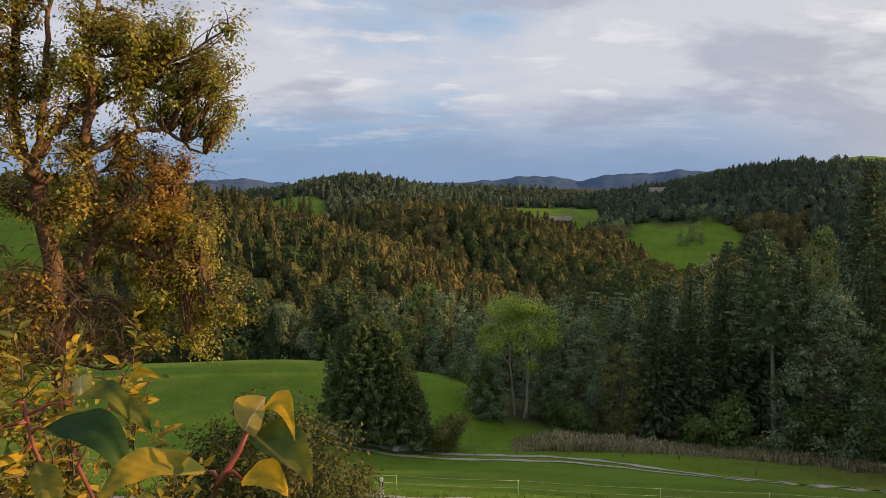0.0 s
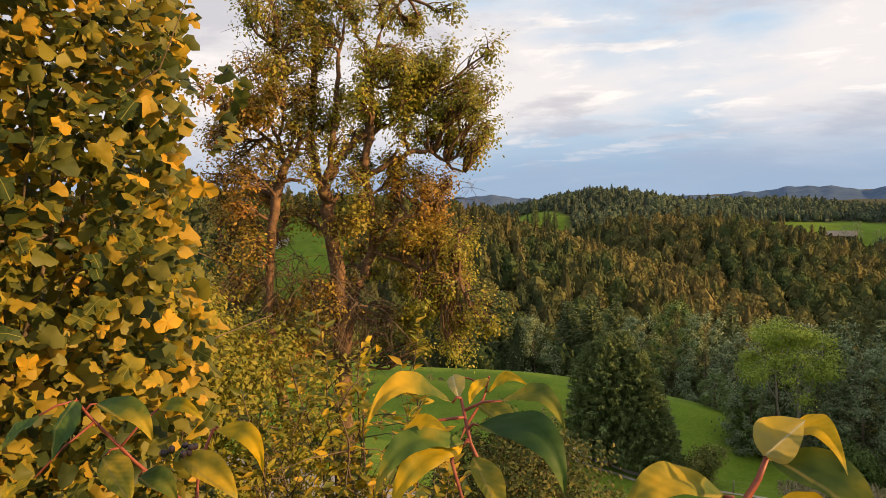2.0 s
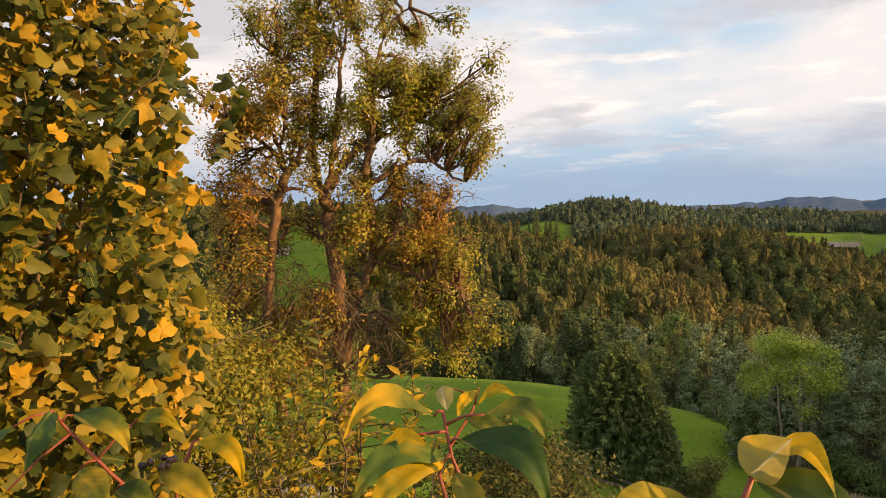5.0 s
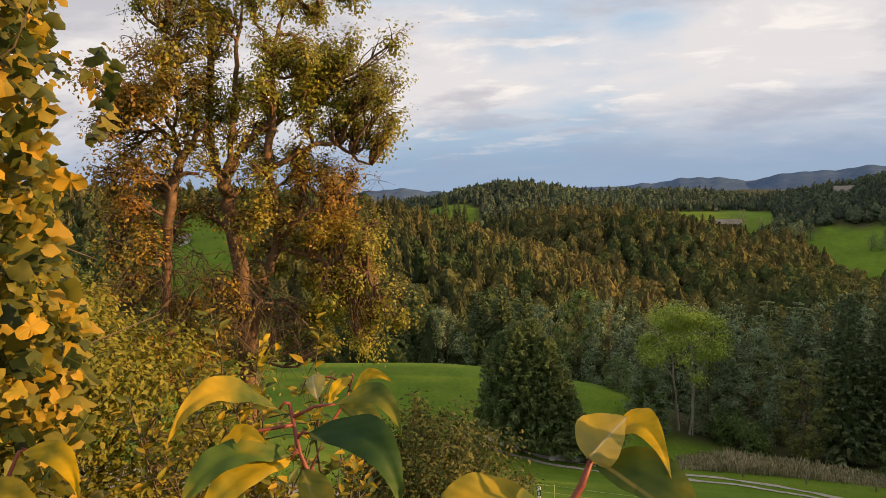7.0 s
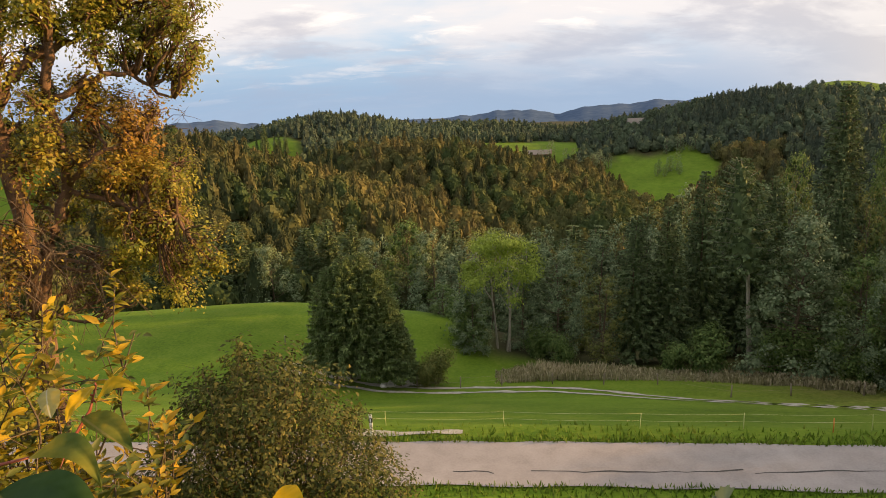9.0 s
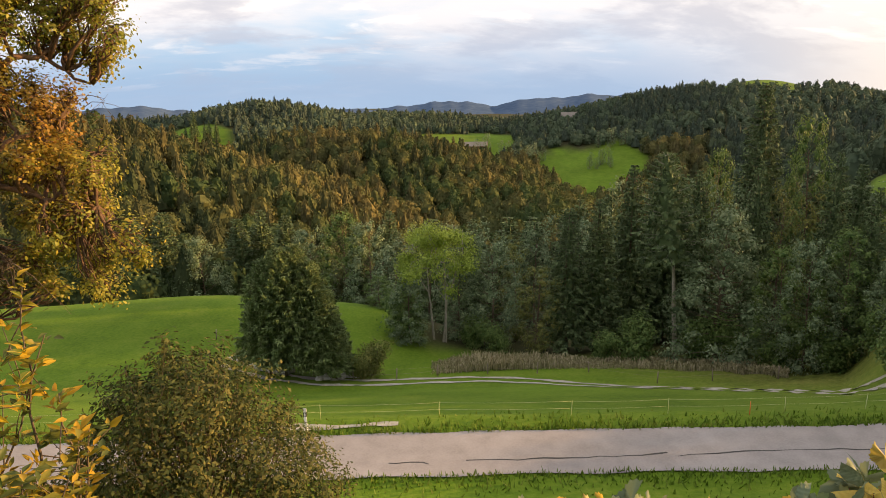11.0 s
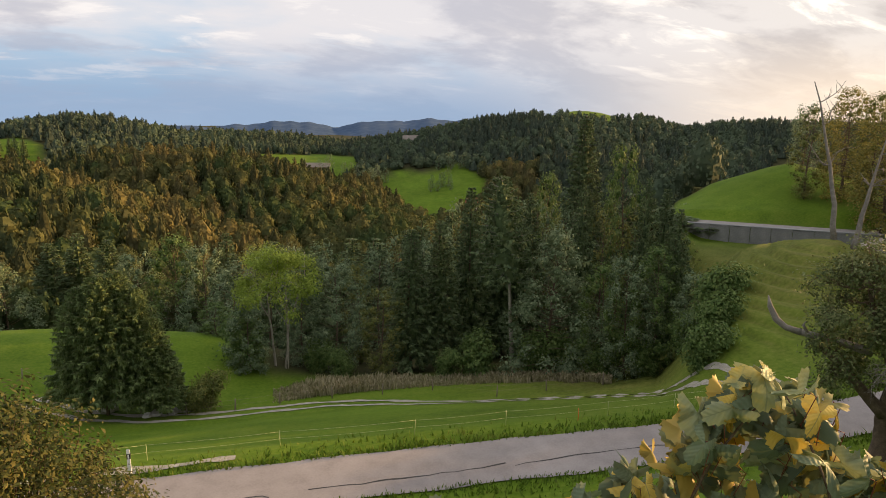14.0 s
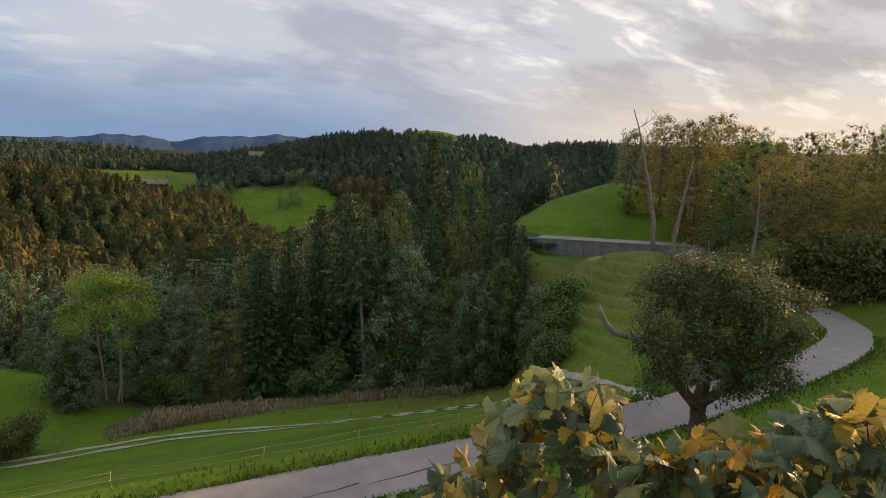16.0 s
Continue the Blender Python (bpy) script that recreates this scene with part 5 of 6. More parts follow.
for i, pts in enumerate(CRACK_AT):
    rnd = np.random.RandomState(60 + i)
    p = chaikin(np.array(pts), 3)
    p[1:-1] += rnd.normal(0, 0.035, p[1:-1].shape)
    b = strip(p, 0.028, 0.056, 0.012, i)
    o = new("tar_crack", b.mesh("tar_crack", M["tar"]))
    o.parent = road


def reeds():
    rnd = np.random.RandomState(31)
    b = Buf()
    n = 9000
    az = rnd.uniform(6.8, 37.5, n)
    u = rnd.uniform(0, 1, n)
    near = np.interp(az, (6.8, 18, 27, 32, 37.5), (48.8, 51.2, 53.2, 54.0, 53.0))
    d = near + u * np.interp(az, (6.8, 20, 30, 37.5), (5, 5, 3.5, 1.5))
    x, y = d * np.sin(np.radians(az)), d * np.cos(np.radians(az))
    z = land(x, y) - 0.05
    h = rnd.uniform(0.35, 1.15, n) * np.interp(az, (6.8, 10, 25, 37.5), (1.1, 1.0, 0.85, 0.6)) * (0.8 + 0.3 * lumps(x, y, 2.0, 4)) * (0.3 + 0.7 * smooth(6.8, 11.5, az))
    a = rnd.uniform(0, 6.28, n)
    lean = rnd.normal(0, 0.18, (n, 2)) * h[:, None]
    w = rnd.uniform(0.012, 0.035, n)
    sx, sy = np.cos(a) * w, np.sin(a) * w
    base = np.stack([x, y, z], 1)
    mid = base + np.stack([lean[:, 0] * 0.4, lean[:, 1] * 0.4, h * 0.7], 1)
    tip = base + np.stack([lean[:, 0], lean[:, 1], h], 1)
    s = np.stack([sx, sy, 0 * sx], 1)
    b.quads(np.stack([base - s, base + s, mid + s * 1.8, mid - s * 1.8], 1))
    b.quads(np.stack([mid - s * 2.4, mid + s * 2.4, tip + s * 0.6, tip - s * 0.6], 1))
    tagged(new("reed_bed", b.mesh("reed_bed", M["reed"])), "strip of dry brownish reeds along the wood", "reeds", kind="stuff")


reeds()
M["blade"] = material("grass_blades", ((0.06, 0.11, 0.01), (0.095, 0.165, 0.015), (0.15, 0.19, 0.035)), 0.6, 0.8, by_piece=0.6, through_light=0.3)


def grass():
    rnd = np.random.RandomState(33)
    xs, ys, hs = [], [], []
    seg = ROAD_LINE[(ROAD_LINE[:, 0] > -40) & (ROAD_LINE[:, 0] < 50) & (ROAD_LINE[:, 1] < 30)]
    d = unit(np.gradient(seg, axis=0))
    nrm = np.stack([-d[:, 1], d[:, 0]], 1)
    for sgn, n in ((1, 9000), (-1, 7000)):
        k = rnd.uniform(0, len(seg) - 1.01, n)
        i = k.astype(int)
        f = (k - i)[:, None]
        p = seg[i] * (1 - f) + seg[i + 1] * f + nrm[i] * sgn * (1.42 + rnd.exponential(0.45, n))[:, None]
        xs.append(p[:, 0]), ys.append(p[:, 1]), hs.append(rnd.uniform(0.06, 0.24, n))
    x, y, h = (np.concatenate(v) for v in (xs, ys, hs))
    keep = (line_distance(x, y, ROAD_LINE) > 1.4) & (np.minimum(line_distance(x, y, beside(TRACK, 0.72)), line_distance(x, y, beside(TRACK, -0.72))) > 0.25)
    x, y, h = x[keep], y[keep], h[keep]
    n = len(x)
    a = rnd.uniform(0, 6.28, n)
    w = rnd.uniform(0.012, 0.05, n)
    s = np.stack([np.cos(a) * w, np.sin(a) * w, 0 * w], 1)
    base = np.stack([x, y, land(x, y) - 0.01], 1)
    tip = base + np.stack([*(rnd.normal(0, 0.35, (2, n)) * h), h], 1)
    b = Buf()
    b.quads(np.stack([base - s, base + s, tip + s * 0.25, tip - s * 0.25], 1))
    tagged(new("grass", b.mesh("grass", M["blade"])), "short green grass and verge weeds along the lane", "grass", kind="stuff")


grass()


def delineator(x, y):
    e = thing("delineator_post", "white plastic road marker post with a black band", "marker post")
    bm = bmesh.new()
    vs = [(-0.06, -0.05), (0.06, -0.05), (0.05, 0.05), (-0.05, 0.05)]
    lo, hi = [bm.verts.new((a, b, -0.1)) for a, b in vs], [bm.verts.new((a, b, 0.98 + 0.06 * (b < 0))) for a, b in vs]
    for i in range(4):
        bm.faces.new((lo[i], lo[(i + 1) % 4], hi[(i + 1) % 4], hi[i]))
    bm.faces.new(hi)
    bmesh.ops.bevel(bm, geom=bm.edges[:], offset=0.012, segments=2, affect="EDGES")
    part("post", bm_mesh("post", bm, M["white_paint"]), e)
    part("band", bm_mesh("band", box_bm(0.122, 0.106, 0.2, (0, 0, 0.76), 0.006), M["black_plastic"]), e, "black reflector band")
    part("reflector", bm_mesh("reflector", box_bm(0.05, 0.008, 0.14, (0, -0.056, 0.76), 0.003), M["white_paint"]), e, "small pale reflector")
    e.matrix_world = pose(x, y, float(land(x, y)), 0, 0, -8)


delineator(-2.1, 23.72)

M["fence_plastic"] = material("pale_fence_plastic", ((0.36, 0.4, 0.18), (0.5, 0.5, 0.3)), 9, 0.6)
M["orange_plastic"] = material("orange_plastic", ((0.5, 0.13, 0.03), (0.6, 0.18, 0.05)), 9, 0.6)


def post_mesh(name, r, h, mat, sides=7, seed=0):
    b = Buf()
    rnd = np.random.RandomState(seed)
    b.tube([(0, 0, -0.25), (rnd.normal(0, 0.01), 0, h * 0.5), (rnd.normal(0, 0.02), 0, h)], (r * 1.05, r, r * 0.92), sides)
    return b.mesh(name, mat, False)


def fence(label, pts, h, r, mat, wires, wire_r, wire_mat, group):
    e = thing("pasture_fence", label, "fence")
    posts = [post_mesh("post", r, h, mat, seed=i) for i in range(3)]
    tops = []
    for i, (x, y) in enumerate(pts):
        o = part("post", posts[i % 3], e)
        z = float(land(x, y))
        o.matrix_world = pose(x, y, z, 3 * math.sin(i * 2.1), 3 * math.cos(i * 1.7), i * 40)
        tops.append((x, y, z))
    for f in wires:
        for a, c in zip(tops[:-1], tops[1:]):
            b = Buf()
            k = np.linspace(0, 1, 6)[:, None]
            p = np.array(a) + (np.array(c) - np.array(a)) * k
            p[:, 2] += h * f - 0.04 * np.sin(k[:, 0] * math.pi)
            b.tube(p, np.full(6, wire_r), 3)
            part("wire", b.mesh("wire", wire_mat), e, "thin pale electric wire")


fence("light electric fence with thin pale posts along the lane", [(-24, 27.4), (-16, 26.4), (-8, 25.6), (-1.6, 25.0), (3.2, 24.3), (8.4, 23.3), (12.3, 22.8), (17.0, 22.2), (20.5, 22.0), (24.2, 21.6)], 0.66, 0.012, M["fence_plastic"], (0.95, 0.5), 0.0045, M["fence_plastic"], "")
fence("weathered wooden pasture fence posts with wire below the track", [(-12.6, 58.5), (-9.8, 55.4), (-6.3, 51.0), (-3.2, 48.9), (-0.4, 47.7), (2.9, 47.4), (6.2, 47.9), (10.2, 47.8), (14.1, 47.2), (18.3, 47.0), (21.8, 42.3), (26.5, 42.8), (31, 41.5)], 0.95, 0.05, M["wood_post"], (0.9, 0.5), 0.006, M["wood_post"], "")
for x, y in ((15.4, 22.1), (-19.5, 26.9)):
    e = thing("marker_stake", "orange plastic stake beside the lane", "stake")
    part("stake", post_mesh("stake", 0.02, 0.55, M["orange_plastic"]), e)
    e.matrix_world = pose(x, y, float(land(x, y)))

# stones and a pale trough under the spruces
M["pale_stone"] = material("pale_stone", ((0.4, 0.38, 0.36), (0.6, 0.57, 0.54)), 3, 0.9, 0.03, 9, fine=0.4)
for i, (az, d, s) in enumerate(((-1.0, 48.9, 0.42), (-1.6, 48.6, 0.36), (-3.0, 48.4, 0.4), (-3.6, 48.3, 0.34), (-0.3, 48.9, 0.5), (-6.3, 50.8, 0.5), (-7.0, 51.2, 0.4))):
    bm = bmesh.new()
    bmesh.ops.create_icosphere(bm, subdivisions=2, radius=s)
    rs = random.Random(70 + i)
    off = Vector((rs.uniform(0, 9), rs.uniform(0, 9), 0))
    for v in bm.verts:
        v.co *= 1 + 0.5 * noise.noise(v.co * 1.6 / s + off)
        v.co.z *= 0.75
    x, y = polar(az, d)
    o = new("boulder", bm_mesh("boulder", bm, M["pale_stone"]))
    o.matrix_world = pose(x, y, float(land(x, y)) + s * 0.25, 0, 0, i * 50)
    tagged(o, "pale boulder lying under the spruces", "boulder", "boulders under the spruces")

# ---------------------------------------------------------------- beyond the bend
WALL_LINE = beside(UPPER_LINE, 2.35)
sel = WALL_LINE[:, 1] > 44


def retaining_wall():
    p = WALL_LINE[sel]
    seg = np.concatenate([[0], np.cumsum(np.hypot(*np.diff(p, axis=0).T))])
    u = np.arange(0, seg[-1], 2.4)
    q = np.stack([np.interp(u, seg, p[:, 0]), np.interp(u, seg, p[:, 1])], 1)
    cap = Buf()
    cap.tube(np.column_stack([q, np.full(len(q), -0.42)]), np.full(len(q), 0.13), 4)
    wall = tagged(new("retaining_wall", cap.mesh("retaining_wall", M["concrete"])), "long low wall of grey concrete panels under the upper lane", "wall", kind="structure")
    for k, (a, c) in enumerate(zip(q[:-1], q[1:])):
        ln, way = math.hypot(*(c - a)), math.degrees(math.atan2(*(c - a)[::-1]))
        o = part("panel", bm_mesh("panel", box_bm(ln - 0.05, 0.24, 3.1, (0, 0, -1.55), 0.02), M["wall_panel"]), wall)
        o.matrix_world = pose(*((a + c) / 2), -0.5 + 0.04 * math.sin(k * 2.1), 0, 0, way)


retaining_wall()


def dead_tree(seed, x, y, h, lean, forks, r):
    e = thing("dead_tree", "bare grey dead tree with broken limbs", "dead tree", "dead trees by the bend")
    rnd = np.random.RandomState(seed)
    b = Buf()
    t = bend(rnd, (0, 0, -0.3), (lean, 0, h), 9, 0.02)
    b.tube(t, r * (1 - 0.85 * np.linspace(0, 1, 9)), 7)
    part("trunk", b.mesh("trunk", M["dead_wood"], True), e)
    for k in range(forks):
        b = Buf()
        i = rnd.randint(3, 8)
        a = rnd.choice([-1, 1])
        ln = h * rnd.uniform(0.08, 0.28)
        end = t[i] + [a * ln * rnd.uniform(0.4, 0.9), rnd.normal(0, 0.2) * ln, ln * rnd.uniform(0.2, 1.0)]
        q = bend(rnd, t[i], end, 5, 0.12)
        b.tube(q, np.linspace(r * 0.4 * (1 - i / 12), 0.01, 5), 5)
        for _ in range(2):
            s2 = rnd.randint(1, 4)
            b.tube(bend(rnd, q[s2], q[s2] + rnd.normal(0, 0.35, 3) * ln + [0, 0, 0.15 * ln], 4, 0.1), np.linspace(r * 0.12, 0.008, 4), 4)
        part("limb", b.mesh("limb", M["dead_wood"], True), e)
    e.matrix_world = pose(x, y, float(land(x, y)), 0, 0, -53)


x, y = polar(53.2, 58)
dead_tree(1, x, y, 11.8, -2.6, 7, 0.23)
x, y = polar(54.4, 58)
dead_tree(2, x, y, 8.4, 1.2, 6, 0.25)
x, y = polar(60.3, 60)
dead_tree(3, x, y, 9.6, 0.2, 9, 0.2)
x, y = polar(57.6, 60)
dead_tree(4, x, y, 2.6, -0.3, 2, 0.2)


def gable_house(name, label, x, y, turn, lx, ly, wall, roof_h, wall_mat, roof_mat, windows):
    e = thing(name, label, "building")
    z = float(land(x, y))
    part("wall", bm_mesh("wall", box_bm(lx, ly, wall + 1, (0, 0, wall / 2 - 0.5), 0.05), wall_mat), e)
    bm = bmesh.new()
    ox, oy = lx / 2 + 0.8, ly / 2 + 0.9
    lo, top = wall - 0.25, wall + roof_h
    a = [bm.verts.new(v) for v in ((-ox, -oy, lo), (ox, -oy, lo), (ox, oy, lo), (-ox, oy, lo), (-ox, 0, top), (ox, 0, top))]
    for f in ((0, 1, 5, 4), (2, 3, 4, 5), (0, 4, 3), (1, 2, 5), (0, 3, 2, 1)):
        bm.faces.new([a[i] for i in f])
    bmesh.ops.recalc_face_normals(bm, faces=bm.faces[:])
    part("roof", bm_mesh("roof", bm, roof_mat), e)
    for i in range(windows):
        wx = -lx / 2 + lx * (i + 0.5) / windows
        w = part("window", bm_mesh("window", box_bm(0.9, 0.06, 1.2, (wx, -ly / 2 - 0.02, wall * 0.55), 0.02), M["black_plastic"]), e)
        part("sill", bm_mesh("sill", box_bm(1.1, 0.16, 0.08, (wx, -ly / 2 - 0.07, wall * 0.55 - 0.66), 0.01), M["white_paint"]), w)
    e.matrix_world = pose(x, y, z, 0, 0, turn)


x, y = polar(10.9, 462)
gable_house("barn", "long wooden barn with a low grey roof", x, y, -14, 18, 9, 3.4, 2.6, M["barn_wood"], M["roof_grey"], 6)
x, y = polar(24.7, 372)
gable_house("farmhouse", "small white farmhouse with a red tiled roof", x, y, -35, 9, 7, 3.6, 3.2, M["wall_white"], M["roof_red"], 3)
x, y = polar(24.0, 368)
gable_house("shed", "small white outbuilding beside the farmhouse", x, y, -20, 4, 3.5, 2.4, 1.4, M["wall_white"], M["roof_grey"], 1)
x, y = polar(19.0, 556)
gable_house("farmhouse", "distant pale farmhouse in a clearing", x, y, -10, 12, 8, 4, 3.5, M["wall_white"], M["roof_grey"], 4)
x, y = polar(-34.2, 262)
gable_house("hay_barn", "small weathered hay barn on a meadow", x, y, 30, 4.5, 3.6, 2.2, 1.4, M["wall_white"], M["roof_grey"], 1)

# ---------------------------------------------------------------- close leaves


def close_leaf_material(name, colours, vein, spots=0.5, through_light=0.35, rough=0.45, ribs=6.0, bump=0.0003):
    """A leaf one unit long along +Y: patches of colour, pale midrib, side ribs as relief."""
    m = bpy.data.materials.new(name)
    m.use_nodes = True
    nt = m.node_tree
    N, L = nt.nodes.new, nt.links.new
    bs = nt.nodes["Principled BSDF"]
    bs.inputs["Roughness"].default_value = rough
    bs.inputs["Specular IOR Level"].default_value = 0.16
    tc = N("ShaderNodeTexCoord")
    info = N("ShaderNodeObjectInfo")
    off = N("ShaderNodeVectorMath")
    off.operation = "ADD"
    L(tc.outputs["Object"], off.inputs[0])
    mul = N("ShaderNodeMath")
    mul.operation = "MULTIPLY"
    mul.inputs[1].default_value = 37.0
    L(info.outputs["Random"], mul.inputs[0])
    L(mul.outputs[0], off.inputs[1])
    no = N("ShaderNodeTexNoise")
    no.inputs["Scale"].default_value, no.inputs["Detail"].default_value = 1.5, 6
    L(off.outputs[0], no.inputs["Vector"])
    mm = N("ShaderNodeMix")
    mm.inputs[0].default_value = spots
    L(info.outputs["Random"], mm.inputs[2]), L(no.outputs["Fac"], mm.inputs[3])
    r = N("ShaderNodeValToRGB")
    el = r.color_ramp.elements
    k = len(colours)
    el[0].position, el[1].position = 0.32, 0.68
    for i in range(k - 2):
        el.new(0.32 + 0.36 * (i + 1) / (k - 1))
    for e, c in zip(el, colours):
        e.color = (*c, 1)
    L(mm.outputs[0], r.inputs[0])
    sep = N("ShaderNodeSeparateXYZ")
    L(tc.outputs["Object"], sep.inputs[0])
    ab = N("ShaderNodeMath")
    ab.operation = "ABSOLUTE"
    L(sep.outputs[0], ab.inputs[0])
    rib = N("ShaderNodeMapRange")
    rib.inputs[1].default_value, rib.inputs[2].default_value, rib.inputs[3].default_value, rib.inputs[4].default_value = 0.006, 0.022, 0.8, 0.0
    L(ab.outputs[0], rib.inputs[0])
    mx = N("ShaderNodeMix")
    mx.data_type = "RGBA"
    L(rib.outputs[0], mx.inputs[0]), L(r.outputs[0], mx.inputs[6])
    mx.inputs[7].default_value = (*vein, 1)
    L(mx.outputs[2], bs.inputs["Base Color"])
    # side ribs run forward from the midrib
    ad = N("ShaderNodeMath")
    ad.operation = "MULTIPLY_ADD"
    L(ab.outputs[0], ad.inputs[0])
    ad.inputs[1].default_value = -1.1
    L(sep.outputs[1], ad.inputs[2])
    si = N("ShaderNodeMath")
    si.operation = "SINE"
    sc = N("ShaderNodeMath")
    sc.operation = "MULTIPLY"
    sc.inputs[1].default_value = ribs * 6.283
    L(ad.outputs[0], sc.inputs[0]), L(sc.outputs[0], si.inputs[0])
    b = N("ShaderNodeBump")
    b.inputs["Strength"].default_value, b.inputs["Distance"].default_value = 0.3, bump
    L(si.outputs[0], b.inputs["Height"]), L(b.outputs[0], bs.inputs["Normal"])
    tr = N("ShaderNodeBsdfTranslucent")
    L(mx.outputs[2], tr.inputs[0])
    ms = N("ShaderNodeMixShader")
    ms.inputs[0].default_value = through_light
    L(bs.outputs[0], ms.inputs[1]), L(tr.outputs[0], ms.inputs[2])
    L(ms.outputs[0], nt.nodes["Material Output"].inputs[0])
    return m


def leaf_grid(seed, width, arch, fold, wave=0.03, rows=9, teeth=0.0, round_tip=False):
    """Half-widths along a leaf of length one; arch: how far the tip hangs; fold: how far the sides rise."""
    rnd = np.random.RandomState(seed)
    t = np.linspace(0, 1, rows)
    prof = np.sin(math.pi * t ** 0.9) ** 0.55 * (1 - 0.12 * t) if round_tip else np.sin(math.pi * t ** 0.8) ** 0.8 * (1 - 0.25 * t)
    prof = prof / prof.max() * width
    if teeth:
        prof = prof * (1 + teeth * np.where(np.arange(rows) % 2, 1, -1))
    prof[0], prof[-1] = 0.012, 0.0
    cols = np.array([-1, -0.5, 0, 0.5, 1])
    x = prof[:, None] * cols
    z = -arch * t[:, None] ** 2 + fold * np.abs(x) * 1.0 + wave * np.sin(t[:, None] * 9 + rnd.uniform(0, 6)) * np.abs(cols) + wave * rnd.normal(0, 0.5, x.shape)
    y = np.sqrt(np.maximum(0, 1 - (arch * 0.8) ** 2)) * t[:, None] + 0 * x
    i, j = np.meshgrid(np.arange(rows - 1), np.arange(4), indexing="ij")
    q = np.stack([i * 5 + j, i * 5 + j + 1, (i + 1) * 5 + j + 1, (i + 1) * 5 + j], -1).reshape(-1, 4)
    return np.stack([x, y, z], -1).reshape(-1, 3), q


def leaf_mesh(name, mat, *args, **kw):
    v, q = leaf_grid(*args, **kw)
    b = Buf()
    b.add(v, q=q)
    return b.mesh(name, mat, True)


def leaf_pose(base, tip, face, width=1.0):
    """A leaf from base to tip whose upper side turns to face."""
    a = Vector(tip) - Vector(base)
    ln = a.length
    yv = a / ln
    n = Vector(face) - yv * yv.dot(Vector(face))
    n.normalize()
    xv = yv.cross(n)
    m = Matrix((xv, yv, n)).transposed().to_4x4()
    return Matrix.Translation(base) @ m @ Matrix.Diagonal((ln * width, ln, ln, 1))


M["dog_green"] = close_leaf_material("dogwood_green", ((0.02, 0.05, 0.014), (0.035, 0.075, 0.016), (0.06, 0.1, 0.016), (0.2, 0.17, 0.02)), (0.14, 0.15, 0.04), 0.85, 0.25, 0.6, 9.0, 0.0003)
M["dog_mixed"] = close_leaf_material("dogwood_mixed", ((0.032, 0.068, 0.018), (0.075, 0.105, 0.018), (0.28, 0.21, 0.02), (0.46, 0.29, 0.022)), (0.26, 0.2, 0.04), 0.9, 0.3, 0.6, 9.0, 0.0003)
M["dog_olive"] = close_leaf_material("dogwood_olive", ((0.035, 0.065, 0.014), (0.07, 0.1, 0.018), (0.15, 0.15, 0.02), (0.34, 0.24, 0.024)), (0.22, 0.18, 0.05), 0.85, 0.3, 0.6, 9.0, 0.0003)
M["dog_yellow"] = close_leaf_material("dogwood_yellow", ((0.13, 0.15, 0.02), (0.4, 0.27, 0.014), (0.55, 0.34, 0.013), (0.58, 0.36, 0.02)), (0.42, 0.3, 0.05), 0.85, 0.4, 0.6, 9.0, 0.0003)
M["dog_pale"] = close_leaf_material("dogwood_underside", ((0.22, 0.22, 0.1), (0.36, 0.3, 0.1), (0.55, 0.38, 0.06)), (0.45, 0.42, 0.3), 0.8)
M["dog_brown"] = close_leaf_material("dogwood_brown", ((0.16, 0.09, 0.05), (0.24, 0.14, 0.07), (0.34, 0.2, 0.06)), (0.3, 0.2, 0.1), 0.8)
M["red_stem"] = material("red_twig", ((0.1, 0.025, 0.018), (0.19, 0.045, 0.03), (0.24, 0.08, 0.045)), 40, 0.5, fine=0.3)
M["berry"] = material("black_berry", ((0.012, 0.01, 0.015), (0.03, 0.02, 0.03)), 60, 0.25)
DOG = [M["dog_green"], M["dog_mixed"], M["dog_olive"], M["dog_yellow"], M["dog_pale"], M["dog_brown"]]
# leaves: base, tip, half-width and bow as shares of the length, colour
TWIG_MID = [(-0.31, 0.428, 12.304, -0.356, 0.367, 12.302, 0.15, 0.3, 1), (-0.299, 0.422, 12.275, -0.344, 0.354, 12.259, 0.15, 0.24, 0), (-0.3, 0.42, 12.272, -0.332, 0.355, 12.247, 0.16, 0.18, 3), (-0.29, 0.43, 12.287, -0.218, 0.405, 12.249, 0.19, 0.3, 0), (-0.274, 0.443, 12.304, -0.22, 0.422, 12.289, 0.16, 0.31, 2), (-0.292, 0.421, 12.265, -0.26, 0.385, 12.237, 0.21, 0.09, 2), (-0.344, 0.404, 12.286, -0.302, 0.393, 12.294, 0.17, 0.16, 3)]
TWIG_BACK = [(-0.365, 0.712, 12.241, -0.376, 0.668, 12.221, 0.17, 0.1, 3), (-0.364, 0.707, 12.224, -0.312, 0.696, 12.24, 0.16, 0.24, 3), (-0.406, 0.697, 12.246, -0.388, 0.665, 12.228, 0.32, 0.1, 4), (-0.376, 0.698, 12.212, -0.318, 0.673, 12.181, 0.2, 0.17, 2)]
TWIG_RIGHT = [(-0.1, 0.305, 12.332, -0.084, 0.293, 12.356, 0.42, 0.1, 4), (-0.097, 0.306, 12.334, -0.068, 0.285, 12.335, 0.26, 0.47, 3), (-0.097, 0.305, 12.332, -0.057, 0.275, 12.314, 0.23, 0.18, 2), (-0.119, 0.296, 12.313, -0.167, 0.264, 12.307, 0.18, 0.25, 1), (-0.1, 0.295, 12.308, -0.07, 0.273, 12.309, 0.27, 0.21, 3)]
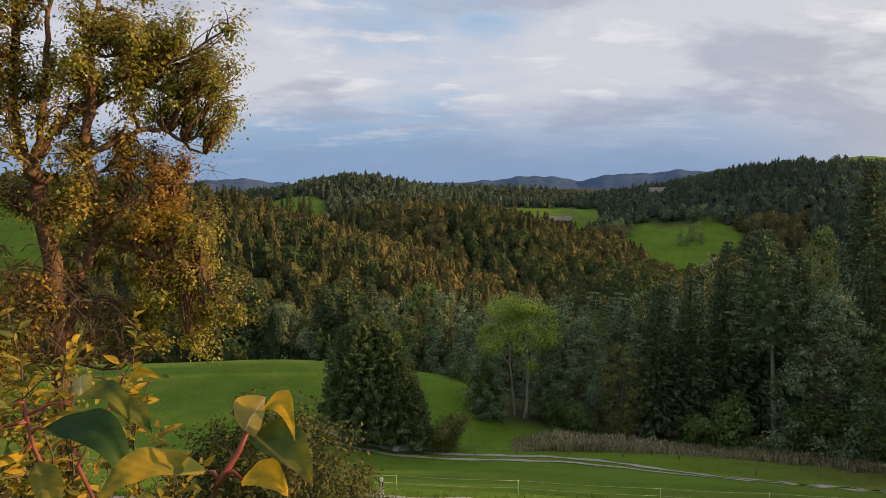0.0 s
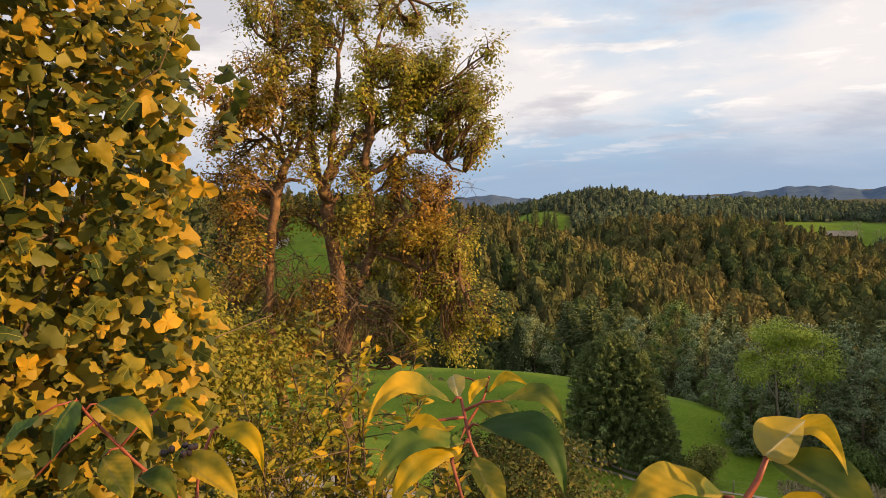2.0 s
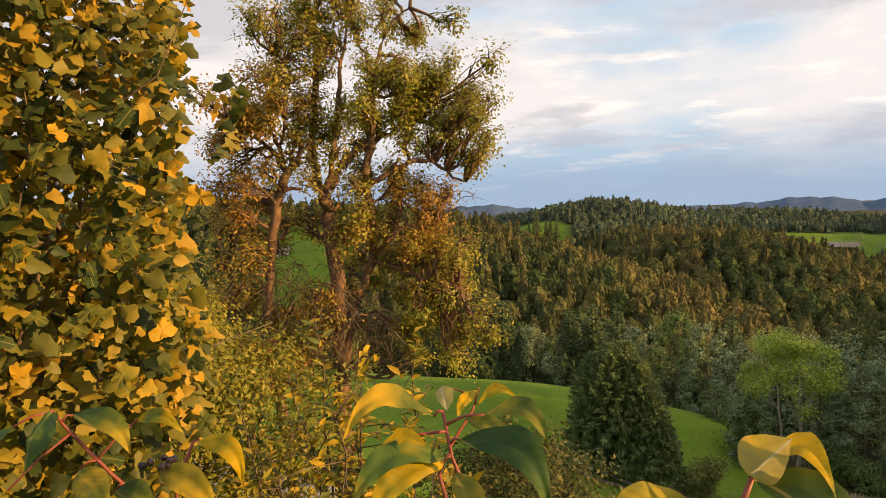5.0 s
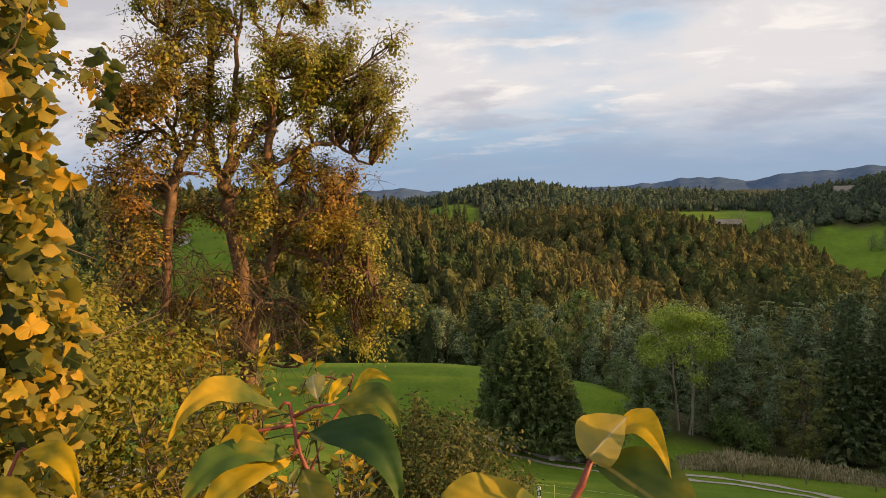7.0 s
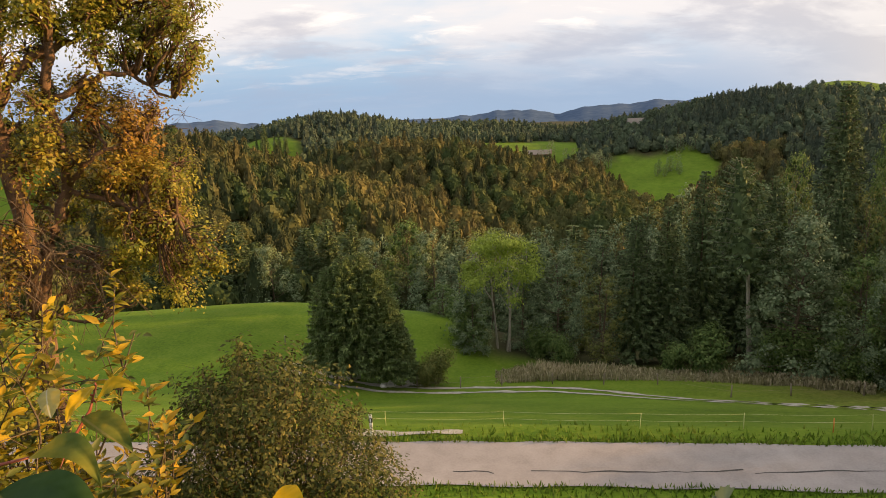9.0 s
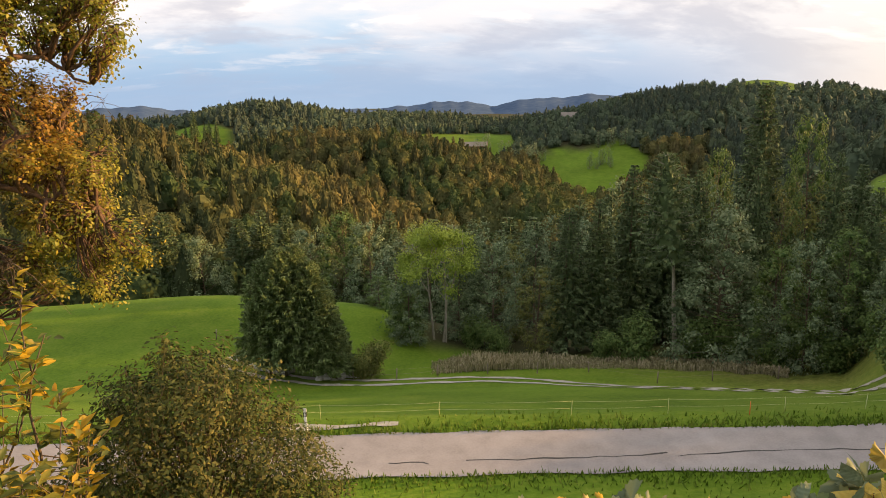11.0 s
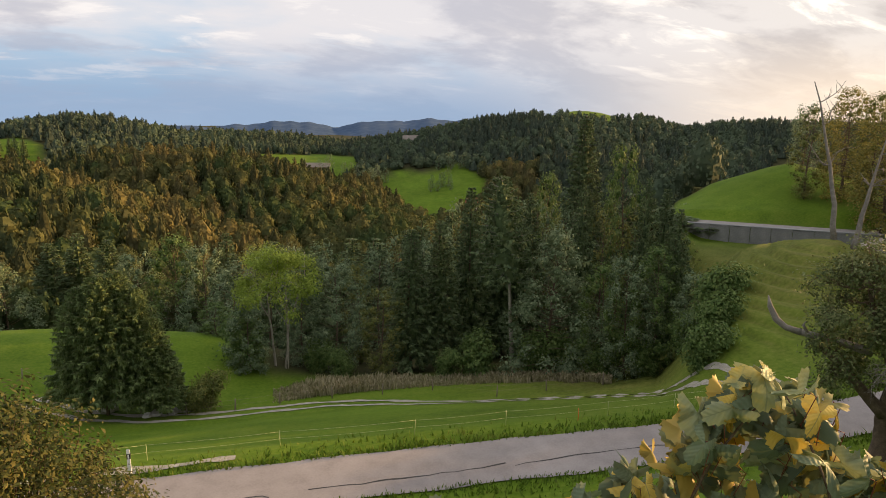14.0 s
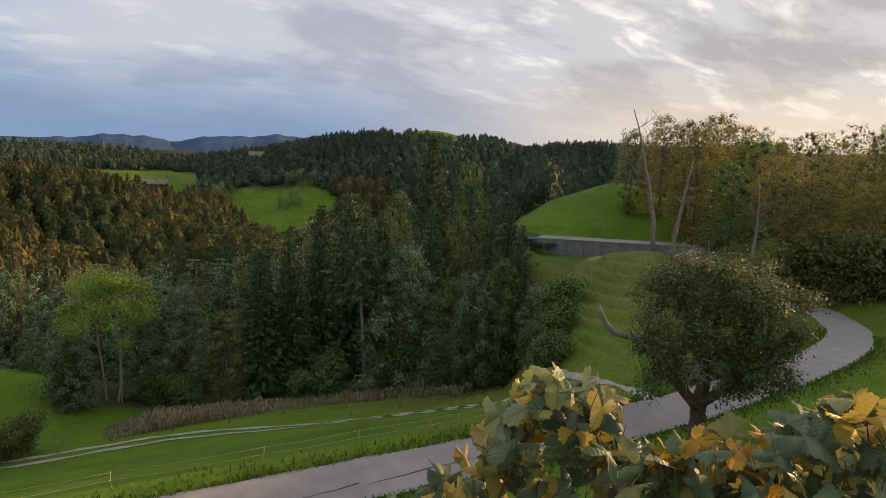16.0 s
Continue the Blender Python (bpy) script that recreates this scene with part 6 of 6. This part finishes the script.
TWIG_LEFT = [(-0.698, 0.416, 12.28, -0.68, 0.37, 12.24, 0.22, 0.16, 0), (-0.686, 0.428, 12.274, -0.623, 0.434, 12.238, 0.18, 0.21, 1), (-0.645, 0.466, 12.26, -0.592, 0.469, 12.251, 0.16, 0.22, 3), (-0.599, 0.496, 12.232, -0.537, 0.487, 12.194, 0.17, 0.3, 3), (-0.673, 0.419, 12.224, -0.627, 0.405, 12.192, 0.31, 0.11, 2), (-0.621, 0.467, 12.211, -0.553, 0.465, 12.176, 0.22, 0.16, 1), (-0.717, 0.389, 12.272, -0.707, 0.341, 12.255, 0.22, 0.21, 0), (-0.708, 0.372, 12.218, -0.697, 0.33, 12.212, 0.29, 0.19, 3), (-0.647, 0.436, 12.2, -0.594, 0.431, 12.181, 0.23, 0.23, 2)]
TWIG_EDGE = [(-0.401, 0.119, 12.465, -0.376, 0.116, 12.431, 0.25, 0.14, 3), (-0.4, 0.118, 12.439, -0.373, 0.108, 12.395, 0.14, 0.04, 5)]


def bowed_leaf(seed, mat, width, bow, side):
    """A drawn-out oval blade whose base and tip lie on +Y; it arches off that line, and sideways to the side given."""
    rnd = np.random.RandomState(seed)
    rows, cols = 19, np.linspace(-1, 1, 9)
    t = np.linspace(0, 1, rows)[:, None]
    prof = np.sin(math.pi * t ** 0.85) ** 0.75 * (1 - 0.2 * t) * 1.08
    prof[-1] = 0.0
    prof[0] = 0.05
    arc = 4 * t * (1 - t) * (1 + 0.35 * (t - 0.5))
    x = prof * width * cols + side * bow * 0.8 * arc
    y = t + 0 * cols + 0.02 * prof * np.abs(cols)
    ph = rnd.uniform(0, 6.28, 2)
    z = bow * 0.7 * arc + prof * width * (0.42 * np.abs(cols) - 0.25 * cols ** 2) + 0.02 * np.sin(t * 11 + ph[0]) * cols + 0.014 * np.sin(t * 23 + 3 * cols + ph[1]) * np.abs(cols)
    c = len(cols)
    i, j = np.meshgrid(np.arange(rows - 1), np.arange(c - 1), indexing="ij")
    q = np.stack([i * c + j, i * c + j + 1, (i + 1) * c + j + 1, (i + 1) * c + j], -1).reshape(-1, 4)
    b = Buf()
    b.add(np.stack([x, y, z], -1), q=q, tint=(np.abs(cols)[None] + 0 * t).ravel())
    return b.mesh("leaf", mat, True, attr="rim")


def dogwood(label, stems, rows, seed, root=(0.0, 0.45)):
    e = thing("dogwood_twig", label, "dogwood twig", "dogwood twigs before the garden")
    b = Buf()
    for line in stems:
        # each stem comes up from the shrub on the slope below
        lo = np.array(line[0]) + [root[0], root[1], -0.9]
        full = np.array([lo, (lo + np.array(line[0])) / 2 + [0.02, -0.05, 0.05], *line])
        n = len(full)
        b.tube(full, np.concatenate([[0.0034, 0.0028], np.linspace(0.0022, 0.0013, n - 2)]), 8)
    pts = np.concatenate([np.linspace(np.array(a), np.array(c), 8) for line in stems for a, c in zip(line[:-1], line[1:])])
    for bx, by, bz, *_ in rows:
        p = np.array((bx, by, bz))
        near = pts[np.argmin(np.linalg.norm(pts - p, axis=1))]
        b.tube([near, (near + p) / 2 + [0, 0, 0.003], p], (0.0014, 0.0011, 0.0009), 6)
    part("stem", b.mesh("stem", M["red_stem"], True), e, "thin reddish stem")
    for i, (bx, by, bz, tx, ty, tz, w, bow, c) in enumerate(rows):
        base, tip = Vector((bx, by, bz)), Vector((tx, ty, tz))
        to_air = Vector((0.15, -0.8, 0.62)) + Vector((0.15 * math.sin(i * 1.7), 0, 0.2 * math.sin(i * 2.3)))
        m = leaf_pose(base, tip, to_air)
        o = part("leaf", bowed_leaf(seed + i, DOG[c], w * 0.88, bow, 1.0 if m[2][0] > 0 else -1.0), e)
        o.matrix_world = m
    return e


dogwood("dogwood twig with drooping green and yellow leaves", [[(-0.269, 0.41, 12.224), (-0.282, 0.419, 12.252), (-0.295, 0.424, 12.275), (-0.304, 0.432, 12.307)]], TWIG_MID, 3)
dogwood("dogwood twig tip with small green and golden leaves", [[(-0.4, 0.665, 12.151), (-0.387, 0.685, 12.187), (-0.369, 0.703, 12.218), (-0.364, 0.712, 12.241)]], TWIG_BACK, 23)
dogwood("dogwood twig with a bright yellow folded leaf on top", [[(-0.118, 0.289, 12.297), (-0.112, 0.294, 12.308), (-0.103, 0.301, 12.322), (-0.098, 0.306, 12.334)]], TWIG_RIGHT, 63)
left = dogwood("dogwood branch with red stems, yellow leaves and dark berries", [[(-0.614, 0.453, 12.174), (-0.654, 0.437, 12.216), (-0.689, 0.42, 12.265), (-0.698, 0.416, 12.28)], [(-0.602, 0.463, 12.171), (-0.606, 0.475, 12.201), (-0.602, 0.494, 12.232), (-0.597, 0.498, 12.233)]], TWIG_LEFT, 83)
dogwood("dogwood twig with large yellow and brownish leaves", [[(-0.398, 0.105, 12.39), (-0.401, 0.112, 12.422), (-0.401, 0.119, 12.465)]], TWIG_EDGE, 103, (-0.25, 0.1))
bm = bmesh.new()
bmesh.ops.create_uvsphere(bm, u_segments=10, v_segments=7, radius=0.0034)
berry = bm_mesh("berry", bm, M["berry"])
rb = random.Random(4)
for i in range(14):
    o = part("berry", berry, left, "dark berry" if i == 0 else "")
    o.matrix_world = Matrix.Translation((-0.624 + rb.uniform(-0.018, 0.018), 0.467 + rb.uniform(-0.01, 0.01), 12.217 + rb.uniform(-0.004, 0.006)))

# ---------------------------------------------------------------- maple beside the terrace
M["maple"] = close_leaf_material("maple_leaf", ((0.04, 0.06, 0.015), (0.1, 0.108, 0.02), (0.19, 0.168, 0.024), (0.3, 0.22, 0.026), (0.48, 0.28, 0.03)), (0.26, 0.24, 0.06), 0.45, 0.35, 0.6, 6, 0.0002)
M["maple_rest"] = material("maple_foliage", ((0.035, 0.052, 0.013), (0.095, 0.102, 0.018), (0.2, 0.17, 0.023), (0.41, 0.245, 0.026)), 1.6, 0.55, by_piece=0.75, through_light=0.35)


def lobed_leaf(seed, points=13):
    """A small lobed blade as a fan round its middle; the stalk joins at the origin."""
    rnd = np.random.RandomState(seed)
    th = np.linspace(-2.6, 2.6, points)
    r = 0.46 + 0.16 * np.cos(th * 2.42) + rnd.uniform(-0.04, 0.04, points)
    rim = np.stack([r * np.sin(th), 0.42 + r * np.cos(th), -0.3 * r ** 2 + rnd.uniform(-0.17, 0.17, points)], 1)
    v = np.concatenate([[(0, 0.42, 0.03), (0, 0, 0)], rim])
    f = [(0, 2 + i, 3 + i) for i in range(points - 1)] + [(0, 1 + points, 1), (0, 1, 2)]
    return v, [t[::-1] for t in f]


def maple():
    rnd = np.random.RandomState(77)
    e = thing("maple_bush", "dense field maple with yellowing lobed leaves in evening sun", "maple bush")
    stems = Buf()
    foot = np.array([*polar(-62, 3.7), 9.3])
    for i in range(26):
        az, d = rnd.uniform(-76, -48), rnd.uniform(2.8, 4.4)
        top = np.array([*polar(az, d), rnd.uniform(11.5, 15.4)])
        line = bend(rnd, foot + rnd.normal(0, 0.25, 3) * [1, 1, 0], top, 9, 0.06)
        stems.tube(line, np.linspace(0.02, 0.004, 9), 6)
        for k in range(3, 9):
            for _ in range(2):
                q = line[k] + rnd.normal(0, 0.35, 3)
                stems.tube(bend(rnd, line[k], q, 4, 0.1), (0.008, 0.006, 0.004, 0.002), 4)
    part("stem", stems.mesh("stem", M["bark"], True), e)
    temps = []
    for i in range(5):
        v, f = lobed_leaf(200 + i, 21)
        b = Buf()
        b.add(v, t=f)
        temps.append(b.mesh("leaf", M["maple"], True))
    plain = [lobed_leaf(210 + i, 9) for i in range(4)]
    rest = Buf()
    n = 21000
    az = rnd.uniform(-67, -38.5, n)
    d = 2.6 + 1.9 * rnd.uniform(0, 1, n) ** 1.2
    z = rnd.uniform(10.0, 15.2, n)
    # sprays of leaves lie in flat layers along the twigs
    layer = 0.24 + 0.05 * np.sin(az * 0.7)
    z = np.round((z + 0.5 * np.sin(az * 0.31 + d * 2)) / layer) * layer - 0.5 * np.sin(az * 0.31 + d * 2) + rnd.normal(0, 0.055, n)
    edge = -42.6 - 2.2 * np.sin(z * 2.3) - 1.6 * np.sin(z * 5.1 + 1) - 1.5 * smooth(11.6, 10.6, z) - 1.5 * smooth(12.6, 13.6, z)
    gap = np.sin(az * 0.55 + z * 1.7) + np.sin(z * 3.1 - az * 0.8) + 0.6 * np.sin(d * 6)
    keep = (az < edge) & (gap > -1.75 + 1.2 * smooth(-46, -40, az) + 0.5 * smooth(12.8, 14.2, z))
    az, d, z = az[keep], d[keep], z[keep]
    order = np.argsort(d)
    for rank, i in enumerate(order):
        base = Vector((*polar(az[i], d[i]), z[i]))
        ln = rnd.uniform(0.045, 0.09)
        a = rnd.uniform(0, 6.28)
        way = Vector((math.cos(a) + 0.3, math.sin(a) - 0.2, rnd.uniform(-1.5, -0.2))).normalized()
        face = Vector((0.5, -0.45, 0.6)) + Vector(rnd.normal(0, 0.4, 3))
        m = leaf_pose(base, base + way * ln, face)
        if rank < 300:
            o = part("leaf", temps[i % 5], e)
            o.matrix_world = m
        else:
            mm = np.array(m)
            v, f = plain[i % 4]
            rest.add(v @ mm[:3, :3].T + mm[:3, 3], t=f)
    o = part("foliage", rest.mesh("foliage", M["maple_rest"], True), e)
    o["kind"] = "stuff"


maple()

# ---------------------------------------------------------------- yellow shrub on the slope
M["lance"] = close_leaf_material("yellow_shrub_leaf", ((0.1, 0.125, 0.02), (0.2, 0.19, 0.02), (0.34, 0.26, 0.02), (0.48, 0.31, 0.025)), (0.45, 0.33, 0.06), 0.45, 0.4, 0.5, 6, 0.0005)
M["lance_rest"] = material("yellow_shrub_foliage", ((0.06, 0.085, 0.016), (0.14, 0.145, 0.018), (0.26, 0.21, 0.02), (0.42, 0.26, 0.022)), 2.5, 0.5, by_piece=0.75, through_light=0.4)


def yellow_shrub(label, foot, tips, seed, per_stem, ln, singles):
    rnd = np.random.RandomState(seed)
    e = thing("yellow_shrub", label, "shrub")
    wood, rest = Buf(), Buf()
    temps = [leaf_mesh("leaf", M["lance"], seed + i, 0.19, 0.2 + 0.1 * i, 0.3, 0.015, 7) for i in range(3)]
    rv, rq = leaf_grid(seed + 9, 0.19, 0.28, 0.3, 0.015, 4)
    made = 0
    for tip in tips:
        f = np.array(foot) + rnd.normal(0, 0.22, 3) * [1, 1, 0]
        line = bend(rnd, f, np.array(tip), 12, 0.03)
        wood.tube(line, np.linspace(0.014, 0.003, 12), 6)
        for k in range(per_stem):
            t = 1 - (k / per_stem) ** 1.1 * 0.75
            p = np.array([np.interp(t, np.linspace(0, 1, 12), line[:, i]) for i in range(3)])
            side = rnd.uniform() < 0.45 and t < 0.93
            if side:
                q = p + rnd.normal(0, 0.16, 3) + [0, 0, 0.08]
                wood.tube([p, (p + q) / 2 + [0, 0, 0.02], q], (0.004, 0.003, 0.002), 4)
            else:
                q = p
            for _ in range(5 if side else 2):
                a = rnd.uniform(0, 6.28)
                way = Vector((math.cos(a), math.sin(a), rnd.uniform(0.1, 1.1))).normalized()
                base = Vector(q + rnd.normal(0, 0.015, 3))
                m = leaf_pose(base, base + way * ln * rnd.uniform(0.6, 1.25), Vector((0.3, -0.2, 0.8)) + Vector(rnd.normal(0, 0.35, 3)))
                if made < singles and t > 0.45:
                    part("leaf", temps[made % 3], e).matrix_world = m
                    made += 1
                else:
                    mm = np.array(m)
                    rest.add(rv @ mm[:3, :3].T + mm[:3, 3], q=rq)
    part("stem", wood.mesh("stem", M["bark"], True), e)
    part("foliage", rest.mesh("foliage", M["lance_rest"], True), e)["kind"] = "stuff"


rs = random.Random(8)
TIPS = [(-2.07, 3.19, 11.5), (-1.92, 3.33, 11.62), (-1.62, 3.50, 11.70), (-1.35, 3.36, 10.95), (-1.55, 3.48, 11.4), (-1.5, 3.42, 11.1), (-2.15, 3.23, 11.83), (-2.45, 2.9, 11.4), (-2.26, 3.09, 11.55), (-1.89, 3.27, 11.35), (-2.33, 2.93, 11.2), (-1.7, 3.1, 10.9)]
more = [(-2.0 + rs.uniform(-0.6, 0.7), 3.25 + rs.uniform(-0.5, 0.4), rs.uniform(10.3, 11.2)) for _ in range(16)]
yellow_shrub("slender shrub with upright shoots of golden yellow leaves", (-2.05, 3.4, float(land(-2.05, 3.4)) - 0.1), TIPS + more, 301, 52, 0.085, 290)

# ---------------------------------------------------------------- vine over the terrace rail
M["vine"] = close_leaf_material("vine_leaf", ((0.13, 0.17, 0.1), (0.19, 0.235, 0.13), (0.26, 0.29, 0.14), (0.36, 0.35, 0.13), (0.58, 0.42, 0.09)), (0.2, 0.22, 0.11), 0.42, 0.2, 0.5, 5, 0.002)
M["vine_gold"] = close_leaf_material("vine_leaf_golden", ((0.3, 0.22, 0.03), (0.48, 0.3, 0.03), (0.55, 0.33, 0.05), (0.45, 0.22, 0.05)), (0.5, 0.38, 0.12), 0.7, 0.35, 0.5, 5, 0.002)


def vine_leaf(seed, mat):
    """A lobed, toothed, wavy blade; its stalk joins at the origin and the middle lobe points along +Y."""
    rnd = np.random.RandomState(seed)
    n = 44
    th = np.linspace(-2.65, 2.65, n)
    r = 0.62 + 0.3 * np.cos(th * 2.42) * np.cos(th * 0.25) + 0.05 * np.where(np.arange(n) % 2, 1, -1)
    r = r * (1 - 0.12 * np.abs(th) / 2.65) + rnd.normal(0, 0.015, n)
    rings = (0.0, 0.35, 0.7, 1.0)
    wave = rnd.uniform(0, 6.28, 3)
    v, q, t = [(0, 0.08, 0)], [], []
    for k in rings[1:]:
        for a, rr in zip(th, r):
            x, y = rr * k * math.sin(a), 0.08 + rr * k * math.cos(a)
            z = 0.26 * k * k * math.sin(2.4 * a + wave[0]) * rnd.uniform(0.7, 1.1) - 0.26 * k * k * (1 + 0.4 * math.sin(a + wave[1])) + 0.05 * math.sin(5 * a + wave[2]) * k
            v.append((x, y, z))
    for i in range(n - 1):
        t.append((0, 1 + i, 2 + i))
        for k in range(2):
            a = 1 + k * n + i
            q.append((a, a + 1, a + n + 1, a + n))
    b = Buf()
    b.add(v, q=q, t=[f[::-1] for f in t])
    return b.mesh("leaf", mat, True)


def vine_at(az, d):
    """A place on the vine's arc along the terrace."""
    k = float(smooth(30, 42, az))
    x, y = polar(az, d)
    return x + 0.04 + 0.237 * k, y + 0.03 - 0.093 * k


def vine():
    rnd = np.random.RandomState(55)
    e = thing("grape_vine", "grape vine with grey green and golden leaves in low sun", "grape vine")
    temps = [vine_leaf(400 + i, M["vine"]) for i in range(5)]
    gold = [vine_leaf(410 + i, M["vine_gold"]) for i in range(3)]
    low_v = [np.array([c.co for c in t.vertices]) for t in temps[:2]]
    low_f = [[tuple(p.vertices) for p in t.polygons] for t in temps[:2]]
    prof_az, prof_el = (12, 16, 20, 26, 30, 33, 36, 39, 42, 45, 48, 51, 53, 56, 59, 62, 66, 70, 80), (-36, -34, -33, -32, -32.5, -32.5, -30, -25.5, -20, -18.6, -19.0, -20, -23.5, -23.5, -21.5, -21, -18.5, -16, -15)
    rest, stalks = Buf(), Buf()
    for i in range(800):
        az = rnd.uniform(13, 77)
        top = float(np.interp(az, prof_az, prof_el))
        el = top - abs(rnd.normal(0, 1)) * 6.0 - 0.8
        if el < -46:
            continue
        deep = i >= 300
        d = 1.62 + rnd.uniform(0, 0.3) + (0.15 if deep else 0) + 0.012 * (top - el)
        base = Vector((*vine_at(az, d), 12.545 + d * math.tan(radians(el))))
        size = rnd.uniform(0.08, 0.145) * d / 2.6
        a = rnd.uniform(0, 6.28)
        way = Vector((math.cos(a), math.sin(a), rnd.uniform(-1.0, -0.1))).normalized()
        face = Vector((0.1, -0.72, 0.6)) + Vector(rnd.normal(0, 0.45, 3))
        # golden leaves, more along the top, where low-sun rim light goes into leaf colour
        glow = rnd.uniform() < 0.12 + 0.4 * smooth(2.5, 0.5, top - el)
        m = leaf_pose(base, base + way * size * (0.7 if glow else 1.0), face)
        if deep:
            mm = np.array(m)
            k = i % 2
            rest.add(low_v[k] @ mm[:3, :3].T + mm[:3, 3], q=[f for f in low_f[k] if len(f) == 4], t=[f for f in low_f[k] if len(f) == 3])
        else:
            part("leaf", (gold if glow else temps)[rnd.randint(3 if glow else 5)], e).matrix_world = m
        if i % 2 == 0:
            p = np.array(base)
            stalks.tube([p, p - np.array(way) * 0.035 - [0, 0, 0.035], p - [0, 0, 0.09]], (0.0015, 0.0013, 0.0013), 4)
    part("foliage", rest.mesh("foliage", M["vine_rest"], True), e)["kind"] = "stuff"
    part("leaf_stalk", stalks.mesh("leaf_stalk", M["red_stem"], True), e)["kind"] = "stuff"
    for k in range(7):
        a0, a1 = rnd.uniform(26, 74), rnd.uniform(-9, 9)
        pts = []
        for t in np.linspace(0, 1, 9):
            az = a0 + a1 * t
            top = float(np.interp(az, prof_az, prof_el))
            d = 1.8 + 0.06 * math.sin(3 * t + k)
            pts.append((*vine_at(az, d), 12.5 + d * math.tan(radians(top - 9 + 8.5 * t))))
        b = Buf()
        b.tube(np.array(pts), np.linspace(0.005, 0.002, 9), 6)
        part("cane", b.mesh("cane", M["bark"], True), e, "brown cane" if k == 0 else "")


M["vine_rest"] = material("vine_foliage", ((0.09, 0.13, 0.075), (0.14, 0.18, 0.1), (0.22, 0.23, 0.1), (0.46, 0.33, 0.06)), 3.0, 0.55, by_piece=0.7, through_light=0.28)
vine()
